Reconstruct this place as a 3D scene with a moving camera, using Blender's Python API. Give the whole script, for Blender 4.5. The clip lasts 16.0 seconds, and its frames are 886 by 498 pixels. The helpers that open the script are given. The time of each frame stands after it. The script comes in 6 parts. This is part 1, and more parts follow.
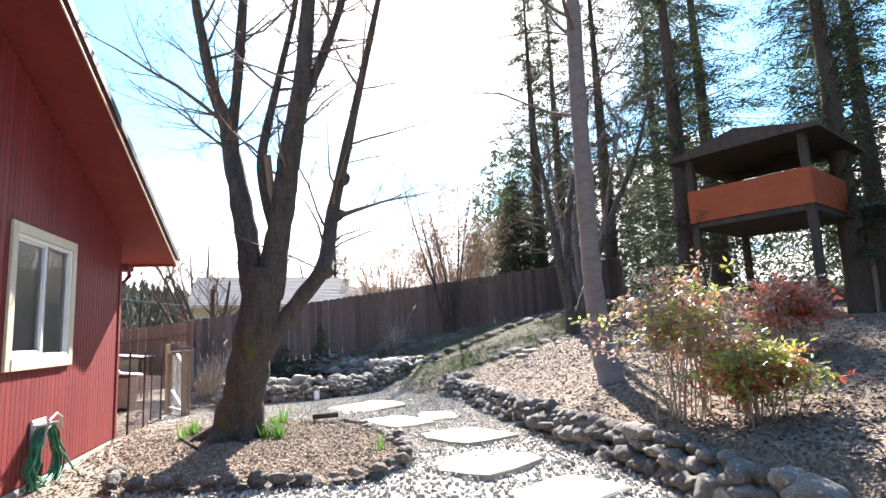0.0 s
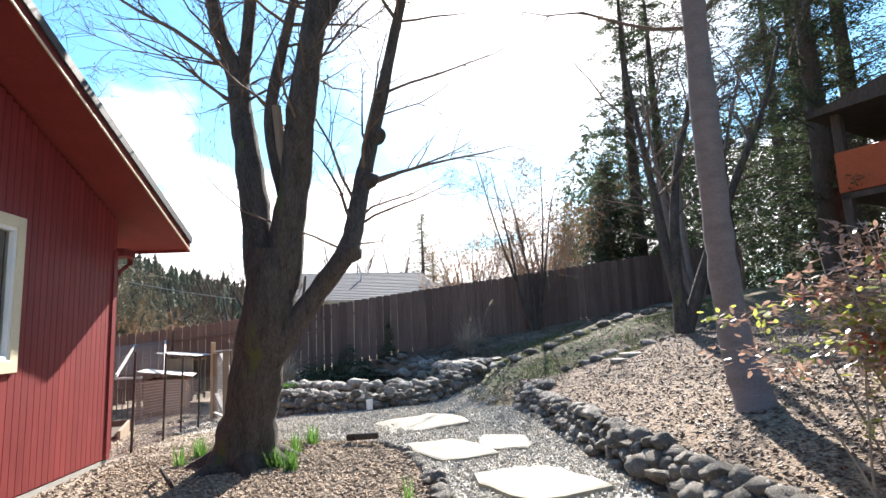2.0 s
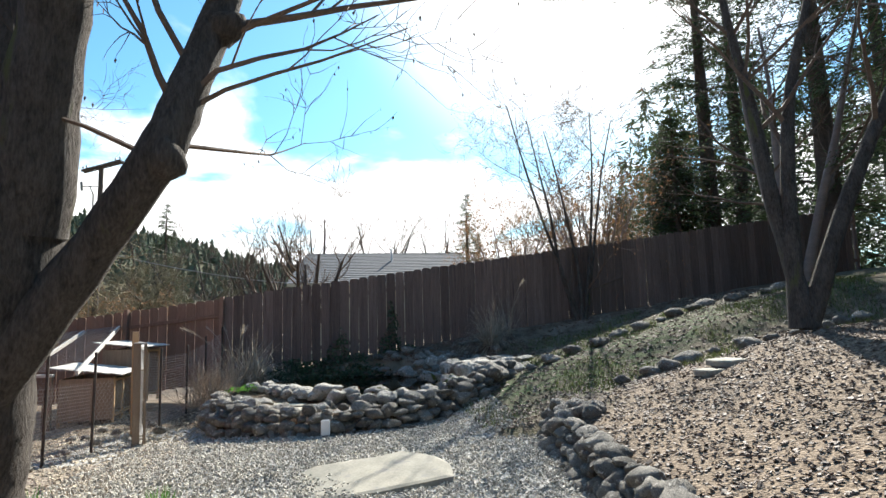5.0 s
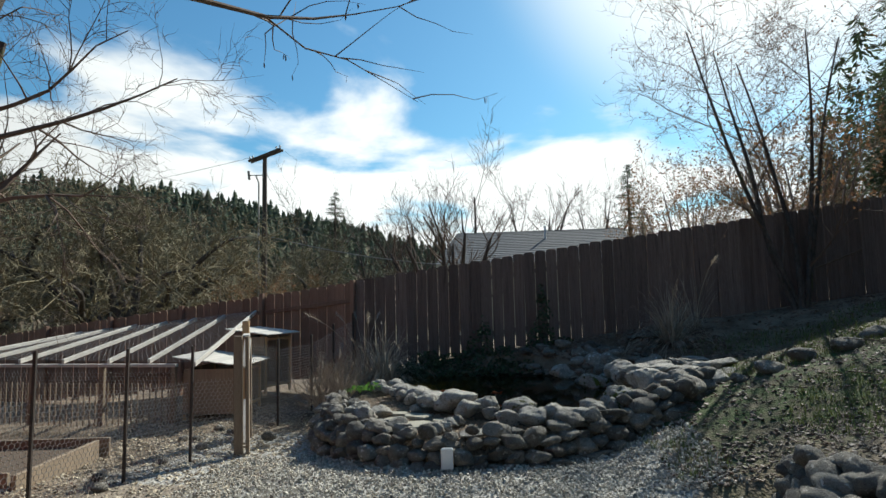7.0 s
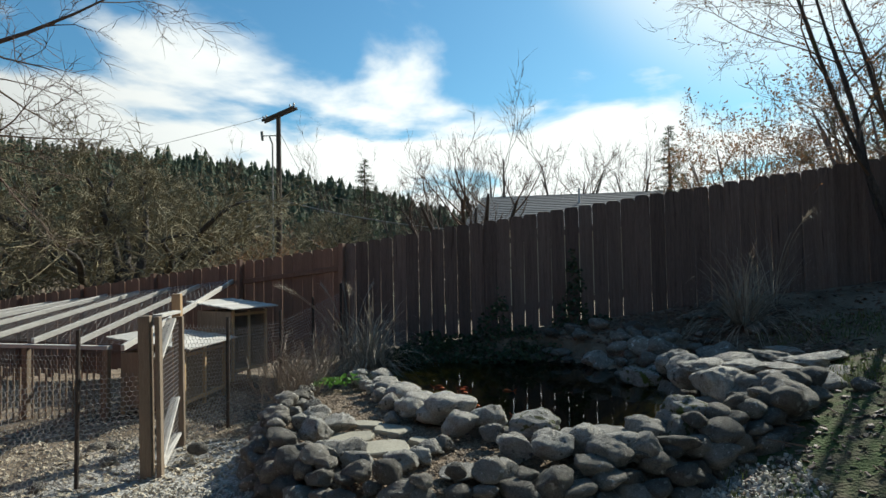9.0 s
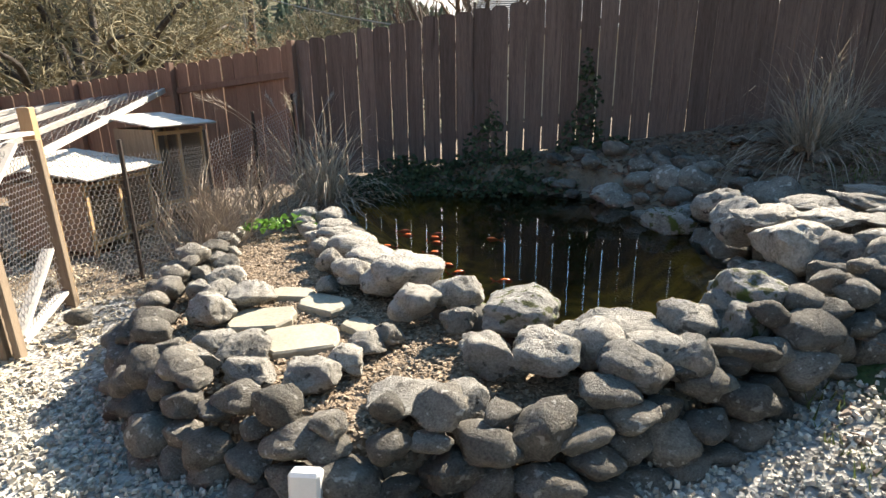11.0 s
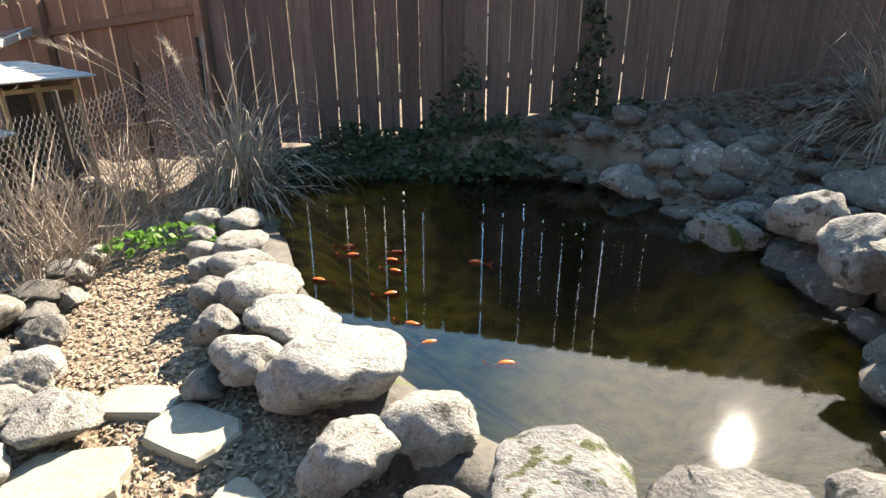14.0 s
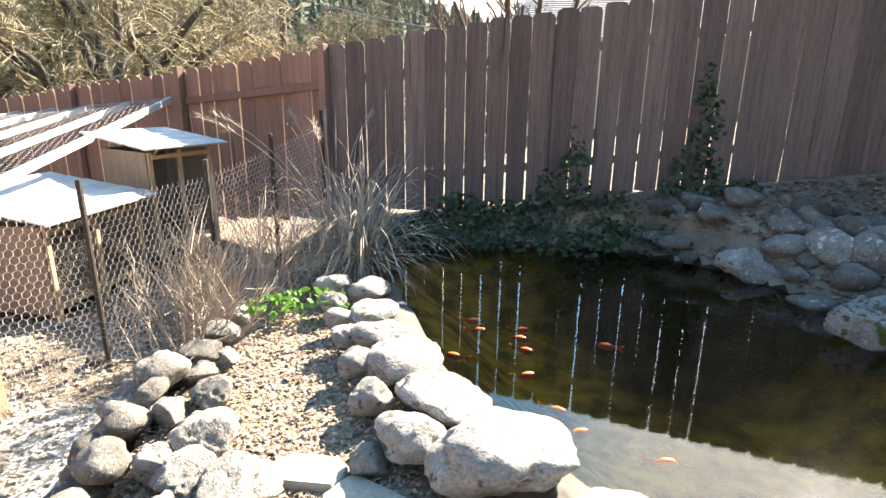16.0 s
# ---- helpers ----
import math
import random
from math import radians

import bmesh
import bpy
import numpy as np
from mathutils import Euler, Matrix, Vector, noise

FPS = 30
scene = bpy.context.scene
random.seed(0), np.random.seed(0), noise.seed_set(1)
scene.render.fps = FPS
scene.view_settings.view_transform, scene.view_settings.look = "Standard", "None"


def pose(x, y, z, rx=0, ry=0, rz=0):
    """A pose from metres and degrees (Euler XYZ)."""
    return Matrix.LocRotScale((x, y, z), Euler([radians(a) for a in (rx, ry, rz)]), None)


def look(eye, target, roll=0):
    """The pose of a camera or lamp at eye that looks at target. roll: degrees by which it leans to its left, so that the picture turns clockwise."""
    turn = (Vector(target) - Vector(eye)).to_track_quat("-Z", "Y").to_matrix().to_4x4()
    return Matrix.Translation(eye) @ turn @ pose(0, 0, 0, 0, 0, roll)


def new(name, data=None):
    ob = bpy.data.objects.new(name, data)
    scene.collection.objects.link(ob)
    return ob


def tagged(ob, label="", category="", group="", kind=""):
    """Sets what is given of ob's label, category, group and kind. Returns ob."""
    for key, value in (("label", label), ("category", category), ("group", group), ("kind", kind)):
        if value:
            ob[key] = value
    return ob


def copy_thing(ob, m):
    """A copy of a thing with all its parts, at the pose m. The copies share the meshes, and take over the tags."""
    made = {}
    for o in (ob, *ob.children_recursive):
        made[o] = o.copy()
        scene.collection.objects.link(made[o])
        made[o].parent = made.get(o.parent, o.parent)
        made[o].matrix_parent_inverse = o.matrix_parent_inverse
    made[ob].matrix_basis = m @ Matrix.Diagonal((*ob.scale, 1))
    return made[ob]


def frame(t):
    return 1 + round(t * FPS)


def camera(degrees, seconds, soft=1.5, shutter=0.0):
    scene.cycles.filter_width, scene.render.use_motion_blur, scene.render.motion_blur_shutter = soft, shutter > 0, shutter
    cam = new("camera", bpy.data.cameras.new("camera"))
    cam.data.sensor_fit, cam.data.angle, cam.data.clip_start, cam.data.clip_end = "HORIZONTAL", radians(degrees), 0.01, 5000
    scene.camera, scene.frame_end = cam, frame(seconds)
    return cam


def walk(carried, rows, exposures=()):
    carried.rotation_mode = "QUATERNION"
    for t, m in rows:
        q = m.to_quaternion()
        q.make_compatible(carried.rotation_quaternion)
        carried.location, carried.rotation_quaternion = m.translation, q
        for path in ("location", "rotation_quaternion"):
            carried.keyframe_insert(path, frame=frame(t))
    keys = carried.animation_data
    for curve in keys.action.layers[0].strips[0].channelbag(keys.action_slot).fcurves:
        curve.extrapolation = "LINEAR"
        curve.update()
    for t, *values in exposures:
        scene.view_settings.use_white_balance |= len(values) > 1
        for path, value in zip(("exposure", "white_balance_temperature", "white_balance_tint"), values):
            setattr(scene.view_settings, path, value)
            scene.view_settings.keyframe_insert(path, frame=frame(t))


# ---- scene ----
cam = camera(76.8, 16.0)
METRES, EYE, TILT, LEAN, TURN = 14.5, 1.4, -3.16, -1.28, -25.3
ROWS = [
    (0.0, 0.0, 0.0, 0.0, 0.76, 11.43, 3.75),
    (0.5, 0.0113, 0.0367, 0.0025, 4.73, 11.58, 3.62),
    (1.0, 0.0167, 0.0767, 0.0052, 7.22, 11.61, 3.32),
    (1.5, 0.0211, 0.1174, 0.0064, 8.4, 11.61, 3.16),
    (2.0, 0.0229, 0.1582, 0.0092, 10.21, 11.64, 3.01),
    (2.5, 0.0219, 0.2004, 0.0122, 11.27, 11.46, 2.74),
    (3.0, 0.0238, 0.2446, 0.0147, 11.88, 11.47, 2.65),
    (5.5, 0.027, 0.4555, 0.0293, 18.5, 9.71, 1.44),
    (6.0, 0.0175, 0.4899, 0.0332, 25.43, 9.05, 1.17),
    (6.5, 0.0039, 0.5257, 0.0387, 29.34, 8.86, 0.84),
    (7.0, -0.0113, 0.5622, 0.0436, 31.25, 8.7, 0.73),
    (7.5, -0.0274, 0.6, 0.0459, 33.22, 8.57, 0.6),
    (8.0, -0.0401, 0.6362, 0.0484, 33.85, 8.48, 0.45),
    (8.5, -0.0517, 0.6723, 0.0511, 34.27, 7.59, 0.4),
    (9.0, -0.0635, 0.7044, 0.0517, 34.55, 5.53, 0.25),
    (9.5, -0.0722, 0.7332, 0.0514, 34.47, 1.26, 0.08),
    (10.0, -0.0807, 0.7624, 0.0515, 34.47, -4.89, -0.07),
    (12.5, -0.1586, 0.8699, 0.0595, 34.42, -17.58, -0.37),
    (13.0, -0.1659, 0.8822, 0.061, 33.08, -18.04, -0.39),
    (13.5, -0.1707, 0.8994, 0.0609, 31.98, -18.57, -0.3),
    (14.0, -0.1773, 0.9098, 0.0618, 31.03, -18.77, -0.34),
    (14.5, -0.182, 0.9121, 0.0636, 30.68, -18.7, -0.48),
    (15.0, -0.185, 0.9082, 0.0657, 30.73, -18.55, -0.65),
    (15.5, -0.1915, 0.9001, 0.069, 31.46, -17.27, -0.87),
    (16.0, -0.2013, 0.89, 0.0709, 37.4, -13.04, -1.6),
]
EXPOSURES = [(0.0, 2.25, 6450, 17), (1.5, 2.0, 6450, 15), (3.0, 1.55, 6450, 12), (5.5, 1.15, 6350, 7), (7.0, 0.45, 6250, 4), (9.0, 0.4, 6300, 3), (9.6, 0.85, 6700, 7),
             (10.2, 1.4, 7100, 10), (12.3, 2.0, 7300, 12), (15.0, 2.3, 7400, 13), (15.5, 2.5, 7400, 13), (16.0, 2.8, 7200, 13)]
walk(cam, [(t, pose(0, 0, EYE, TILT, LEAN, TURN) @ pose(METRES * x, METRES * y, METRES * z, 90 + pitch, roll, yaw)) for t, x, y, z, yaw, pitch, roll in ROWS], EXPOSURES)

# ---- daylight: late-winter sun ahead and to the right, thin cloud ----
SUN_AZ, SUN_EL = radians(27.4), radians(36.5)  # clockwise from +y, above the horizon
sun_dir = Vector((math.sin(SUN_AZ) * math.cos(SUN_EL), math.cos(SUN_AZ) * math.cos(SUN_EL), math.sin(SUN_EL)))
sun = new("sun", bpy.data.lights.new("sun", "SUN"))
sun.data.energy, sun.data.angle, sun.data.color = 5.0, radians(0.6), (1.0, 0.95, 0.86)
sun.matrix_world = look(sun_dir * 60, (0, 0, 0))

world = bpy.data.worlds.new("sky")
scene.world = world
world.use_nodes = True
wn, wl = world.node_tree.nodes, world.node_tree.links
wn.clear()


def wnode(kind, **values):
    n = wn.new(kind)
    for key, v in values.items():
        n.inputs[key].default_value = v
    return n


sky = wn.new("ShaderNodeTexSky")
sky.sky_type, sky.sun_disc, sky.sun_elevation, sky.sun_rotation = "NISHITA", False, SUN_EL, SUN_AZ
sky.air_density, sky.dust_density, sky.ozone_density = 1.25, 0.5, 3.0
coord = wn.new("ShaderNodeTexCoord")
# clouds lie on a flat layer: direction divided by its height
sep = wn.new("ShaderNodeSeparateXYZ")
wl.new(coord.outputs["Generated"], sep.inputs[0])
hgt = wn.new("ShaderNodeMath")
hgt.operation = "MAXIMUM"
hgt.inputs[1].default_value = 0.0
wl.new(sep.outputs["Z"], hgt.inputs[0])
lift = wn.new("ShaderNodeMath")
lift.inputs[1].default_value = 0.16
wl.new(hgt.outputs[0], lift.inputs[0])
flat = wn.new("ShaderNodeVectorMath")
flat.operation = "DIVIDE"
comb = wn.new("ShaderNodeCombineXYZ")
for k in range(3):
    wl.new(lift.outputs[0], comb.inputs[k])
wl.new(coord.outputs["Generated"], flat.inputs[0])
wl.new(comb.outputs[0], flat.inputs[1])
cloud = wnode("ShaderNodeTexNoise", Scale=1.15, Detail=9.0, Roughness=0.52, Distortion=0.25)
shift = wn.new("ShaderNodeVectorMath")
shift.inputs[1].default_value = (3.1, 1.4, 0.0)
wl.new(flat.outputs[0], shift.inputs[0])
wl.new(shift.outputs[0], cloud.inputs["Vector"])
cover = wn.new("ShaderNodeMapRange")
cover.interpolation_type = "SMOOTHSTEP"
cover.inputs[1].default_value, cover.inputs[2].default_value = 0.505, 0.64
# more cloud low in the sky than overhead
low = wn.new("ShaderNodeMapRange")
low.inputs[1].default_value, low.inputs[2].default_value, low.inputs[3].default_value, low.inputs[4].default_value = 0.23, 0.39, 0.17, -0.13
wl.new(sep.outputs["Z"], low.inputs[0])
dense = wn.new("ShaderNodeMath")
wl.new(cloud.outputs["Fac"], dense.inputs[0])
wl.new(low.outputs[0], dense.inputs[1])
wl.new(dense.outputs[0], cover.inputs[0])
# thin cloud glows round the sun
aim = wn.new("ShaderNodeVectorMath")
aim.operation = "DOT_PRODUCT"
aim.inputs[1].default_value = sun_dir
wl.new(coord.outputs["Generated"], aim.inputs[0])
glow = wn.new("ShaderNodeMapRange")
glow.interpolation_type = "SMOOTHERSTEP"
glow.inputs[1].default_value, glow.inputs[2].default_value = 0.9, 1.0
wl.new(aim.outputs["Value"], glow.inputs[0])
veil = wn.new("ShaderNodeMath")
veil.operation = "MAXIMUM"
wl.new(cover.outputs[0], veil.inputs[0])
wl.new(glow.outputs[0], veil.inputs[1])
# cloud lit from behind is bright towards the sun and dull away from it
bright = wn.new("ShaderNodeMapRange")
bright.interpolation_type = "SMOOTHSTEP"
bright.inputs[1].default_value, bright.inputs[2].default_value = -0.2, 0.75
bright.inputs[3].default_value, bright.inputs[4].default_value = 2.4, 14.0
wl.new(aim.outputs["Value"], bright.inputs[0])
white = wn.new("ShaderNodeVectorMath")
white.operation = "SCALE"
white.inputs[0].default_value = (1.0, 0.99, 0.97)
wl.new(bright.outputs[0], white.inputs["Scale"])
mix = wn.new("ShaderNodeMix")
mix.data_type = "RGBA"
wl.new(veil.outputs[0], mix.inputs["Factor"])
blue = wn.new("ShaderNodeVectorMath")
blue.operation = "MULTIPLY"
blue.inputs[1].default_value = (0.78, 1.25, 1.4)
wl.new(sky.outputs[0], blue.inputs[0])
wl.new(blue.outputs[0], mix.inputs[6])
wl.new(white.outputs[0], mix.inputs[7])
back = wnode("ShaderNodeBackground", Strength=0.061)
wl.new(mix.outputs[2], back.inputs[0])
wout = wn.new("ShaderNodeOutputWorld")
wl.new(back.outputs[0], wout.inputs[0])

# ---- materials ----
def mat(name, c1, c2, scale=6.0, fine=70.0, rough=0.8, bump=0.3, dist=0.01, stretch=(1, 1, 1), vary=0.12, metal=0.0,
        spots=None, spot_scale=9.0, spot_at=0.6, moss=None, island=False, spec=0.35, through_light=0.0):
    """Two colours mixed by coarse and fine noise, spots of a third, fine relief, and a shade of its own for each piece."""
    m = bpy.data.materials.new(name)
    m.use_nodes = True
    n, l = m.node_tree.nodes, m.node_tree.links
    b = n["Principled BSDF"]
    b.inputs["Roughness"].default_value, b.inputs["Metallic"].default_value = rough, metal
    b.inputs["Specular IOR Level"].default_value = spec
    tc, mp, info = n.new("ShaderNodeTexCoord"), n.new("ShaderNodeMapping"), n.new("ShaderNodeObjectInfo")
    mp.inputs["Scale"].default_value = stretch
    l.new(tc.outputs["Object"], mp.inputs["Vector"])
    seed = info.outputs["Random"]
    if island:
        seed = n.new("ShaderNodeNewGeometry").outputs["Random Per Island"]
    off = n.new("ShaderNodeMath")
    off.operation = "MULTIPLY"
    off.inputs[1].default_value = 37.0
    l.new(seed, off.inputs[0])
    big, small = n.new("ShaderNodeTexNoise"), n.new("ShaderNodeTexNoise")
    for t, s, d in ((big, scale, 6.0), (small, fine, 6.0)):
        t.noise_dimensions = "4D"
        t.inputs["Scale"].default_value, t.inputs["Detail"].default_value, t.inputs["Roughness"].default_value = s, d, 0.66
        l.new(mp.outputs["Vector"], t.inputs["Vector"])
        l.new(off.outputs[0], t.inputs["W"])
    add = n.new("ShaderNodeMath")
    add.operation = "MULTIPLY_ADD"
    add.inputs[1].default_value, add.inputs[2].default_value = 0.55, 0.0
    l.new(small.outputs["Fac"], add.inputs[0])
    half = n.new("ShaderNodeMath")
    half.operation = "MULTIPLY_ADD"
    half.inputs[1].default_value = 0.45
    l.new(big.outputs["Fac"], half.inputs[0])
    l.new(add.outputs[0], half.inputs[2])
    fac = n.new("ShaderNodeMapRange")
    fac.inputs[1].default_value, fac.inputs[2].default_value = 0.36, 0.64
    l.new(half.outputs[0], fac.inputs[0])
    mixc = n.new("ShaderNodeMix")
    mixc.data_type = "RGBA"
    mixc.inputs[6].default_value, mixc.inputs[7].default_value = (*c1, 1), (*c2, 1)
    l.new(fac.outputs[0], mixc.inputs["Factor"])
    col = mixc.outputs[2]
    for third, sc, at, up in ((spots, spot_scale, spot_at, False), (moss, 3.0, 0.6, True)):
        if third is None:
            continue
        sp = n.new("ShaderNodeTexNoise")
        sp.noise_dimensions = "4D"
        sp.inputs["Scale"].default_value, sp.inputs["Detail"].default_value = sc, 6.0
        l.new(mp.outputs["Vector"], sp.inputs["Vector"])
        l.new(off.outputs[0], sp.inputs["W"])
        edge = n.new("ShaderNodeMapRange")
        edge.inputs[1].default_value, edge.inputs[2].default_value = at, at + 0.06
        l.new(sp.outputs["Fac"], edge.inputs[0])
        over = n.new("ShaderNodeMix")
        over.data_type = "RGBA"
        over.inputs[7].default_value = (*third, 1)
        l.new(edge.outputs[0], over.inputs["Factor"])
        l.new(col, over.inputs[6])
        col = over.outputs[2]
    hsv = n.new("ShaderNodeHueSaturation")
    val = n.new("ShaderNodeMapRange")
    val.inputs[3].default_value, val.inputs[4].default_value = 1 - vary, 1 + vary
    l.new(seed, val.inputs[0])
    l.new(val.outputs[0], hsv.inputs["Value"])
    l.new(col, hsv.inputs["Color"])
    l.new(hsv.outputs[0], b.inputs["Base Color"])
    bp = n.new("ShaderNodeBump")
    bp.inputs["Strength"].default_value, bp.inputs["Distance"].default_value = bump, dist
    l.new(half.outputs[0], bp.inputs["Height"])
    l.new(bp.outputs[0], b.inputs["Normal"])
    if through_light:
        tr, mx = n.new("ShaderNodeBsdfTranslucent"), n.new("ShaderNodeMixShader")
        l.new(hsv.outputs[0], tr.inputs["Color"])
        mx.inputs[0].default_value = through_light
        l.new(b.outputs[0], mx.inputs[1])
        l.new(tr.outputs[0], mx.inputs[2])
        l.new(mx.outputs[0], n["Material Output"].inputs["Surface"])
    return m


M_SIDING = mat("red_siding", (0.18, 0.024, 0.025), (0.27, 0.045, 0.042), 3, 40, 0.55, 0.25, 0.004, (1, 1, 0.08), 0.1)
M_SOFFIT = mat("red_soffit", (0.15, 0.02, 0.018), (0.22, 0.035, 0.03), 3, 40, 0.6, 0.2, 0.004)
M_CREAM = mat("cream_trim", (0.66, 0.57, 0.38), (0.76, 0.68, 0.5), 5, 60, 0.5, 0.15, 0.003)
M_WHITE = mat("white_vinyl", (0.76, 0.76, 0.74), (0.83, 0.83, 0.81), 5, 60, 0.4, 0.05, 0.002)
M_DARKMETAL = mat("dark_drip_edge", (0.03, 0.03, 0.033), (0.055, 0.055, 0.06), 8, 80, 0.6, 0.1, 0.002)
M_SHINGLE = mat("grey_shingle", (0.08, 0.083, 0.088), (0.17, 0.172, 0.18), 9, 90, 0.9, 0.5, 0.01)
M_CONC = mat("concrete", (0.3, 0.28, 0.25), (0.42, 0.4, 0.36), 4, 50, 0.9, 0.4, 0.01)
M_SLAB = mat("pale_flagstone", (0.22, 0.2, 0.155), (0.38, 0.35, 0.28), 2.5, 45, 0.85, 0.35, 0.008, spots=(0.25, 0.23, 0.2), spot_scale=5)
M_STONE = mat("river_stone", (0.075, 0.066, 0.055), (0.29, 0.265, 0.225), 3.2, 26, 0.88, 1.0, 0.05, vary=0.42, spots=(0.42, 0.4, 0.36), spot_scale=7, spot_at=0.6)
M_GREYROCK = mat("lichened_rock", (0.15, 0.138, 0.118), (0.5, 0.47, 0.42), 4.5, 30, 0.92, 1.0, 0.05, vary=0.3, spots=(0.09, 0.085, 0.075), spot_scale=6, spot_at=0.6)
M_MOSSY = mat("mossy_stone", (0.13, 0.12, 0.11), (0.38, 0.37, 0.34), 4, 28, 0.92, 1.0, 0.04, vary=0.2, spots=(0.07, 0.075, 0.03), spot_scale=8, spot_at=0.54, moss=(0.075, 0.1, 0.022))
M_LIP = mat("dark_mossy_concrete", (0.035, 0.033, 0.028), (0.11, 0.1, 0.085), 4, 28, 0.85, 0.8, 0.02, spots=(0.05, 0.065, 0.018), spot_scale=5, spot_at=0.56)
# one cedar in two tones: back run's shade, side run's sun, in the colour
M_FENCE = mat("cedar_fence", (0.075, 0.055, 0.047), (0.215, 0.16, 0.137), 7, 60, 0.85, 0.6, 0.008, (4, 4, 0.16), 0.27, spots=(0.045, 0.03, 0.026), spot_scale=3.2, spot_at=0.64)
M_FENCE_L = mat("cedar_fence_sunlit", (0.15, 0.085, 0.06), (0.27, 0.165, 0.12), 7, 60, 0.85, 0.5, 0.006, (4, 4, 0.22), 0.2, spots=(0.07, 0.04, 0.03), spot_scale=3.2, spot_at=0.66)
M_WOOD = mat("weathered_post", (0.16, 0.12, 0.085), (0.31, 0.24, 0.17), 6, 60, 0.85, 0.5, 0.006, (4, 4, 0.25), 0.15)
M_BATTEN = mat("bleached_batten", (0.42, 0.39, 0.35), (0.6, 0.57, 0.52), 6, 60, 0.8, 0.3, 0.004, (1, 1, 1), 0.12)
M_PINEWOOD = mat("new_pine", (0.42, 0.27, 0.14), (0.55, 0.38, 0.21), 6, 60, 0.7, 0.3, 0.004, (3, 3, 0.3), 0.15)
M_STEEL = mat("rusty_stake", (0.03, 0.028, 0.026), (0.08, 0.06, 0.05), 12, 90, 0.7, 0.3, 0.003, metal=0.3)
M_WIRE = mat("galvanised_wire", (0.3, 0.28, 0.26), (0.45, 0.43, 0.4), 20, 90, 0.5, 0.1, 0.001, metal=0.5)
M_BARK = mat("grey_bark", (0.03, 0.024, 0.02), (0.16, 0.135, 0.115), 6, 42, 0.95, 1.0, 0.09, (1.5, 1.5, 0.4), 0.1, spots=(0.11, 0.115, 0.045), spot_scale=3.0, spot_at=0.62)
M_BARK2 = mat("smooth_bark", (0.15, 0.12, 0.105), (0.27, 0.22, 0.2), 4, 40, 0.9, 0.5, 0.012, (1, 1, 2.5), 0.1)
M_TWIG = mat("brown_twig", (0.09, 0.062, 0.045), (0.19, 0.135, 0.1), 6, 40, 0.9, 0.2, 0.005)
M_MOSSTWIG = mat("lichen_twig", (0.17, 0.14, 0.085), (0.29, 0.25, 0.15), 2, 30, 0.9, 0.2, 0.005)
M_DARKBARK = mat("fir_bark", (0.05, 0.038, 0.03), (0.12, 0.09, 0.07), 5, 30, 0.95, 0.8, 0.03, (1, 1, 0.3))
M_CLUT = mat("cut_wood", (0.4, 0.26, 0.13), (0.52, 0.36, 0.2), 8, 60, 0.8, 0.3, 0.004)

# ---- builders ----
def thing(name, label, category, group="", at=(0, 0, 0), kind=""):
    e = new(name)
    e.location = at
    return tagged(e, label, category, group, kind)


def mesh_of(name, bm, material, smooth=False):
    me = bpy.data.meshes.new(name)
    bm.to_mesh(me)
    bm.free()
    me.materials.append(material)
    if smooth:
        me.polygons.foreach_set("use_smooth", [True] * len(me.polygons))
    return me


def part(name, bm, material, parent, label="", smooth=False):
    """Links a bmesh, or a ready mesh, as one object under its thing or part, in world metres."""
    me = bm if isinstance(bm, bpy.types.Mesh) else mesh_of(name, bm, material, smooth)
    ob = new(name, me)
    if parent is not None:
        ob.parent = parent
        root = parent
        shift = Vector((0, 0, 0))
        while root is not None:
            shift += root.location
            root = root.parent
        ob.location = -shift
    if label:
        ob["label"] = label
    if name in ("twig_crown", "foliage", "bough_layer", "seed_cluster", "netting"):
        ob["kind"] = "stuff"
    return ob


def piece(name, me, parent, m):
    """A repeat on shared mesh data at the world pose m, under an unturned parent."""
    ob = new(name, me)
    ob.parent = parent
    shift = Vector((0, 0, 0))
    root = parent
    while root is not None:
        shift += root.location
        root = root.parent
    ob.matrix_local = Matrix.Translation(-shift) @ m
    return ob


def box(bm, m, size, bevel=0.0):
    """A box of that size, its middle at the pose m, edges bevelled."""
    b = bmesh.new()
    bmesh.ops.create_cube(b, size=1.0, matrix=Matrix.Diagonal((*size, 1)))
    if bevel:
        bmesh.ops.bevel(b, geom=b.edges[:], offset=bevel, segments=1, affect="EDGES")
    add_bm(bm, b, m)
    return bm


def add_bm(bm, b, m):
    vs = [bm.verts.new(m @ v.co) for v in b.verts]
    b.verts.index_update()
    for f in b.faces:
        bm.faces.new([vs[v.index] for v in f.verts])
    b.free()


def beam(bm, a, b, w, h, bevel=0.004, roll=0.0):
    """A board from a to b, w wide and h thick."""
    a, b = Vector(a), Vector(b)
    d = b - a
    m = Matrix.Translation((a + b) / 2) @ d.to_track_quat("Z", "Y").to_matrix().to_4x4() @ pose(0, 0, 0, 0, 0, roll)
    return box(bm, m, (w, h, d.length), bevel)


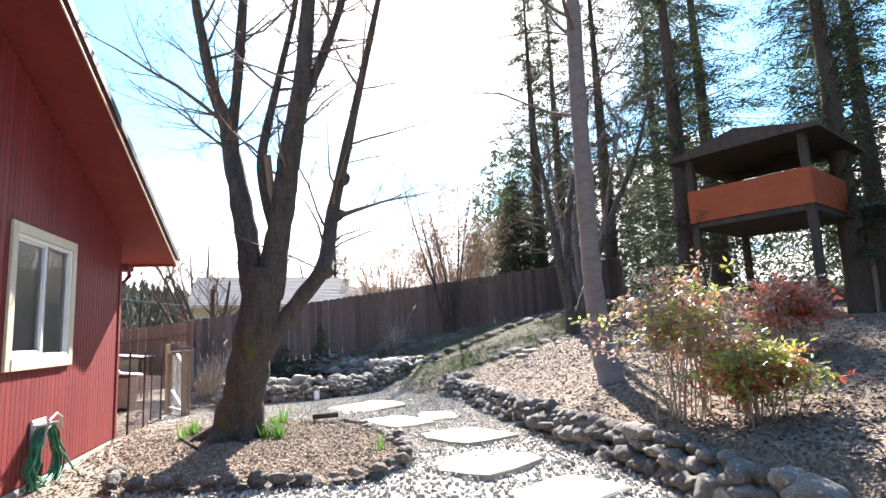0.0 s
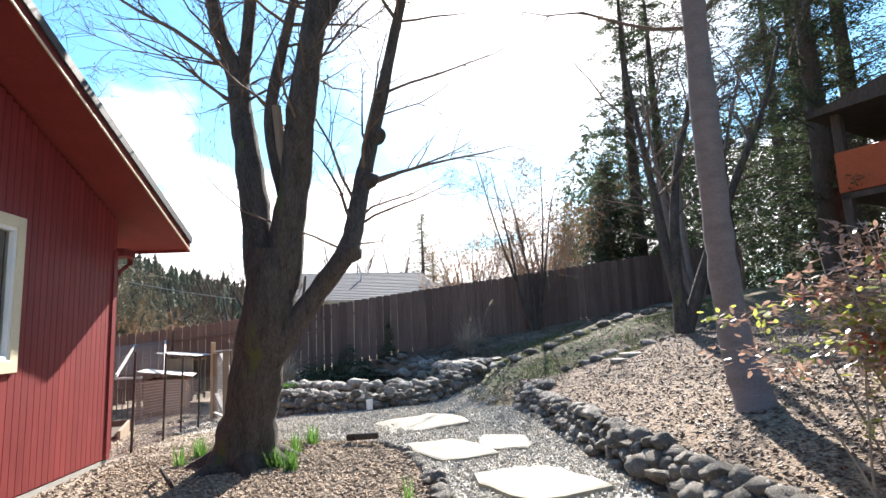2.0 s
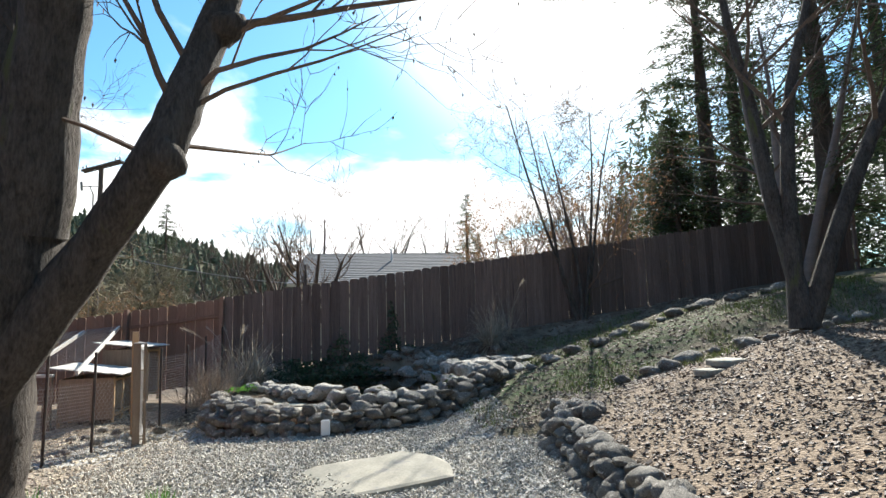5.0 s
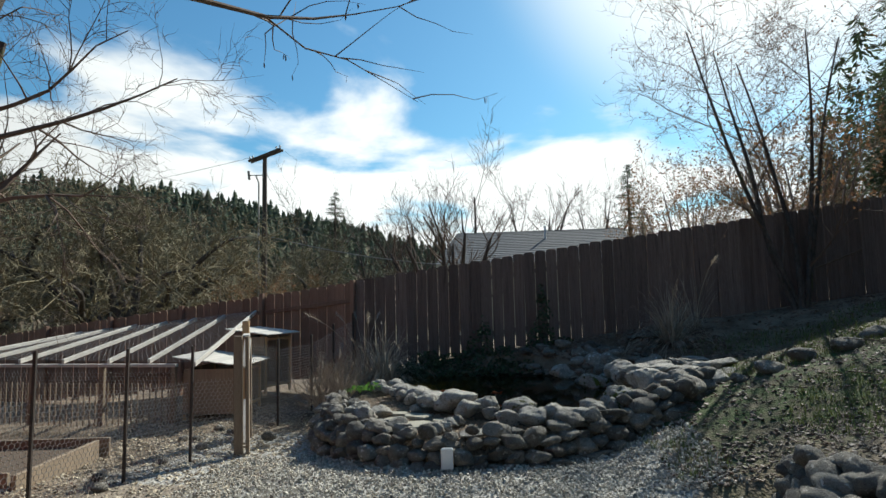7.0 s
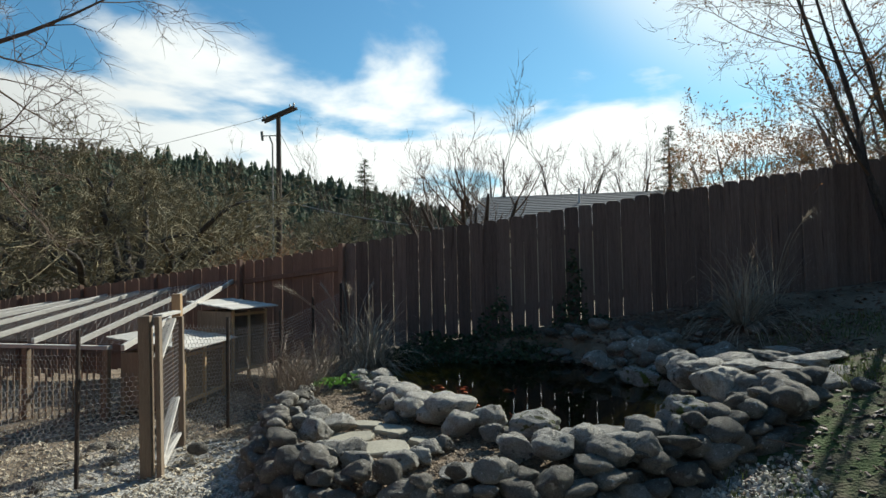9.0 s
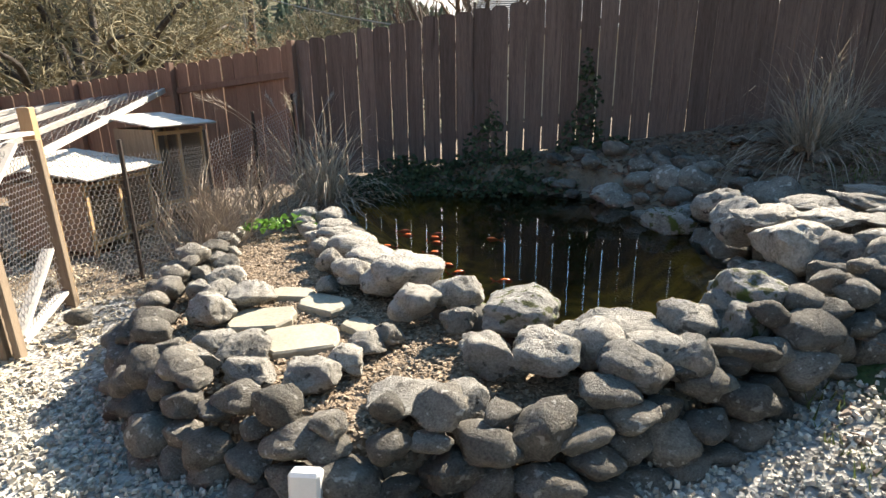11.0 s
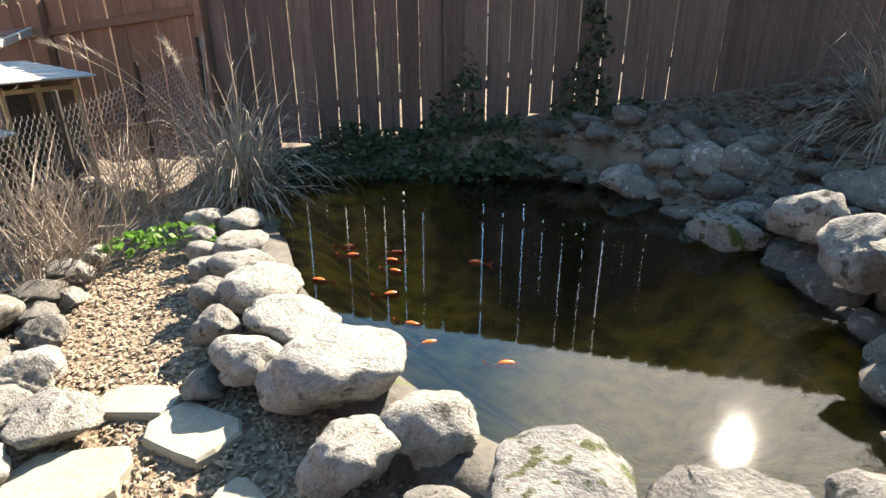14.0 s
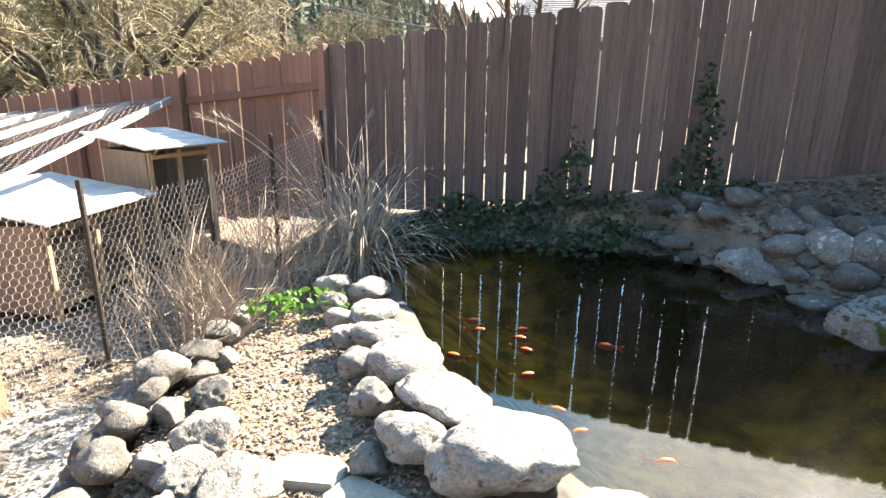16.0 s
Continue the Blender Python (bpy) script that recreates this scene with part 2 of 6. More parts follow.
def tube(bm, pts, radii, sides=6):
    """A round limb along points with a radius at each."""
    pts = [Vector(p) for p in pts]
    rings = []
    ref = Vector((0.31, 0.17, 0.93)).normalized()
    for i, p in enumerate(pts):
        d = (pts[min(i + 1, len(pts) - 1)] - pts[max(i - 1, 0)]).normalized()
        u = d.cross(ref if abs(d.dot(ref)) < 0.9 else Vector((1, 0, 0))).normalized()
        v = d.cross(u)
        r = radii[i] if isinstance(radii, (list, tuple)) else radii
        rings.append([bm.verts.new(p + (u * math.cos(k * math.tau / sides) + v * math.sin(k * math.tau / sides)) * r) for k in range(sides)])
    for a, b in zip(rings, rings[1:]):
        for k in range(sides):
            bm.faces.new((a[k], a[(k + 1) % sides], b[(k + 1) % sides], b[k]))
    bm.faces.new(rings[-1])
    bm.faces.new(list(reversed(rings[0])))
    return bm


def rock_mesh(seed, flat=0.7, rough=0.16, sub=3, angular=0.0, material=None):
    """A boulder about 1 m across, rounded or broken."""
    b = bmesh.new()
    bmesh.ops.create_icosphere(b, subdivisions=sub, radius=0.5)
    rnd = random.Random(seed)
    o = Vector((rnd.uniform(-9, 9), rnd.uniform(-9, 9), rnd.uniform(-9, 9)))
    cuts = [(Vector((rnd.gauss(0, 1), rnd.gauss(0, 1), rnd.gauss(0, 1))).normalized(), rnd.uniform(0.26, 0.42)) for _ in range(7)]
    for v in b.verts:
        p = v.co.copy()
        k = 1 + rough * noise.noise(p * 2.2 + o) * 1.6 + rough * 0.5 * noise.noise(p * 5.5 + o)
        p *= k
        for nrm, dd in cuts:
            e = p.dot(nrm) - dd
            if e > 0:
                p -= nrm * e * angular
        p += p.normalized() * (0.035 * noise.noise(p * 9 + o) + 0.025 * noise.noise(p * 19 + o)) * (0.45 + angular)
        p.z *= flat
        v.co = p
    return mesh_of("stone", b, material or M_STONE, True)


ROUND = [rock_mesh(i, 0.72, 0.24, 3, 0.0 if i % 2 else 0.45) for i in range(8)]
BROKEN = [rock_mesh(20 + i, 0.66, 0.26, 3, 0.95) for i in range(8)]
BOULDER = [rock_mesh(80 + i, 0.7, 0.22, 4, 0.55, M_GREYROCK) for i in range(7)]
CRAG = [rock_mesh(90 + i, 0.66, 0.28, 4, 0.97, M_GREYROCK) for i in range(7)]
MOSSY = [rock_mesh(40 + i, 0.66, 0.26, 4, 0.8, M_MOSSY) for i in range(4)]
SMALL = [rock_mesh(60 + i, 0.72, 0.2, 2) for i in range(8)]


def lay(meshes, parent, x, y, z, sx, sy, sz, rz=None, tilt=8, rnd=random):
    m = pose(x, y, z, rnd.uniform(-tilt, tilt), rnd.uniform(-tilt, tilt), rnd.uniform(0, 360) if rz is None else rz)
    return piece("stone", rnd.choice(meshes), parent, m @ Matrix.Diagonal((sx, sy, sz, 1)))


class Geo:
    """Collects vertices and faces fast, for twigs, blades and leaves."""

    def __init__(self):
        self.v, self.f = [], []

    def tube(self, pts, radii, sides=4):
        base = len(self.v)
        n = len(pts)
        u = None
        for i, p in enumerate(pts):
            d = (pts[min(i + 1, n - 1)] - pts[max(i - 1, 0)]).normalized()
            if u is None:
                u = d.cross(Vector((0.31, 0.17, 0.93)) if abs(d.z) < 0.86 else Vector((1, 0.1, 0)))
            else:
                u = u - d * u.dot(d)
            u.normalize()
            w = d.cross(u)
            for k in range(sides):
                a = k * math.tau / sides
                self.v.append(p + (u * math.cos(a) + w * math.sin(a)) * radii[i])
        for i in range(n - 1):
            for k in range(sides):
                a, b = base + i * sides + k, base + i * sides + (k + 1) % sides
                self.f.append((a, b, b + sides, a + sides))

    def poly(self, *pts):
        base = len(self.v)
        self.v.extend(pts)
        self.f.append(tuple(range(base, base + len(pts))))

    def mesh(self, name, material, smooth=False):
        me = bpy.data.meshes.new(name)
        me.from_pydata([tuple(p) for p in self.v], [], self.f)
        me.materials.append(material)
        if smooth:
            me.polygons.foreach_set("use_smooth", [True] * len(me.polygons))
        return me


def turned(d, rnd, spread):
    """A way that leaves d by about that many degrees, to a random side."""
    ref = Vector((rnd.gauss(0, 1), rnd.gauss(0, 1), rnd.gauss(0, 1)))
    side = d.cross(ref).normalized()
    a = radians(spread * rnd.uniform(0.7, 1.3))
    return (d * math.cos(a) + side * math.sin(a)).normalized()


def sprout(g, p, d, length, r, depth, rnd, spread=38, lift=0.12, kids=5, wob=0.16, sides=4, ends=None, thin=0.0025):
    """A limb that bends, tapers and bears smaller limbs."""
    n = 5 if depth > 1 else 4
    pts, rad, dirs = [p], [r], [d]
    for i in range(n):
        d = (d + Vector((rnd.gauss(0, wob), rnd.gauss(0, wob), rnd.gauss(0, wob) + lift))).normalized()
        p = p + d * (length / n)
        pts.append(p)
        rad.append(r * (1 - 0.8 * (i + 1) / n))
        dirs.append(d)
    g.tube(pts, rad, sides if depth > 1 else 3)
    if ends is not None and depth <= 1:
        ends.append((p, d))
    if depth > 0:
        for k in range(kids):
            s = rnd.uniform(0.25, 1.0) * n
            i = min(int(s), n - 1)
            q = pts[i].lerp(pts[i + 1], s - i)
            sprout(g, q, turned(dirs[i + 1], rnd, spread), length * rnd.uniform(0.38, 0.62), max(rad[i] * 0.5, thin), depth - 1, rnd, spread, lift, kids, wob * 1.15, sides, ends, thin)


# ---- the lie of the land ----
RETAIN = [(3.3, -4.0), (3.25, 1.5), (3.6, 3.0), (4.0, 4.1), (4.25, 5.4), (4.55, 7.1), (4.95, 9.1), (5.35, 11.4), (5.6, 12.4)]
POND_OUT = [(1.0, 16.6), (0.85, 15.6), (0.9, 14.9), (1.3, 13.95), (1.95, 13.3), (2.8, 13.08), (3.65, 13.25), (4.5, 13.75), (5.3, 14.35), (6.0, 14.9), (6.4, 16.4), (6.0, 18.0), (4.6, 18.7), (2.0, 18.7), (1.0, 17.8)]
WATER = [(1.55, 17.2), (1.8, 16.75), (2.3, 15.7), (2.9, 15.0), (3.3, 14.62), (3.8, 14.32), (4.4, 14.4), (4.72, 14.72), (4.95, 15.3), (5.0, 15.85), (4.95, 16.4), (4.75, 17.1), (4.25, 17.7), (3.6, 18.05), (2.5, 18.05), (1.75, 17.7)]
WATER_Z = 0.2


def seg_dist(px, py, line, closed=False):
    """Distance from points to a polyline; and the side, positive to the right of its way."""
    best = np.full(np.shape(px), 1e9)
    side = np.zeros(np.shape(px))
    pts = list(line) + ([line[0]] if closed else [])
    for (ax, ay), (bx, by) in zip(pts, pts[1:]):
        dx, dy = bx - ax, by - ay
        t = np.clip(((px - ax) * dx + (py - ay) * dy) / (dx * dx + dy * dy), 0, 1)
        d = np.hypot(px - ax - t * dx, py - ay - t * dy)
        s = (px - ax) * dy - (py - ay) * dx
        side = np.where(d < best, np.sign(s), side)
        best = np.minimum(d, best)
    return best, side


def inside(px, py, poly):
    r = np.zeros(np.shape(px), bool)
    for (ax, ay), (bx, by) in zip(poly, poly[1:] + poly[:1]):
        if ay != by:
            r ^= ((ay > py) != (by > py)) & (px < (bx - ax) * (py - ay) / (by - ay) + ax)
    return r


def sm(a, b, v):
    t = np.clip((v - a) / (b - a), 0, 1)
    return t * t * (3 - 2 * t)


def ground_z(px, py):
    px, py = np.asarray(px, float), np.asarray(py, float)
    # the yard, falling to the back left
    z = -0.06 - 0.2 * sm(10.5, 14.5, py) * sm(2.2, 0.2, px) - 0.5 * sm(-1, -9, px) * sm(8, 16, py)
    # the bank on the right
    d, s = seg_dist(px, py, RETAIN)
    d = np.where(s > 0, d, -d)
    d = np.where(py > 12.4, px - 5.6, d)
    up = 0.34 * sm(0.05, 0.3, d) + 0.25 * np.clip(d - 0.2, 0, 3.2) + 0.08 * np.clip(d - 3.4, 0, 3) + 0.004 * np.clip(d - 6.4, 0, 60)
    up = up * sm(14.0, 11.8, py)
    back = 0.1 + 0.14 * np.clip(px, -3, 16) + 0.02 * np.clip(px - 16, 0, 40)
    back = np.minimum(back, np.where(px < 4.5, np.maximum(back - 0.6 * sm(18, 13, py), z), back))
    k = sm(11.0, 14.5, py)
    bank = np.where(px > 4.2, (-0.06 + up) * (1 - k) + k * (-0.06 + np.clip(px - 4.4, 0, 1.2) * 0.32 + np.clip(px - 5.6, 0, 4.2) * 0.26 + np.clip(px - 9.8, 0, 6) * 0.16 + np.clip(px - 15.8, 0, 60) * 0.02), z)
    z = np.where((d > 0) | ((py > 12.4) & (px > 4.4)), np.maximum(z, bank), z)
    kb = sm(16.5, 18.8, py) * sm(-0.5, 0.6, px)
    z = z * (1 - kb) + kb * np.maximum(np.where(px > 0, back, z), z * 0)
    # the raised pond: terrace, then basin
    do, _ = seg_dist(px, py, POND_OUT, True)
    ino = inside(px, py, POND_OUT)
    z = np.where(ino, np.maximum(z, z + (0.13 - z) * sm(0.02, 0.2, do) * (z < 0.13)), z)
    dw, _ = seg_dist(px, py, WATER, True)
    inw = inside(px, py, WATER)
    z = np.where(inw, 0.12 - 0.5 * sm(0.0, 0.8, dw), np.where(dw < 0.3, np.minimum(z, 0.22 + 0.4 * dw), z))
    # beyond the fences: down to the lane, then far hills
    far = np.hypot(px - 3, py - 12)
    z = np.where(py > 19.3, z - np.clip(py - 19.3, 0, 12) * 0.05, z)
    az = np.degrees(np.arctan2(-(px - 3), py - 10))  # left of +y
    ridge = 60 * sm(140, 330, far) * (0.25 + 0.75 * sm(-10, 34, az)) * (1 - 0.6 * sm(75, 120, np.abs(az))) + 16 * sm(330, 900, far)
    return z + ridge


def gz(x, y):
    return float(ground_z(x, y))

# ---- ground: one sheet to the horizon ----
def ground():
    def steps(lo, hi, fine):
        inner = np.arange(lo, hi + 1e-6, fine)
        out = np.cumsum(fine * 1.19 ** np.arange(1, 62))
        out = out[out < 2600]
        return np.concatenate((lo - out[::-1], inner, hi + out))
    xs, ys = steps(-4, 12, 0.1), steps(-2.0, 20.0, 0.1)
    gx, gy = np.meshgrid(xs, ys)
    z = ground_z(gx, gy)
    near = np.exp(-((np.clip(np.hypot(gx - 4, gy - 9) - 14, 0, 99)) ** 2) / 30)
    lump = np.array([noise.noise(Vector((x * 1.3, y * 1.3, 0))) * 0.025 + noise.noise(Vector((x * 4.5, y * 4.5, 3))) * 0.012 for x, y in zip(gx.ravel(), gy.ravel())]).reshape(gx.shape)
    z = z + lump * near
    me = bpy.data.meshes.new("ground")
    nx, ny = len(xs), len(ys)
    verts = np.stack((gx.ravel(), gy.ravel(), z.ravel()), 1)
    i = np.arange(nx * ny).reshape(ny, nx)
    faces = np.stack((i[:-1, :-1].ravel(), i[:-1, 1:].ravel(), i[1:, 1:].ravel(), i[1:, :-1].ravel()), 1)
    me.from_pydata(verts.tolist(), [], faces.tolist())
    me.polygons.foreach_set("use_smooth", [True] * len(me.polygons))
    # what covers it: red gravel, green grass, blue bark chips
    d, s = seg_dist(gx, gy, RETAIN)
    bank = np.where(gy < 12.3, (s > 0) | (gx > 5.6), gx > 4.9 + (gy - 12.3) * 0.1)
    db, sb = seg_dist(gx, gy, BED, True)
    bed = inside(gx, gy, BED)
    wob = np.array([noise.noise(Vector((x * 0.9, y * 0.9, 7))) for x, y in zip(gx.ravel(), gy.ravel())]).reshape(gx.shape) * 0.6
    do, _ = seg_dist(gx, gy, POND_OUT, True)
    ino = inside(gx, gy, POND_OUT)
    inw = inside(gx, gy, WATER)
    run = sm(-0.2, -1.4, gx + wob * 0.6) * sm(11.0, 11.8, gy + wob)
    chips = np.where(bank & (gy < 19), sm(14.2, 12.3, gy + wob * 2 + (gx - 6) * -0.25), 0) + np.where(bed, 1, 0)
    chips = np.maximum(chips, np.where((gx < 0.6) & ~bed & (gy < 13), 0.5, 0))
    chips = np.maximum(chips, np.where(ino & ~inw & (gx < 4.6) & (gy < 16.8), 1, 0))
    grass = np.where(bank & ~ino, sm(11.6, 13.4, gy + wob * 2 - (gx - 6) * 0.25) * sm(18.0, 15.0, gy + wob), 0) + np.where((gx > 9.5) & (gy < 8), 0.9, 0)
    grass = np.clip(grass + np.where(np.hypot(gx - 4, gy - 9) > 22, 0.7, 0), 0, 1)
    gravel = np.where(~bank & ~bed & ~ino & (gy < 15.5), 1, 0) * (1 - run) * (1 - np.clip(chips, 0, 1))
    col = me.color_attributes.new("cover", "FLOAT_COLOR", "POINT")
    # alpha fades from the near shore, where the floor's painted shade takes over
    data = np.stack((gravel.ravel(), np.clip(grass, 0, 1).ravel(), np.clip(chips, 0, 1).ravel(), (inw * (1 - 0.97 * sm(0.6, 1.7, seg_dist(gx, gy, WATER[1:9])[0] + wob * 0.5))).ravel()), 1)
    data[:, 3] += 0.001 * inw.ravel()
    col.data.foreach_set("color", data.astype(np.float32).ravel())
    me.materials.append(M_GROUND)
    tagged(new("ground", me), "sloping yard of gravel, bark chips and thin grass", "ground", kind="structure")


BED = [(-0.8, 9.9), (-0.62, 7.8), (-0.6, 6.6), (-0.08, 6.35), (0.67, 5.95), (1.23, 5.75), (1.72, 5.65), (2.3, 6.05), (2.6, 7.0), (2.7, 8.0), (2.72, 8.9), (2.5, 9.9), (1.6, 10.4), (0.2, 10.6)]


def ground_material():
    m = bpy.data.materials.new("yard_ground")
    m.use_nodes = True
    n, l = m.node_tree.nodes, m.node_tree.links
    b = n["Principled BSDF"]
    b.inputs["Roughness"].default_value, b.inputs["Specular IOR Level"].default_value = 0.95, 0.2
    tc, at = n.new("ShaderNodeTexCoord"), n.new("ShaderNodeVertexColor")
    at.layer_name = "cover"
    sp = n.new("ShaderNodeSeparateColor")
    l.new(at.outputs["Color"], sp.inputs[0])

    def blend(scale, a, c, kind="noise", lo=0.4, hi=0.6):
        t = n.new("ShaderNodeTexNoise" if kind == "noise" else "ShaderNodeTexVoronoi")
        t.inputs["Scale"].default_value = scale
        if kind == "noise":
            t.inputs["Detail"].default_value = 6.0
        l.new(tc.outputs["Object"], t.inputs["Vector"])
        r = n.new("ShaderNodeMapRange")
        r.inputs[1].default_value, r.inputs[2].default_value = lo, hi
        src = t.outputs["Fac"] if kind == "noise" else t.outputs["Color"]
        l.new(src, r.inputs[0])
        x = n.new("ShaderNodeMix")
        x.data_type = "RGBA"
        x.inputs[6].default_value, x.inputs[7].default_value = (*a, 1), (*c, 1)
        l.new(r.outputs[0], x.inputs["Factor"])
        return x.outputs[2], t

    def over(base, top, fac):
        x = n.new("ShaderNodeMix")
        x.data_type = "RGBA"
        l.new(fac, x.inputs["Factor"])
        l.new(base, x.inputs[6])
        l.new(top, x.inputs[7])
        return x.outputs[2]

    soil, soil_t = blend(2.2, (0.13, 0.1, 0.07), (0.24, 0.19, 0.14))
    grav, grav_t = blend(42, (0.16, 0.15, 0.135), (0.5, 0.475, 0.43), "voronoi", 0.1, 0.9)
    chip, chip_t = blend(45, (0.11, 0.078, 0.052), (0.32, 0.245, 0.175), "voronoi", 0.1, 0.95)
    gras, gras_t = blend(5.0, (0.1, 0.085, 0.052), (0.06, 0.085, 0.028))
    col = over(soil, grav, sp.outputs[0])
    col = over(col, chip, sp.outputs[2])
    col = over(col, gras, sp.outputs[1])
    # algae on the shallow pond floor; fence shade and depth painted dark beyond
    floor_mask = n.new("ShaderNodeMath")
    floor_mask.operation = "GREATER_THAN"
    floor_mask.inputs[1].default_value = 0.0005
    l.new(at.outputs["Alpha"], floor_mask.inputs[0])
    floor_shade, _ = blend(3.0, (0.02, 0.016, 0.01), (0.04, 0.031, 0.018))
    col = over(col, floor_shade, floor_mask.outputs[0])
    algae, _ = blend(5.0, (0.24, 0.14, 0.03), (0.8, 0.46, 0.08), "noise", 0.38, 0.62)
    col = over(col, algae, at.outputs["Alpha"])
    l.new(col, b.inputs["Base Color"])
    bp = n.new("ShaderNodeBump")
    bp.inputs["Strength"].default_value, bp.inputs["Distance"].default_value = 0.8, 0.015
    l.new(grav_t.outputs["Distance"], bp.inputs["Height"])
    l.new(bp.outputs[0], b.inputs["Normal"])
    return m


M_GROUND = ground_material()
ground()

# ---- back fences: dog-eared cedar boards, each a piece ----
PICKET_W = 0.221


def picket_mesh(h, material, seed):
    b = bmesh.new()
    w, t, e = PICKET_W / 2 - 0.0008, 0.009, 0.05
    foot = w - (0.0, 0.004, 0.001, 0.007)[seed % 4]  # boards have shrunk unevenly
    out = [(-foot, 0), (foot, 0), (w, h - e), (w - e * 0.3, h - e * 0.3), (w - e, h), (-w + e, h), (-w + e * 0.3, h - e * 0.3), (-w, h - e)]
    f = [b.verts.new((x, -t, z)) for x, z in out]
    k = [b.verts.new((x, t, z)) for x, z in out]
    b.faces.new(f)
    b.faces.new(list(reversed(k)))
    n = len(out)
    for i in range(n):
        b.faces.new((f[(i + 1) % n], f[i], k[i], k[(i + 1) % n]))
    return mesh_of("picket", b, material)


def fence(name, a, b, top, bottom, material, label, rails_near, seed):
    rnd = random.Random(seed)
    f = thing(name, label, "fence", kind="structure", at=(a[0], a[1], 0))
    a, b = Vector((*a, 0)), Vector((*b, 0))
    d = (b - a)
    n = int(d.length / PICKET_W)
    u = d.normalized()
    out = Vector((u.y, -u.x, 0)) * (1 if u.x > 0 else -1)  # towards the yard
    ang = math.degrees(math.atan2(u.y, u.x))
    meshes = [picket_mesh(1.85 + 0.012 * k, material, k) for k in range(8)]
    for i in range(n):
        p = a + u * (i + 0.5) * PICKET_W
        s = (i + 0.5) / n
        zt = top(s)
        me = rnd.choice(meshes)
        h = me.vertices[4].co.z
        gap = rnd.choice((0.0, 0.0, 0.001, 0.002, 0.003, 0.007))
        off = rnd.uniform(-0.004, 0.004)
        q = p - out * off
        m = pose(q.x, q.y, zt - h + rnd.uniform(-0.012, 0.012), rnd.uniform(-0.4, 0.4), rnd.uniform(-0.2, 0.2), ang + rnd.uniform(-1.2, 1.2))
        ob = piece("picket", me, f, m @ Matrix.Diagonal((1 - gap / PICKET_W * 2, 1, 1, 1)))
    side = 1 if rails_near else -1
    post_n = max(2, round(d.length / 2.44) + 1)
    for k in range(post_n):
        s = k / (post_n - 1)
        p = a + d * s + out * side * 0.065
        bm = bmesh.new()
        zt = top(s) + (0.04 if rails_near else -0.12)
        box(bm, pose(p.x, p.y, (zt + bottom(s) - 0.3) / 2, 0, 0, ang), (0.09, 0.09, zt - bottom(s) + 0.3), 0.006)
        part("post", bm, material, f)
    for drop in (0.38, 1.5):
        for k in range(post_n - 1):
            s0, s1 = k / (post_n - 1), (k + 1) / (post_n - 1)
            p0, p1 = a + d * s0 + out * side * 0.03, a + d * s1 + out * side * 0.03
            bm = bmesh.new()
            beam(bm, (p0.x, p0.y, top(s0) - drop), (p1.x, p1.y, top(s1) - drop), 0.038, 0.085, 0.004)
            part("rail", bm, material, f)
    return f


FENCE_A, FENCE_B, FENCE_C = (0.3, 18.95), (17.5, 18.8), (-13.0, 22.4)
fence("fence_back", FENCE_A, FENCE_B, lambda s: 2.05 + 17.2 * s * 0.128, lambda s: 0.15 + 17.2 * s * 0.128, M_FENCE,
      "tall weathered brown cedar board fence climbing the slope", False, 3)
fence("fence_side", FENCE_A, FENCE_C, lambda s: 2.02 - 13.7 * s * 0.1, lambda s: 0.15 - 13.7 * s * 0.1, M_FENCE_L,
      "reddish cedar board fence with posts and rails showing", True, 4)

# ---- the red house ----
HC = Vector((-0.9, 10.08, 0))
HW = Vector((-0.196, -0.9806, 0)).normalized()  # along the gable wall, away from its far corner
HN = Vector((0.9806, -0.196, 0)).normalized()  # out of the wall
HM = Matrix((( HW.x, HN.x, 0, HC.x), (HW.y, HN.y, 0, HC.y), (0, 0, 1, 0), (0, 0, 0, 1)))
HLEN, SLOPE = 12.5, 0.375


def hp(a, n, z):
    return HM @ Vector((a, n, z))


def hbox(bm, a0, a1, n0, n1, z0, z1, bevel=0.0):
    return box(bm, HM @ pose((a0 + a1) / 2, (n0 + n1) / 2, (z0 + z1) / 2), (abs(a1 - a0), abs(n1 - n0), abs(z1 - z0)), bevel)


def roof_z(a):
    return 2.84 + SLOPE * (min(a, HLEN - a) + 0.87)


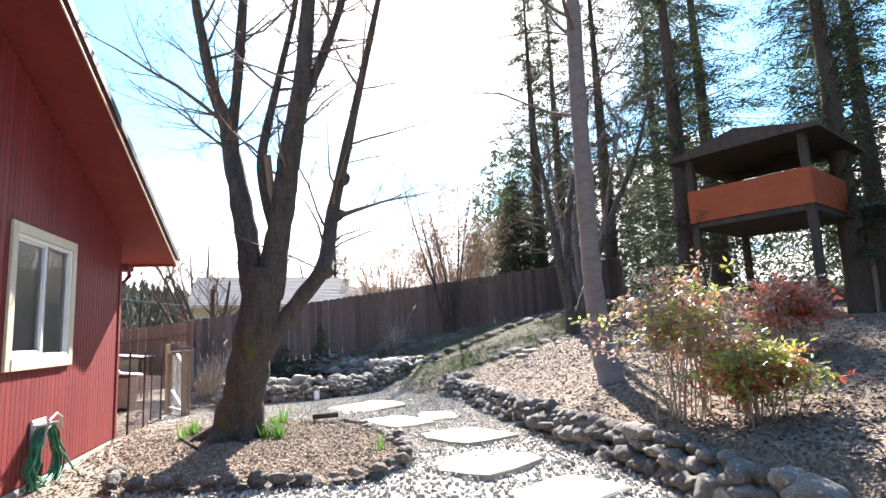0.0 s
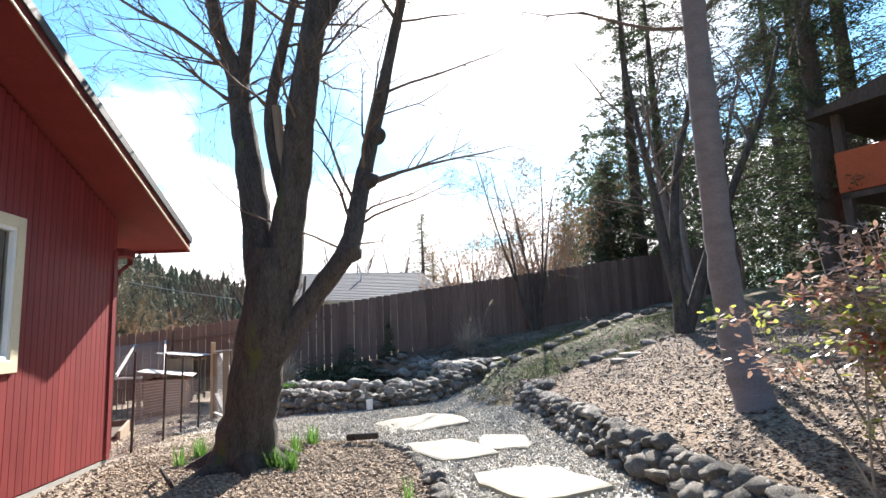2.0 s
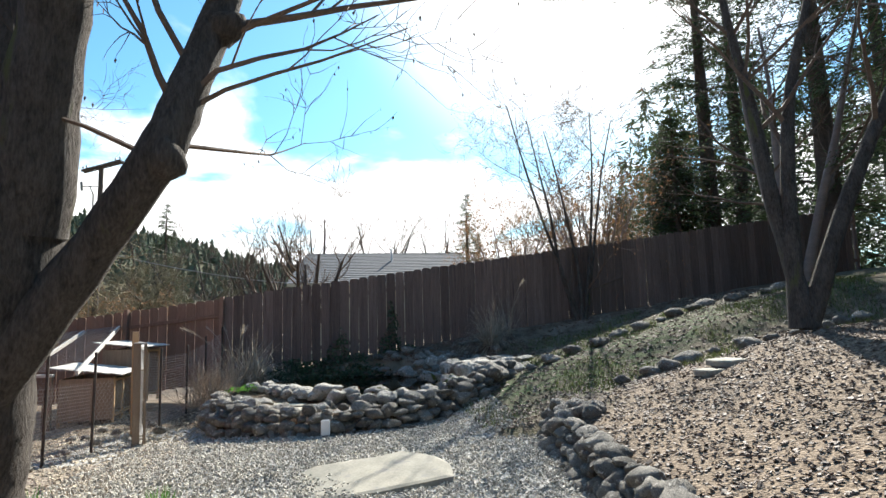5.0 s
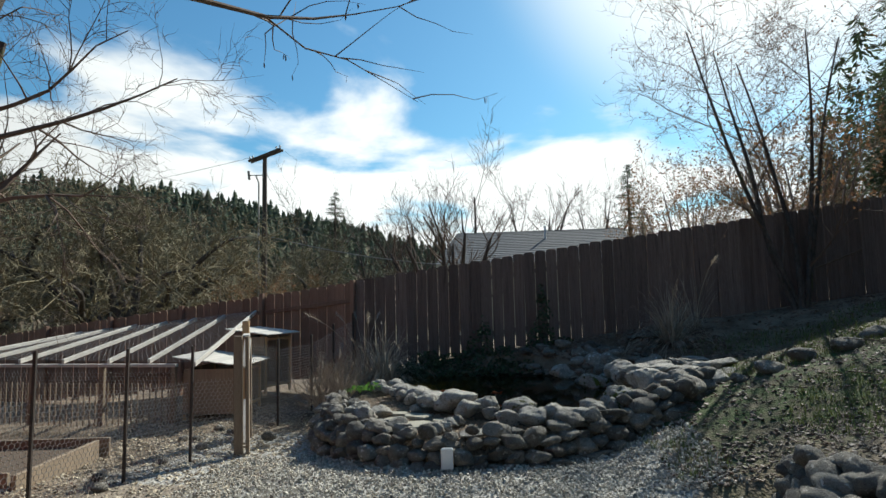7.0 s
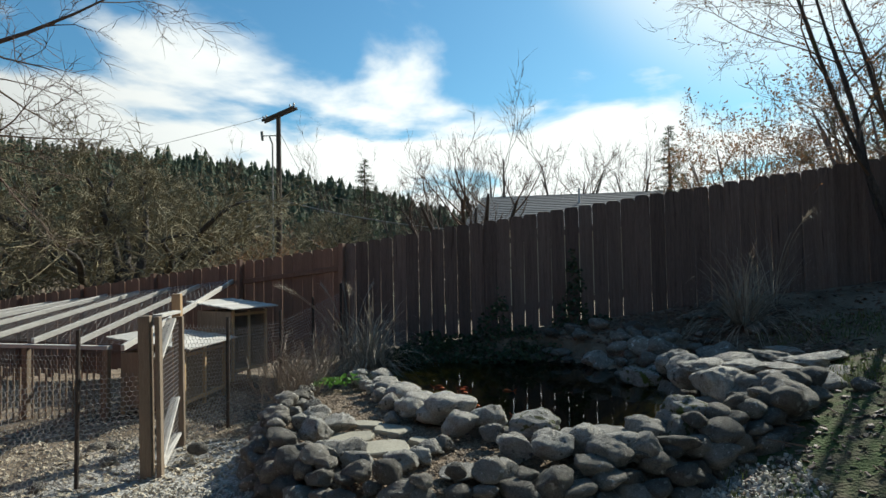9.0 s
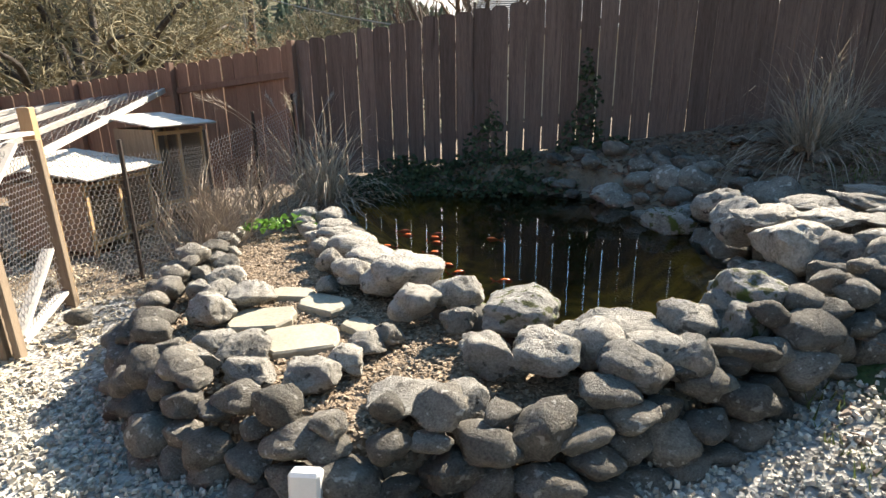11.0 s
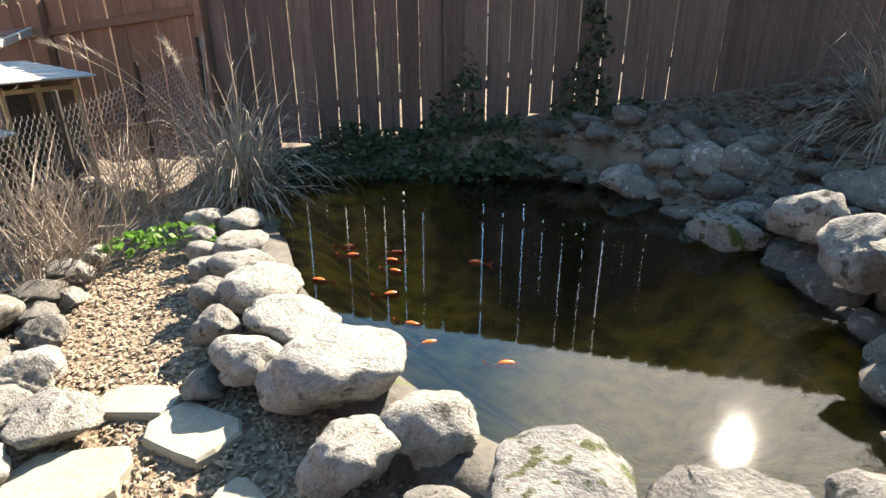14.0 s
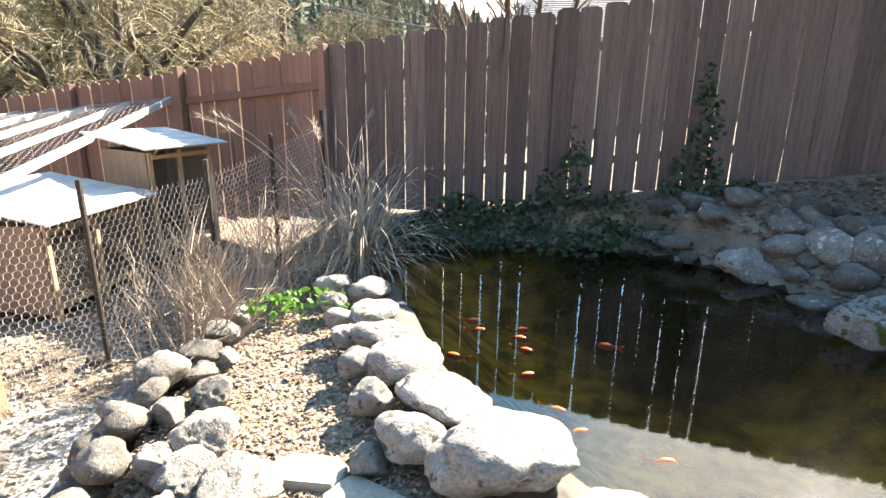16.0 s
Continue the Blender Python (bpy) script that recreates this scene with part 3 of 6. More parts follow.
def house():
    h = thing("house", "red-painted board-sided gable house with cream window trim", "house", at=tuple(HC))
    # the gable wall: a sheet with an opening for the window, and boards over it
    wa, wb, wz0, wz1 = 1.93, 3.31, 1.3, 2.57
    bm = bmesh.new()
    for a0, a1, z0, z1 in ((0, wa, -0.1, 2.75), (wa, wb, -0.1, wz0), (wa, wb, wz1, 2.9), (wb, HLEN, -0.1, 2.75)):
        hbox(bm, a0, a1, -0.14, -0.012, z0, z1)
    pts = [(0.0, 2.75), (HLEN, 2.75), (HLEN / 2, roof_z(HLEN / 2) - 0.12)]
    fr = [bm.verts.new(hp(a, -0.012, z)) for a, z in pts]
    bk = [bm.verts.new(hp(a, -0.14, z)) for a, z in pts]
    bm.faces.new(fr)
    bm.faces.new(list(reversed(bk)))
    for k in range(3):
        bm.faces.new((fr[k], bk[k], bk[(k + 1) % 3], fr[(k + 1) % 3]))
    for a0, a1, n0, n1 in ((0, 0.14, -9, -0.14), (HLEN - 0.14, HLEN, -9, -0.14), (0, HLEN, -9.14, -9)):
        hbox(bm, a0, a1, n0, n1, -0.1, 2.75)
    part("wall", bm, M_SIDING, h)
    bm = bmesh.new()
    hbox(bm, -0.01, HLEN, -0.2, 0.0, -0.3, 0.0)
    part("foundation", bm, M_CONC, h)
    # boards with open grooves
    n = int(HLEN / 0.1)
    for i in range(n):
        a0, a1 = i * 0.1 + 0.004, i * 0.1 + 0.096
        mid = (a0 + a1) / 2
        top = roof_z(mid) - 0.14
        spans = [(0.02, top)] if mid < wa - 0.02 or mid > wb + 0.02 else [(0.02, wz0), (wz1, top)]
        for z0, z1 in spans:
            bm = bmesh.new()
            hbox(bm, a0, a1, -0.012, 0.004, z0, z1)
            part("board", bm, M_SIDING, h)
    bm = bmesh.new()
    hbox(bm, -0.012, 0.08, -0.1, 0.022, 0.0, 2.62, 0.004)
    part("corner_trim", bm, M_SIDING, h)
    # roof, soffit, rake board and drip edge
    over, tail = 0.6, -0.87
    mid = HLEN / 2
    for sgn, a0, a1 in ((0, tail, mid), (1, mid, HLEN - tail)):
        z0, z1 = roof_z(a0), roof_z(a1)
        for nm, dz, th, n1, mt in (("roof", 0.03, 0.05, over + 0.03, M_SHINGLE), ("soffit", -0.1, 0.03, over - 0.02, M_SOFFIT)):
            bm = bmesh.new()
            q = [hp(a0, n1, z0 + dz), hp(a1, n1, z1 + dz), hp(a1, -9.6, z1 + dz), hp(a0, -9.6, z0 + dz)]
            lo = [bm.verts.new(v) for v in q]
            hi = [bm.verts.new(v + Vector((0, 0, th))) for v in q]
            bm.faces.new(list(reversed(lo)))
            bm.faces.new(hi)
            for k in range(4):
                bm.faces.new((lo[k], lo[(k + 1) % 4], hi[(k + 1) % 4], hi[k]))
            part(nm, bm, mt, h)
        bm = bmesh.new()
        a = [hp(a0, over - 0.02, z0 - 0.12), hp(a1, over - 0.02, z1 - 0.12)]
        fs = []
        for n1 in (over - 0.02, over + 0.02):
            fs.append([bm.verts.new(hp(x, n1, z)) for x, z in ((a0, z0 - 0.13), (a1, z1 - 0.13), (a1, z1 + 0.03), (a0, z0 + 0.03))])
        bm.faces.new(fs[1])
        bm.faces.new(list(reversed(fs[0])))
        for k in range(4):
            bm.faces.new((fs[0][k], fs[0][(k + 1) % 4], fs[1][(k + 1) % 4], fs[1][k]))
        part("rake_board", bm, M_SOFFIT, h)
        bm = bmesh.new()
        beam(bm, hp(a0, over + 0.035, z0 + 0.045), hp(a1, over + 0.035, z1 + 0.045), 0.025, 0.1, 0.003)
        part("drip_edge", bm, M_DARKMETAL, h, "dark metal edging")
        bm = bmesh.new()
        beam(bm, hp(a0, over + 0.028, z0 - 0.115), hp(a1, over + 0.028, z1 - 0.115), 0.016, 0.022, 0.003)
        part("rake_strip", bm, M_CREAM, h, "thin pale moulding")
    # eave board and gutter with its downpipe
    bm = bmesh.new()
    hbox(bm, tail - 0.02, tail + 0.02, -9.6, over, roof_z(tail) - 0.13, roof_z(tail) + 0.02)
    part("fascia", bm, M_SOFFIT, h)
    bm = bmesh.new()
    hbox(bm, -0.32, -0.02, -0.3, 0.1, 2.56, 2.66, 0.01)
    part("rafter_block", bm, M_SOFFIT, h)
    bm = bmesh.new()
    tube(bm, [hp(-0.3, 0.02, 2.62), hp(-0.33, 0.03, 2.5), hp(-0.1, 0.0, 2.35), hp(-0.06, -0.03, 2.25), hp(-0.06, -0.03, 0.1)], 0.035, 8)
    part("downpipe", bm, M_SOFFIT, h)
    # window
    w = part("window", bmesh.new(), M_CREAM, h, "white sliding window in wide cream trim")
    def sub(nm, mt, *spans, label=""):
        bm = bmesh.new()
        for s in spans:
            hbox(bm, *s, 0.004)
        part(nm, bm, mt, w, label)
    sub("trim", M_CREAM, (1.82, wa, 0.004, 0.034, 1.18, 2.68), label="wide cream board")
    sub("trim", M_CREAM, (wb, 3.42, 0.004, 0.034, 1.18, 2.68))
    sub("trim", M_CREAM, (wa, wb, 0.004, 0.036, wz1, 2.68))
    sub("sill", M_CREAM, (wa, wb, 0.004, 0.042, 1.18, wz0))
    fr = 0.04
    sub("frame", M_WHITE, (wa, wa + fr, -0.06, 0.02, wz0, wz1), (wb - fr, wb, -0.06, 0.02, wz0, wz1), (wa + fr, wb - fr, -0.06, 0.02, wz0, wz0 + fr), (wa + fr, wb - fr, -0.06, 0.02, wz1 - fr, wz1))
    m = (wa + wb) / 2
    sub("sash", M_WHITE, (m - 0.03, m + 0.03, -0.05, 0.012, wz0 + fr, wz1 - fr), (m + 0.03, wb - fr, -0.05, 0.0, wz0 + fr, wz0 + fr + 0.035), (m + 0.03, wb - fr, -0.05, 0.0, wz1 - fr - 0.035, wz1 - fr), (wb - fr - 0.035, wb - fr, -0.05, 0.001, wz0 + fr, wz1 - fr))
    for a0, a1, d in ((wa + fr, m - 0.03, -0.03), (m + 0.03, wb - fr - 0.035, -0.02)):
        bm = bmesh.new()
        bm.faces.new([bm.verts.new(hp(a, d, z)) for a, z in ((a1, wz0 + fr), (a0, wz0 + fr), (a0, wz1 - fr), (a1, wz1 - fr))])
        part("pane", bm, M_GLASS, w)
    # pale curtain behind the glass, and a dim room
    bm = bmesh.new()
    hbox(bm, wa + 0.03, wb - 0.03, -0.085, -0.08, wz0 + 0.03, wz1 - 0.03)
    part("blind", bm, M_WHITE, w, "pale roller blind drawn down")
    return h


def glass(name, tint=(1, 1, 1), rough=0.0):
    m = bpy.data.materials.new(name)
    m.use_nodes = True
    n, l = m.node_tree.nodes, m.node_tree.links
    t, g, f, x = n.new("ShaderNodeBsdfTransparent"), n.new("ShaderNodeBsdfGlossy"), n.new("ShaderNodeFresnel"), n.new("ShaderNodeMixShader")
    t.inputs[0].default_value = (*tint, 1)
    g.inputs["Roughness"].default_value = rough
    f.inputs[0].default_value = 1.9
    l.new(f.outputs[0], x.inputs[0])
    l.new(t.outputs[0], x.inputs[1])
    l.new(g.outputs[0], x.inputs[2])
    l.new(x.outputs[0], n["Material Output"].inputs["Surface"])
    return m


M_GLASS = glass("window_glass", (0.85, 0.88, 0.87))
house()

# ---- pond ----
def water_material():
    m = bpy.data.materials.new("pond_water")
    m.use_nodes = True
    n, l = m.node_tree.nodes, m.node_tree.links
    t, g, f, x = n.new("ShaderNodeBsdfTransparent"), n.new("ShaderNodeBsdfGlossy"), n.new("ShaderNodeFresnel"), n.new("ShaderNodeMixShader")
    t.inputs[0].default_value = (0.88, 0.75, 0.45, 1)
    g.inputs["Roughness"].default_value = 0.03
    f.inputs[0].default_value = 1.7
    w = n.new("ShaderNodeTexNoise")
    w.inputs["Scale"].default_value, w.inputs["Detail"].default_value = 3.0, 1.0
    tc, bp = n.new("ShaderNodeTexCoord"), n.new("ShaderNodeBump")
    l.new(tc.outputs["Object"], w.inputs["Vector"])
    bp.inputs["Strength"].default_value, bp.inputs["Distance"].default_value = 0.05, 0.008
    l.new(w.outputs["Fac"], bp.inputs["Height"])
    l.new(bp.outputs[0], g.inputs["Normal"])
    l.new(f.outputs[0], x.inputs[0])
    l.new(t.outputs[0], x.inputs[1])
    l.new(g.outputs[0], x.inputs[2])
    l.new(x.outputs[0], n["Material Output"].inputs["Surface"])
    return m


def water():
    bm = bmesh.new()
    c = Vector((3.4, 16.3, 0))
    vs = []
    for x, y in WATER:
        p = Vector((x, y, 0))
        p = c + (p - c) * (1 + 0.2 / (p - c).length)
        vs.append(bm.verts.new((p.x, p.y, WATER_Z)))
    f = bm.faces.new(vs)
    bm.normal_update()
    if f.normal.z < 0:
        bmesh.ops.reverse_faces(bm, faces=[f])
    ob = new("water", mesh_of("water", bm, water_material()))
    tagged(ob, "still dark pond water mirroring fence and sky", "water", kind="structure")


water()


def along(line, step):
    """Points and headings at even steps along a polyline."""
    out, carry = [], 0.0
    for (ax, ay), (bx, by) in zip(line, line[1:]):
        ln = math.hypot(bx - ax, by - ay)
        s = carry
        while s < ln:
            out.append((ax + (bx - ax) * s / ln, ay + (by - ay) * s / ln, math.degrees(math.atan2(by - ay, bx - ax))))
            s += step
        carry = s - ln
    return out


def rocks(parent, meshes, rows, z0, rnd):
    """Single boulders: place, length and height."""
    for x, y, s, h in rows:
        lay(meshes, parent, x, y, z0 + h * 0.3, s * 1.12, s * 0.9, h * 1.5, rnd.uniform(-40, 40), 8, rnd)


def pond_walls():
    rnd = random.Random(5)
    wall = thing("stone_wall", "dry-laid river-stone wall holding up the pond terrace", "stone wall", at=(2.8, 13.1, 0))
    line = POND_OUT[1:10]
    for z, inset, step in ((-0.07, -0.05, 0.2), (0.05, 0.0, 0.2), (0.16, 0.07, 0.21), (0.25, 0.15, 0.25)):
        for x, y, a in along(line, step):
            nx, ny = -math.sin(radians(a)), math.cos(radians(a))
            k = rnd.uniform(0.7, 1.3)
            x, y = x + nx * inset + rnd.uniform(-0.03, 0.03), y + ny * inset + rnd.uniform(-0.03, 0.03)
            foot = max(0.0, gz(x - nx * 0.35, y - ny * 0.35) + 0.06)
            lay(ROUND if rnd.random() < 0.55 else BROKEN, wall, x, y, z + rnd.uniform(-0.03, 0.03) + min(foot, 0.35) * 0.9,
                0.25 * k, 0.21 * k, 0.21 * k * rnd.uniform(0.8, 1.2), a + rnd.uniform(-30, 30), 16, rnd)
    top = [(0.97, 15.71, 0.2, 0.18), (1.14, 15.43, 0.2, 0.12), (1.1, 15.25, 0.18, 0.14), (1.3, 15.05, 0.2, 0.18), (1.22, 14.88, 0.18, 0.14), (1.47, 14.74, 0.28, 0.2), (1.56, 14.5, 0.25, 0.18),
           (1.8, 14.5, 0.28, 0.2), (1.7, 14.24, 0.28, 0.24), (2.22, 14.76, 0.16, 0.14), (0.92, 15.95, 0.16, 0.14), (1.42, 14.55, 0.2, 0.16),
           (1.96, 13.88, 0.26, 0.14), (2.13, 13.75, 0.3, 0.18), (2.66, 13.8, 0.26, 0.14), (2.82, 14.1, 0.18, 0.14), (2.58, 13.63, 0.3, 0.18), (2.28, 13.58, 0.26, 0.16),
           (1.98, 13.6, 0.26, 0.2), (2.74, 13.96, 0.2, 0.12), (3.4, 13.98, 0.2, 0.16), (3.05, 13.5, 0.34, 0.1), (3.3, 13.45, 0.24, 0.16)]
    rocks(wall, CRAG, top, 0.15, rnd)
    rim = thing("boulder_row", "pale lichen-grey boulders along the water's edge", "boulders", at=(3.0, 15.0, 0))
    row = [(1.36, 16.5, 0.27, 0.16), (1.64, 16.42, 0.3, 0.17), (1.46, 16.2, 0.2, 0.14), (1.79, 16.05, 0.34, 0.15), (1.6, 15.95, 0.19, 0.13), (1.95, 15.75, 0.36, 0.16), (1.74, 15.72, 0.2, 0.14),
           (2.17, 15.49, 0.42, 0.19), (1.92, 15.42, 0.2, 0.15), (2.1, 15.12, 0.22, 0.16), (2.42, 15.18, 0.42, 0.18), (2.38, 14.85, 0.3, 0.2), (2.62, 14.98, 0.2, 0.12)]
    rocks(rim, BOULDER, row, 0.22, rnd)
    row = [(2.74, 14.78, 0.5, 0.3), (2.9, 14.36, 0.27, 0.22), (3.15, 14.52, 0.33, 0.24), (3.17, 14.19, 0.19, 0.15), (3.9, 13.93, 0.3, 0.24), (3.66, 13.78, 0.32, 0.22),
           (4.14, 13.9, 0.3, 0.22), (4.3, 13.84, 0.26, 0.22), (4.02, 13.72, 0.28, 0.2), (4.4, 14.24, 0.32, 0.22), (3.78, 13.98, 0.24, 0.18), (4.62, 14.4, 0.3, 0.26)]
    rocks(rim, BOULDER, row, 0.22, rnd)
    rocks(rim, MOSSY, [(3.52, 14.26, 0.5, 0.28), (4.74, 14.42, 0.42, 0.38), (4.66, 14.2, 0.34, 0.3)], 0.22, rnd)
    rocks(rim, CRAG, [(4.04, 14.16, 0.6, 0.13), (3.4, 13.76, 0.3, 0.2), (5.0, 14.45, 0.5, 0.22)], 0.22, rnd)
    back = thing("rock_bank", "banked dark boulders and flat ledges behind the pond", "boulders", at=(5.3, 16.0, 0))
    for x, y, a in along(WATER[7:13], 0.25):
        nx, ny = math.sin(radians(a)), -math.cos(radians(a))
        for step in range(4):
            k = rnd.uniform(0.6, 1.5)
            q, w = x + nx * (0.06 + 0.24 * step) + rnd.uniform(-0.07, 0.07), y + ny * (0.06 + 0.24 * step) + rnd.uniform(-0.07, 0.07)
            lay(ROUND if rnd.random() < 0.55 else BROKEN, back, q, w, max(0.2 + 0.1 * step, gz(q, w) + 0.02) + rnd.uniform(-0.03, 0.03), 0.3 * k, 0.26 * k, 0.26 * k, None, 16, rnd)
    rocks(back, CRAG, [(5.45, 15.3, 0.4, 0.12), (5.2, 15.5, 0.36, 0.1), (5.8, 15.25, 0.36, 0.12), (5.05, 15.35, 0.34, 0.12), (6.1, 15.5, 0.42, 0.14), (5.55, 15.72, 0.38, 0.12), (5.95, 15.9, 0.46, 0.14), (6.4, 15.9, 0.5, 0.12), (6.2, 16.3, 0.4, 0.12)], 0.58, rnd)
    rocks(back, BOULDER, [(5.15, 15.05, 0.48, 0.36), (5.4, 14.95, 0.4, 0.3), (5.7, 15.05, 0.38, 0.26), (5.05, 15.65, 0.42, 0.34), (5.1, 16.2, 0.4, 0.32), (6.1, 15.3, 0.5, 0.24), (6.45, 15.6, 0.6, 0.22), (6.9, 15.9, 0.5, 0.2)], 0.4, rnd)
    for k in range(46):
        q, w = rnd.uniform(3.4, 6.6), rnd.uniform(17.3, 18.5)
        if bool(inside(np.array(q), np.array(w), WATER)):
            continue
        s = rnd.uniform(0.12, 0.34)
        lay(ROUND if rnd.random() < 0.6 else BROKEN, back, q, w, gz(q, w) + 0.04, s, s * 0.85, s * 0.8, None, 16, rnd)
    rocks(back, CRAG, [(4.34, 17.66, 0.36, 0.28), (3.85, 18.25, 0.3, 0.2), (4.1, 18.2, 0.26, 0.18)], 0.2, rnd)
    rocks(back, MOSSY, [(4.74, 16.5, 0.4, 0.28), (5.0, 16.9, 0.3, 0.2)], 0.2, rnd)
    rocks(back, BOULDER, [(5.3, 14.4, 0.44, 0.34), (5.55, 14.42, 0.36, 0.3), (5.1, 14.25, 0.3, 0.22), (4.9, 14.1, 0.26, 0.2), (5.85, 14.6, 0.4, 0.24), (6.3, 14.9, 0.34, 0.2)], 0.02, rnd)
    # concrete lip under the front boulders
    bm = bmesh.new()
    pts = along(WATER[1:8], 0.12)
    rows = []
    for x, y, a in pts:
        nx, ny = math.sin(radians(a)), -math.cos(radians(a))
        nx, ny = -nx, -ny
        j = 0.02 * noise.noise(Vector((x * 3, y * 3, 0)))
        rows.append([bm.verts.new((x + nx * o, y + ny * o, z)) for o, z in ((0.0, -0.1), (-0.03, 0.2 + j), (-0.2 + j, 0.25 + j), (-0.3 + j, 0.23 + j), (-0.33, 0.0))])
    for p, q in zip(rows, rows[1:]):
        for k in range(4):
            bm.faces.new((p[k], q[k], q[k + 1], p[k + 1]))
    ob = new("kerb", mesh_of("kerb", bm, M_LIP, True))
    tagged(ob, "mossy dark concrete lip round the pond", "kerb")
    # flat stepping stones on the terrace
    for x, y, w, d, a in ((1.97, 14.29, 0.38, 0.3, 12), (2.26, 14.57, 0.34, 0.24, -20), (2.31, 14.06, 0.42, 0.34, 25), (1.97, 14.71, 0.31, 0.18, 8), (2.59, 14.26, 0.23, 0.14, -38)):
        ob = flag(x, y, gz(x, y) + 0.035, w, d, a, 0.07, rnd)
        tagged(ob, "flat pale flagstone bedded in the bark terrace", "stepping stone", "terrace stepping stones")
    bm = bmesh.new()
    box(bm, pose(2.78, 13.0, 0.06, -8, 0, 4), (0.12, 0.07, 0.2), 0.012)
    tagged(new("junction_box", mesh_of("junction_box", bm, M_WHITE)), "grey weatherproof junction box on the pond wall", "junction box")


def flag(x, y, z, w, d, a, t, rnd, name="stepping_stone", material=None):
    """An uneven, chipped flagstone."""
    bm = bmesh.new()
    n = 14
    ring = []
    for k in range(n):
        th = k * math.tau / n + rnd.uniform(-0.12, 0.12)
        r = 0.5 / max(abs(math.cos(th)), abs(math.sin(th))) * rnd.uniform(0.93, 1.02)
        r = min(r, 0.62)
        ring.append((r * math.cos(th) * w, r * math.sin(th) * d))
    lo = [bm.verts.new((px * 1.02, py * 1.02, -t)) for px, py in ring]
    mid = [bm.verts.new((px * 1.02, py * 1.02, -0.012)) for px, py in ring]
    hi = [bm.verts.new((px * 0.96, py * 0.96, rnd.uniform(-0.004, 0.004))) for px, py in ring]
    for k in range(n):
        j = (k + 1) % n
        bm.faces.new((lo[k], lo[j], mid[j], mid[k]))
        bm.faces.new((mid[k], mid[j], hi[j], hi[k]))
    bm.faces.new(hi)
    bm.faces.new(list(reversed(lo)))
    ob = new(name, mesh_of(name, bm, material or M_SLAB))
    ob.matrix_world = pose(x, y, z, rnd.uniform(-2, 2), rnd.uniform(-2, 2), a)
    return ob


pond_walls()


def retaining():
    rnd = random.Random(8)
    wall = thing("stone_wall", "low dry wall of rounded grey river stones along the gravel path", "stone wall", at=(4.3, 6.0, 0))
    for z, inset, step in ((-0.06, -0.03, 0.22), (0.06, 0.03, 0.2), (0.17, 0.09, 0.21), (0.28, 0.16, 0.23)):
        for x, y, a in along(RETAIN[1:], step):
            nx, ny = math.sin(radians(a)), -math.cos(radians(a))
            k = rnd.uniform(0.7, 1.35)
            lay(ROUND if rnd.random() < 0.8 else BROKEN, wall, x + nx * inset + rnd.uniform(-0.03, 0.03), y + ny * inset, z + rnd.uniform(-0.03, 0.03), 0.27 * k, 0.22 * k, 0.22 * k * rnd.uniform(0.8, 1.2), a + rnd.uniform(-30, 30), 18, rnd)
    for k in range(26):
        t = k / 26
        x, y = 5.62 + rnd.uniform(-0.12, 0.2), 11.2 + t * 1.3
        lay(ROUND, wall, x, y, gz(x, y) + 0.05, 0.24, 0.2, 0.22, None, 18, rnd)
    edge = thing("stone_edging", "single row of small stones edging the bark bed", "stone edging", at=(1.2, 5.8, 0))
    for row, step in ((0, 0.19), (1, 0.24)):
        for x, y, a in along(BED[1:12], step):
            if row and y > 7.4:
                continue
            k = rnd.uniform(0.6, 1.25) * (1.0 if y < 7.4 else 0.85)
            lay(BROKEN if rnd.random() < 0.5 else ROUND, edge, x + rnd.uniform(-0.03, 0.03), y + rnd.uniform(-0.03, 0.03) - 0.02 * row, gz(x, y) + 0.02 + 0.09 * row, 0.22 * k, 0.17 * k, 0.18 * k, a + rnd.uniform(-20, 20), 12, rnd)
    # low rows of stones on the grass bank
    rows = thing("stone_edging", "loose line of stones across the grass bank", "stone edging", at=(8.0, 15.5, 0))
    for line, step in (([(6.2, 14.9), (8.0, 15.3), (10.5, 15.9), (13.0, 16.2)], 0.5), ([(6.8, 12.6), (8.2, 12.9), (9.6, 12.7), (11.5, 13.2)], 0.42)):
        for x, y, a in along(line, step):
            k = rnd.uniform(0.6, 1.3)
            lay(ROUND, rows, x + rnd.uniform(-0.1, 0.1), y + rnd.uniform(-0.1, 0.1), gz(x, y) + 0.05, 0.34 * k, 0.26 * k, 0.24 * k, a, 10, rnd)
    # path flags
    for x, y, w, d, a in ((3.3, 11.0, 1.35, 1.0, 14), (3.2, 8.85, 0.75, 1.1, 10), (3.95, 8.95, 0.6, 0.75, -20), (3.55, 7.1, 0.9, 1.1, 12), (3.0, 5.6, 0.95, 0.9, 22), (3.05, 4.2, 0.85, 0.7, 8), (2.9, 2.6, 0.9, 0.9, 30), (2.5, 0.8, 0.9, 0.9, -8)):
        ob = flag(x, y, gz(x, y) + 0.045, w * 1.12, d * 1.12, a, 0.08, rnd)
        tagged(ob, "pale worn stepping slab set in the gravel path", "stepping stone", "path stepping stones")


retaining()


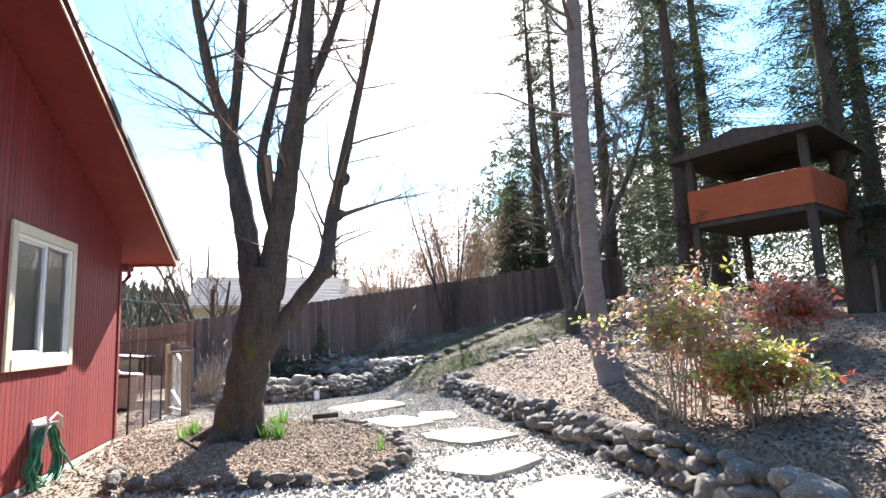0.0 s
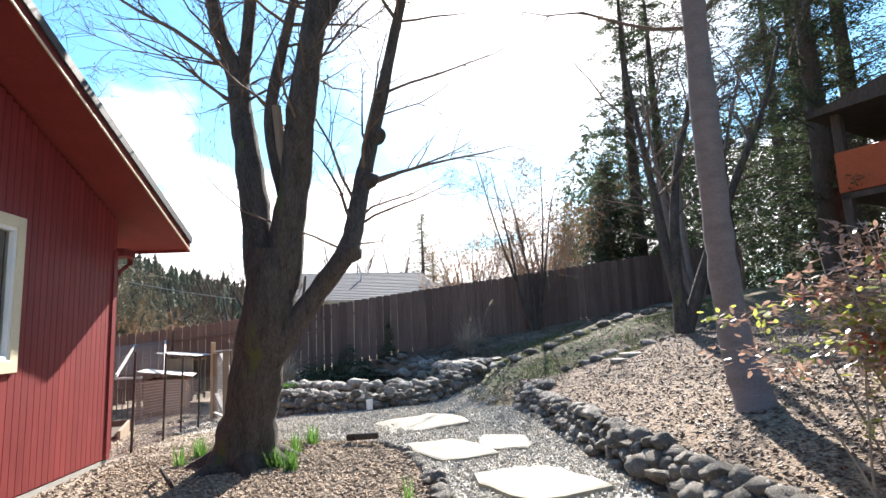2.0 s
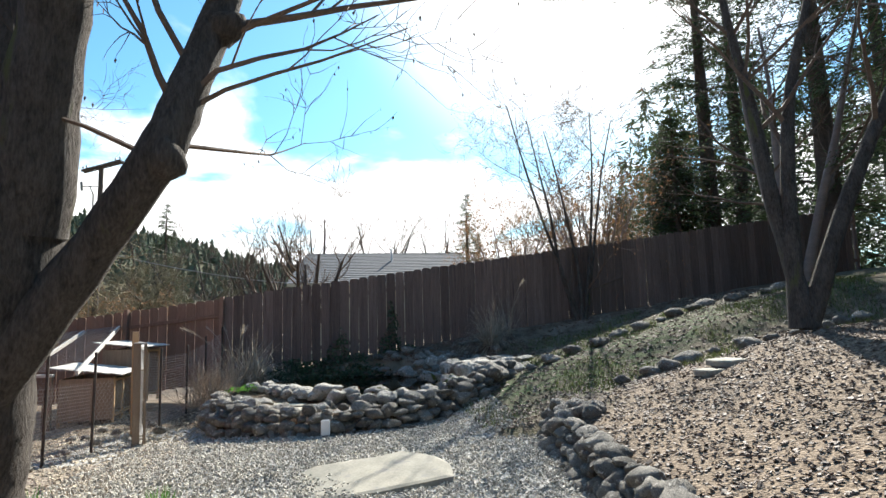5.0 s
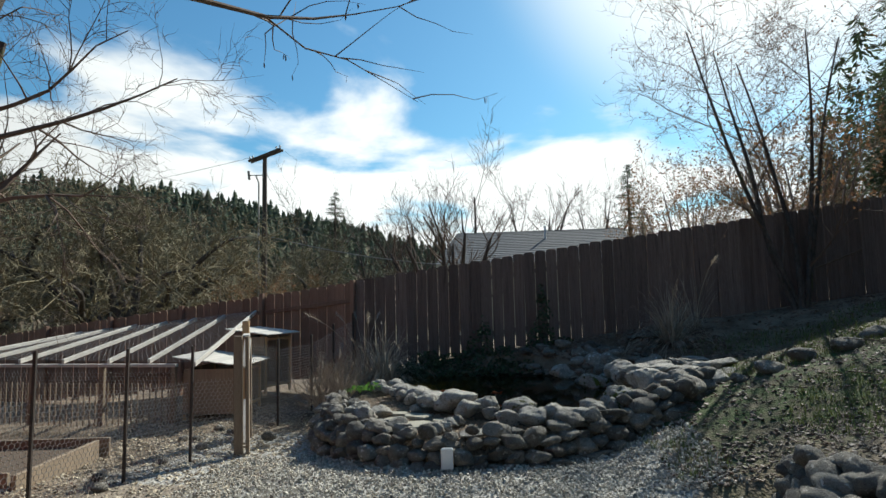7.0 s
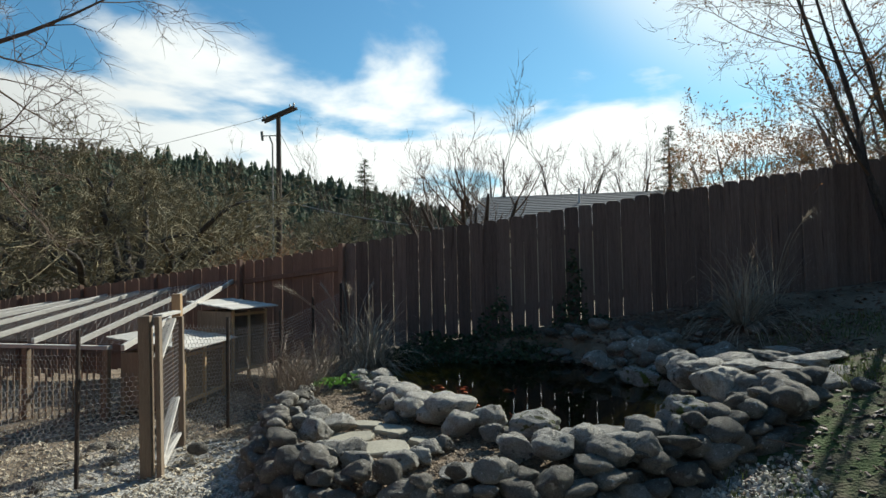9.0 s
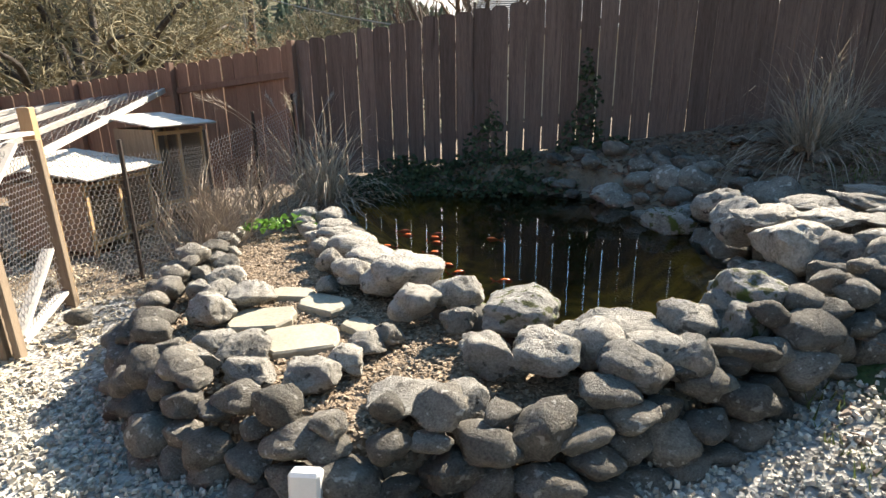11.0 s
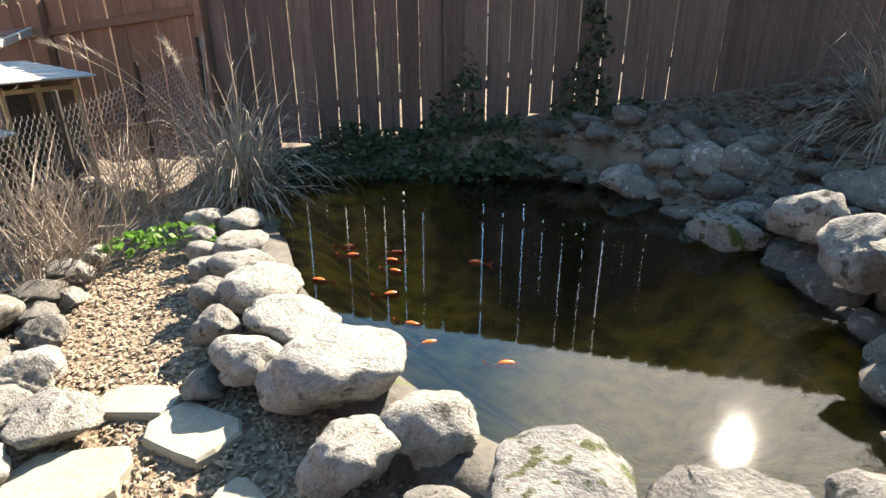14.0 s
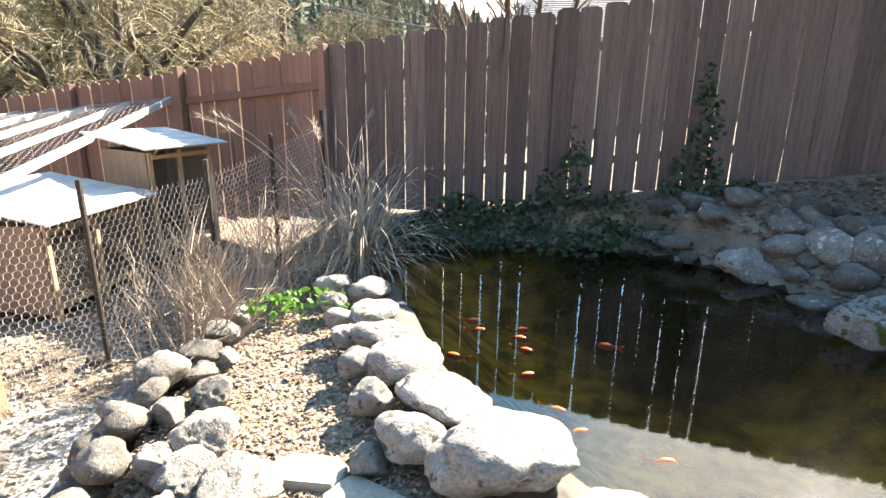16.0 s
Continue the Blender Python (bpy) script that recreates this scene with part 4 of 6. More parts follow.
def fish():
    me = []
    mt = mat("goldfish", (0.9, 0.1, 0.02), (0.95, 0.24, 0.05), 20, 60, 0.4, 0.1, 0.002)
    bm = bmesh.new()
    bmesh.ops.create_uvsphere(bm, u_segments=8, v_segments=6, radius=0.5)
    for v in bm.verts:
        t = v.co.x + 0.5
        k = 1.0 if t > 0.5 else 0.35 + 1.3 * t
        v.co = Vector((v.co.x * 0.09, v.co.y * 0.028 * k, v.co.z * 0.036 * k))
    body = mesh_of("body", bm, mt, True)
    bm = bmesh.new()
    for s in (-1, 1):
        a, b, c = bm.verts.new((-0.04, 0, 0)), bm.verts.new((-0.075, 0.004, 0.02 * s)), bm.verts.new((-0.06, -0.004, 0.0))
        bm.faces.new((a, b, c))
        d, e, f = bm.verts.new((-0.04, 0.003, 0)), bm.verts.new((-0.075, 0.007, 0.02 * s)), bm.verts.new((-0.06, 0.0, 0.0))
        bm.faces.new((f, e, d))
    tail = mesh_of("tail", bm, mt)
    rnd = random.Random(2)
    for x, y in ((2.39, 16.27), (2.45, 16.13), (2.71, 16.2), (2.72, 16.07), (2.75, 15.92), (2.37, 15.76), (3.22, 16.09), (2.78, 15.63), (2.94, 15.33), (3.04, 15.17), (3.38, 15.04), (1.96, 16.2)):
        f = thing("goldfish", "small bright orange goldfish just under the water", "fish", "goldfish in the pond", at=(x, y, 0.185))
        new("body", body).parent = f
        new("tail", tail).parent = f
        f.scale = (1.3, 1.3, 1.3)
        f.rotation_euler.z = rnd.choice((0.15, -0.25, 3.0, 1.7, 0.4))


fish()

# ---- near trees ----
def V(*p):
    return Vector(p)


def limb(g, pts, radii, rnd, sides=12, fine=5):
    """A stout limb through points, smoothed and gnarled."""
    out, rad = [], []
    n = len(pts)
    for i in range(n - 1):
        p0, p1, p2, p3 = pts[max(i - 1, 0)], pts[i], pts[i + 1], pts[min(i + 2, n - 1)]
        for k in range(fine):
            t = k / fine
            out.append(0.5 * ((2 * p1) + (p2 - p0) * t + (2 * p0 - 5 * p1 + 4 * p2 - p3) * t * t + (3 * p1 - p0 - 3 * p2 + p3) * t ** 3))
            rad.append((radii[i] * (1 - t) + radii[i + 1] * t) * rnd.uniform(0.95, 1.06))
    out.append(pts[-1])
    rad.append(radii[-1])
    base = len(g.v)
    g.tube(out, rad, sides)
    for i in range(base, len(g.v)):
        p = g.v[i]
        c = out[(i - base) // sides]
        g.v[i] = p + (p - c) * (0.1 * noise.noise(p * 2.3) + 0.07 * noise.noise(p * 7.0))
    return out, rad


def knob(g, p, r, rnd):
    base = len(g.v)
    g.tube([p + V(0, 0, -r), p + V(0, 0, -r * 0.6), p, p + V(0, 0, r * 0.6), p + V(0, 0, r)], [r * 0.2, r * 0.85, r * 1.05, r * 0.8, r * 0.2], 9)
    for i in range(base, len(g.v)):
        g.v[i] = g.v[i] + Vector((noise.noise(g.v[i] * 6), noise.noise(g.v[i] * 6 + V(5, 0, 0)), noise.noise(g.v[i] * 6 + V(0, 5, 0)))) * r * 0.55


def maple():
    rnd = random.Random(11)
    tree = thing("maple_tree", "large bare multi-stemmed maple with grey mossy bark", "tree", at=(0.8, 9.2, 0))
    g = Geo()
    limb(g, [V(0.78, 9.25, -0.25), V(0.8, 9.2, 0.05), V(0.85, 9.1, 0.5), V(0.95, 8.98, 1.2), V(1.07, 8.9, 1.9), V(1.1, 8.88, 2.45)], [0.6, 0.42, 0.31, 0.285, 0.31, 0.25], rnd, 20)
    for a in range(7):
        th = a * 0.9 + 0.3
        limb(g, [V(0.8, 9.2, 0.25), V(0.8 + 0.35 * math.cos(th), 9.2 + 0.35 * math.sin(th), 0.02), V(0.8 + 0.8 * math.cos(th), 9.2 + 0.8 * math.sin(th), -0.16)], [0.14, 0.14, 0.05], rnd, 8)
    part("trunk", g.mesh("trunk", M_BARK, True), None, tree)
    ends = []
    stems = (
        ("left", [V(1.0, 8.95, 2.0), V(0.91, 9.05, 2.77), V(0.81, 9.2, 3.52), V(0.68, 9.45, 4.35), V(0.6, 9.52, 4.95), V(0.4, 9.5, 5.45), V(0.27, 9.45, 6.0), V(0.08, 9.4, 7.0), V(-0.1, 9.3, 8.4), V(-0.2, 9.2, 9.6)], [0.21, 0.175, 0.165, 0.15, 0.13, 0.1, 0.09, 0.075, 0.05, 0.02]),
        ("left fork", [V(0.65, 9.5, 4.6), V(0.74, 9.5, 5.5), V(0.84, 9.5, 7.2), V(0.9, 9.5, 8.5), V(0.95, 9.5, 9.6)], [0.1, 0.09, 0.075, 0.045, 0.015]),
        ("right", [V(1.18, 8.88, 2.0), V(1.29, 8.8, 2.75), V(1.38, 8.7, 3.42), V(1.43, 8.5, 4.05), V(1.53, 8.35, 4.8), V(1.63, 8.3, 5.6), V(1.71, 8.3, 6.7), V(1.8, 8.3, 8.2), V(1.9, 8.3, 9.5)], [0.23, 0.195, 0.185, 0.17, 0.155, 0.135, 0.115, 0.07, 0.02]),
        ("right fork", [V(1.58, 8.33, 5.0), V(1.88, 8.4, 5.65), V(2.29, 8.4, 6.9), V(2.5, 8.4, 8.3), V(2.6, 8.4, 9.4)], [0.09, 0.08, 0.065, 0.04, 0.015]),
        ("middle", [V(1.3, 8.78, 2.85), V(1.14, 8.8, 3.5), V(1.07, 8.8, 4.2), V(1.34, 8.75, 5.6), V(1.6, 8.75, 6.95), V(1.75, 8.7, 8.6)], [0.09, 0.08, 0.075, 0.055, 0.045, 0.015]),
        ("low limb", [V(1.0, 8.88, 1.1), V(1.34, 8.85, 1.55), V(1.62, 8.8, 1.93), V(1.96, 8.66, 2.4), V(2.1, 8.77, 2.88), V(2.2, 8.92, 3.35), V(2.36, 9.0, 4.0), V(2.72, 8.95, 5.65), V(3.08, 8.9, 7.3), V(3.3, 8.8, 8.6)], [0.18, 0.145, 0.128, 0.12, 0.115, 0.11, 0.095, 0.07, 0.05, 0.02]),
    )
    for nm, pts, rad in stems:
        g = Geo()
        out, rr = limb(g, pts, rad, rnd, 12)
        if nm == "low limb":
            for i, r in ((3, 0.13), (5, 0.115), (6, 0.1)):
                knob(g, pts[i] + V(0.07, -0.03, 0.0), r, rnd)
        part("limb", g.mesh("limb", M_BARK, True), None, tree)
        # side shoots
        tw = Geo()
        for k in range(25 if nm != "low limb" else 18):
            i = rnd.randrange(len(out) // 3, len(out) - 1)
            d = (out[i + 1] - out[i]).normalized()
            w = turned(d, rnd, 62)
            w.z = max(w.z, 0.05)
            sprout(tw, out[i], w.normalized(), rnd.uniform(0.9, 2.2), rnd.uniform(0.014, 0.03), 2, rnd, 42, 0.06, 5, 0.15, 4, ends, 0.0035)
        part("twig_crown", tw.mesh("twig_crown", M_TWIG), None, tree, "thin bare twigs")
    # long boughs reaching over the yard
    tw = Geo()
    for p, d, ln, r in ((V(2.3, 8.88, 3.35), V(0.75, 0.1, 0.5), 2.2, 0.03), (V(2.3, 8.9, 3.3), V(0.85, -0.1, 0.25), 1.6, 0.02), (V(0.62, 9.5, 4.9), V(-0.85, -0.1, 0.5), 2.4, 0.04), (V(0.68, 9.45, 4.4), V(-0.8, -0.2, 0.45), 1.8, 0.025), (V(2.5, 9.0, 4.6), V(0.8, -0.3, 0.3), 2.0, 0.022), (V(2.7, 8.9, 5.6), V(0.8, 0.2, 0.2), 1.8, 0.02)):
        sprout(tw, p, d.normalized(), ln, r, 2, rnd, 35, 0.0, 5, 0.12, 5, ends)
    part("twig_crown", tw.mesh("twig_crown", M_TWIG), None, tree, "thin bare twigs")
    g = Geo()
    g.tube([V(1.32, 8.74, 3.2), V(1.2, 8.73, 3.65), V(1.14, 8.7, 4.2)], [0.075, 0.06, 0.058], 9)
    part("stub", g.mesh("stub", M_WOOD, True), None, tree, "pale cut stub")
    g = Geo()
    for p, d in ends:
        for k in range(2):
            if rnd.random() < 0.35:
                a = p - d * rnd.uniform(0, 0.1)
                w = turned(d, rnd, 80) * 0.009
                g.poly(a, a + w + V(0, 0, -0.015), a + V(0, 0, -0.035), a - w + V(0, 0, -0.015))
    part("seed_cluster", g.mesh("seed_cluster", M_TWIG), None, tree, "hanging dry seed keys")


def leaning():
    rnd = random.Random(12)
    tree = thing("leaning_tree", "tall bare smooth-barked tree with a bent foot on the bank", "tree", at=(5.76, 6.66, 0.5))
    g = Geo()
    pts = [V(5.7, 6.5, 0.25), V(5.76, 6.66, 0.62), V(5.84, 6.88, 1.1), V(5.86, 6.98, 1.9), V(5.86, 7.0, 3.1), V(5.88, 7.0, 5.2), V(5.93, 7.0, 6.9), V(6.02, 7.05, 9.0), V(6.1, 7.1, 11.2)]
    out, _ = limb(g, pts, [0.27, 0.2, 0.17, 0.155, 0.15, 0.135, 0.115, 0.09, 0.04], rnd, 14)
    part("trunk", g.mesh("trunk", M_BARK2, True), None, tree)
    tw = Geo()
    for k in range(18):
        i = rnd.randrange(len(out) * 6 // 10, len(out) - 2)
        sprout(tw, out[i], turned(V(0.2, 0.2, 0.9).normalized(), rnd, 60), rnd.uniform(1.4, 3.2), rnd.uniform(0.02, 0.05), 2, rnd, 40, 0.08, 4)
    part("twig_crown", tw.mesh("twig_crown", M_TWIG), None, tree, "thin bare twigs")


maple()
leaning()


def bare_tree(name, label, at, height, trunks, rnd, bark, twig, spread=40, depth=3, kids=6, lean=18, leaf=None, r=0.09, lift=0.1, start=0.25, thin=0.004):
    """A bare tree or tall shrub with one or more stems."""
    tree = thing(name, label, "tree", at=at)
    o = Vector(at)
    ends = []
    for k in range(trunks):
        d = turned(V(0, 0, 1), rnd, lean if trunks > 1 else lean * 0.3)
        g = Geo()
        pts = [o + V(rnd.uniform(-0.1, 0.1) * (trunks > 1), rnd.uniform(-0.1, 0.1) * (trunks > 1), -0.15)]
        for i in range(4):
            d = (d + V(rnd.gauss(0, 0.07), rnd.gauss(0, 0.07), 0.06)).normalized()
            pts.append(pts[-1] + d * height / 5)
        rr = r / math.sqrt(trunks) * 1.3
        out, rad = limb(g, pts, [rr * 1.25, rr, rr * 0.8, rr * 0.55, rr * 0.3], rnd, 8, 4)
        part("trunk", g.mesh("trunk", bark, True), None, tree)
        tw = Geo()
        n = max(5, int(kids * 2.2 / math.sqrt(trunks)))
        for j in range(n):
            i = rnd.randrange(int(len(out) * start), len(out) - 1)
            w = turned((out[i + 1] - out[i]).normalized(), rnd, spread * 1.2)
            sprout(tw, out[i], w, height * rnd.uniform(0.25, 0.42), rad[i] * 0.5, depth - 1, rnd, spread, lift, kids - 1, 0.17, 4, ends, thin)
        part("twig_crown", tw.mesh("twig_crown", twig), None, tree)
    if leaf:
        g = Geo()
        for p, d in ends:
            if rnd.random() < leaf[1]:
                for _ in range(leaf[2]):
                    a = p - d * rnd.uniform(0, 0.25) + V(rnd.gauss(0, 0.04), rnd.gauss(0, 0.04), rnd.gauss(0, 0.04))
                    w, u = turned(d, rnd, 90) * leaf[3], turned(d, rnd, 60) * leaf[3] * 1.6
                    g.poly(a, a + w * 0.6 + u * 0.5, a + u, a - w * 0.6 + u * 0.5)
        if g.f:
            part("foliage", g.mesh("foliage", leaf[0]), None, tree, "a few dry leaves still hanging")
    return tree


M_DRYLEAF = mat("dry_leaf", (0.2, 0.1, 0.05), (0.34, 0.19, 0.1), 6, 40, 0.85, 0.2, 0.004, island=True, vary=0.35, through_light=0.35)
bare_tree("small_tree", "slender many-stemmed bare tree with a few brown leaves", (8.8, 18.2, 1.15), 7.6, 5, random.Random(21), M_BARK, M_TWIG, 44, 4, 6, 22, (M_DRYLEAF, 0.3, 2, 0.03), 0.075, 0.05, 0.22, 0.0045)
bare_tree("bare_tree", "grey many-stemmed bare tree at the top of the bank", (9.6, 12.4, 1.3), 9.0, 3, random.Random(22), M_BARK, M_TWIG, 32, 4, 5, 11, None, 0.15, 0.06, 0.4)
bare_tree("bare_tree", "grey bare tree with drooping twigs on the bank", (13.4, 16.5, 1.75), 9.5, 3, random.Random(23), M_BARK2, M_TWIG, 40, 4, 5, 12, None, 0.13, 0.0, 0.35)
# a tree beyond the coop whose boughs hang over it, and the mossy oaks over the fence
bare_tree("bare_tree", "bare tree with long fine drooping twigs beyond the coop", (-8.2, 16.6, -0.5), 9.5, 2, random.Random(24), M_BARK, M_TWIG, 46, 4, 7, 26, None, 0.22, -0.02, 0.2, 0.005)
def spreading_oak(label, at, seed):
    """A wide oak: short bole, long arching limbs, a dome of crooked lichened twigs."""
    rnd = random.Random(seed)
    tree = thing("oak_tree", label, "tree", at=at)
    o = Vector(at)
    g = Geo()
    limb(g, [o + V(0, 0, -0.3), o + V(0.05, 0, 0.6), o + V(-0.1, 0.05, 1.5), o + V(0.1, 0, 2.6)], [0.6, 0.42, 0.38, 0.3], rnd, 12)
    part("trunk", g.mesh("trunk", M_BARK, True), None, tree)
    n = 11
    for k in range(n):
        th = k * math.tau / n * 1.7 + rnd.uniform(-0.3, 0.3)
        reach, high = rnd.uniform(3.6, 6.6), rnd.uniform(4.6, 8.0)
        if k > 7:
            reach, high = rnd.uniform(1.0, 2.6), rnd.uniform(7.0, 8.4)
        c, w = V(math.cos(th), math.sin(th), 0), V(-math.sin(th), math.cos(th), 0)
        g = Geo()
        pts = [o + V(0, 0, rnd.uniform(1.3, 2.3))]
        for f, hf in ((0.2, 0.42), (0.42, 0.62), (0.65, 0.82), (0.85, 0.95), (1.0, 1.0)):
            pts.append(o + c * reach * f + w * rnd.uniform(-0.5, 0.5) + V(0, 0, high * hf * (0.82 if reach > 3 else 1)))
        out, rad = limb(g, pts, [0.24, 0.2, 0.15, 0.11, 0.07, 0.03], rnd, 8, 4)
        part("limb", g.mesh("limb", M_BARK, True), None, tree)
        tw = Geo()
        for j in range(20):
            i = rnd.randrange(len(out) * 3 // 10, len(out) - 1)
            d = turned((out[i + 1] - out[i]).normalized(), rnd, 62)
            sprout(tw, out[i], d, rnd.uniform(1.3, 2.9), max(rad[i] * 0.4, 0.03), 2, rnd, 52, 0.02, 5, 0.24, 4, None, 0.02)
        part("twig_crown", tw.mesh("twig_crown", M_MOSSTWIG), None, tree, "crooked lichen-coated twigs")
    return tree


oak = spreading_oak("wide bare oak with lichen-coated crooked limbs", (-13.5, 31.0, gz(-13.5, 31) - 0.2), 30)
for x, y, s, a in ((-21.0, 31.0, 1.05, 110), (-28.0, 29.0, 1.1, 200), (-18.5, 39.0, 1.05, 300), (-9.5, 45.0, 0.8, 150)):
    copy_thing(oak, pose(x, y, gz(x, y) - 0.2, 0, 0, a)).scale = (s, s, s)

# ---- hen run beside the house ----
def hex_wire(corners, cell=0.05, wire=0.0021):
    """Hexagonal netting across a four-cornered panel: foot a, foot b, top b, top a."""
    a, b, c, d = [Vector(p) for p in corners]
    g = Geo()
    wide, high = (b - a).length, ((d - a).length + (c - b).length) / 2

    def at(u, v):
        s, t = min(max(u / wide, 0), 1), min(max(v / high, 0), 1)
        return (a * (1 - s) + b * s) * (1 - t) + (d * (1 - s) + c * s) * t

    nrm = (b - a).cross(d - a).normalized()

    def edge(p, q):
        w = (q - p).cross(nrm).normalized() * wire
        k = nrm * wire
        i = len(g.v)
        g.v.extend((p + w, p - w + k, p - w - k, q + w, q - w + k, q - w - k))
        g.f.extend(((i, i + 1, i + 4, i + 3), (i + 1, i + 2, i + 5, i + 4), (i + 2, i, i + 3, i + 5)))
    ch, rows, cols = cell * 0.86, int(high / (cell * 0.86)), int(wide / cell)
    for r in range(rows):
        for k in range(cols):
            off = cell / 2 if r % 2 else 0
            x, y = k * cell + off, r * ch
            t, l, rr = at(x, y + ch * 0.33), at(x - cell / 2, y), at(x + cell / 2, y)
            edge(l, t)
            edge(t, rr)
            edge(t, at(x, y + ch))
    return g.mesh("netting", M_WIRE)


def coop():
    run = thing("wire_fence", "hen-run fence of chicken wire on thin dark stakes", "fence", at=(-0.4, 13.0, -0.25))
    line = [(-0.78, 10.7), (-0.62, 11.9), (-0.55, 13.0), (-0.4, 13.98), (0.0, 14.28)]
    for (ax, ay), (bx, by) in zip(line, line[1:]):
        za, zb = gz(ax, ay), gz(bx, by)
        part("netting", hex_wire(((ax, ay, za), (bx, by, zb), (bx, by, zb + 0.95), (ax, ay, za + 0.95))), None, run, "rusty hexagonal chicken wire")
    for x, y in line[:-1]:
        bm = bmesh.new()
        tube(bm, [(x, y, gz(x, y) - 0.2), (x + 0.01, y, gz(x, y) + 1.35)], 0.018, 6)
        part("stake", bm, M_STEEL, run)
    net = thing("wire_fence", "sagging chicken-wire panel from gate to back fence", "fence", at=(0.0, 16.5, -0.1))
    line = [(-0.26, 15.2, 1.05), (-0.1, 15.9, 0.95), (0.05, 17.0, 0.95), (0.2, 17.8, 1.1), (0.36, 18.6, 1.28)]
    for (ax, ay, ha), (bx, by, hb) in zip(line, line[1:]):
        za, zb = gz(ax, ay), gz(bx, by)
        part("netting", hex_wire(((ax, ay, za), (bx, by, zb), (bx, by, hb), (ax, ay, ha))), None, net, "hexagonal chicken wire")
    for x, y, h in line[1:]:
        bm = bmesh.new()
        tube(bm, [(x, y, gz(x, y) - 0.2), (x, y, h + 0.1)], 0.02, 6)
        part("stake", bm, M_STEEL, net)
    # gate with its two posts
    gate = thing("garden_gate", "weathered timber gate filled with chicken wire, pale braces", "gate", at=(0.0, 14.6, -0.3))
    for x, y, w, d, z0, z1, mt in ((0.06, 14.26, 0.1, 0.1, -0.45, 1.2, M_WOOD), (0.16, 14.3, 0.04, 0.09, -0.3, 1.19, M_WOOD), (-0.24, 15.18, 0.09, 0.07, -0.4, 1.12, M_WOOD), (-0.3, 15.24, 0.09, 0.09, -0.4, 1.36, M_PINEWOOD)):
        bm = bmesh.new()
        box(bm, pose(x, y, (z0 + z1) / 2, 0.6, -0.8, 18), (w, d, z1 - z0), 0.006)
        part("post", bm, mt, gate)
    for p, q in (((0.12, 14.32, 1.19), (-0.26, 15.16, 1.17)), ((0.12, 14.36, -0.18), (-0.24, 15.14, -0.12)), ((-0.1, 14.84, 1.12), (0.1, 14.36, 0.8)), ((-0.2, 15.05, 0.28), (0.08, 14.4, -0.15))):
        bm = bmesh.new()
        beam(bm, p, q, 0.085, 0.03, 0.003)
        part("brace", bm, M_BATTEN, gate, "pale bleached board")
    part("netting", hex_wire(((0.12, 14.34, -0.2), (-0.22, 15.14, -0.2), (-0.22, 15.14, 1.12), (0.12, 14.34, 1.12))), None, gate)
    # roof frame over the run
    cage = thing("coop_frame", "open hen-coop roof of bleached sloping battens over low walls", "chicken coop", at=(-3.5, 17.5, -0.4))
    lows = ((-1.35, 15.7), (-2.45, 16.25), (-3.2, 16.3), (-4.1, 16.4), (-5.0, 16.5), (-5.9, 16.6), (-6.8, 16.7))
    highs = ((-2.08, 1.43), (-2.9, 1.35), (-3.7, 1.29), (-4.56, 1.22), (-5.5, 1.15), (-6.4, 1.06), (-7.3, 0.98))
    for (lx, ly), (hx, hz) in zip(lows, highs):
        fy = FENCE_A[1] + (hx - FENCE_A[0]) * (FENCE_C[1] - FENCE_A[1]) / (FENCE_C[0] - FENCE_A[0]) - 0.1
        bm = bmesh.new()
        beam(bm, (lx, ly, 0.7), (hx, fy, hz), 0.045, 0.075, 0.004)
        part("batten", bm, M_BATTEN, cage)
    bm = bmesh.new()
    beam(bm, (-1.9, 16.15, 0.64), (-7.2, 16.75, 0.62), 0.09, 0.05, 0.004)
    part("beam", bm, M_BATTEN, cage)
    for x in (-1.95, -3.3, -4.7, -6.1):
        y = 16.15 + (-x - 1.9) * 0.113
        bm = bmesh.new()
        box(bm, pose(x, y, 0.12, 0, 0, 6), (0.08, 0.08, 1.0), 0.006)
        part("post", bm, M_WOOD, cage)
    for k in range(46):
        x = -1.95 - k * 0.115
        y = 16.18 + (-x - 1.9) * 0.113
        bm = bmesh.new()
        box(bm, pose(x, y, -0.02, 0, 0, 6), (0.022, 0.02, 0.72), 0.002)
        part("slat", bm, M_WOOD, cage)
    part("netting", hex_wire(((-1.9, 16.1, -0.45), (-7.0, 16.7, -0.6), (-7.0, 16.7, 0.6), (-1.9, 16.1, 0.62)), 0.07, 0.0016), None, cage)
    part("netting", hex_wire(((-1.35, 15.7, 0.74), (-6.8, 16.7, 0.74), (-7.3, 20.8, 1.0), (-2.08, 19.4, 1.47)), 0.1, 0.0014), None, cage, "netting over the battens")

    def hutch(label, x, y, w, d, z0, z1, rise, rz, planks):
        h = thing("rabbit_hutch", label, "hutch", at=(x, y, z0))
        m = pose(x, y, 0, 0, 0, rz)
        for sx, sy, lx, ly in ((-w / 2, 0, 0.02, d), (0, -d / 2, w, 0.02), (0, d / 2, w, 0.02)):
            bm = bmesh.new()
            box(bm, m @ pose(sx, sy, (z0 + z1) / 2 + 0.05), (lx, ly, z1 - z0 - 0.1))
            part("side_panel", bm, M_WOOD, h, "weathered boards")
        bm = bmesh.new()
        box(bm, m @ pose(0, 0, z0 + 0.14), (w, d, 0.02))
        part("floor_panel", bm, M_WOOD, h)
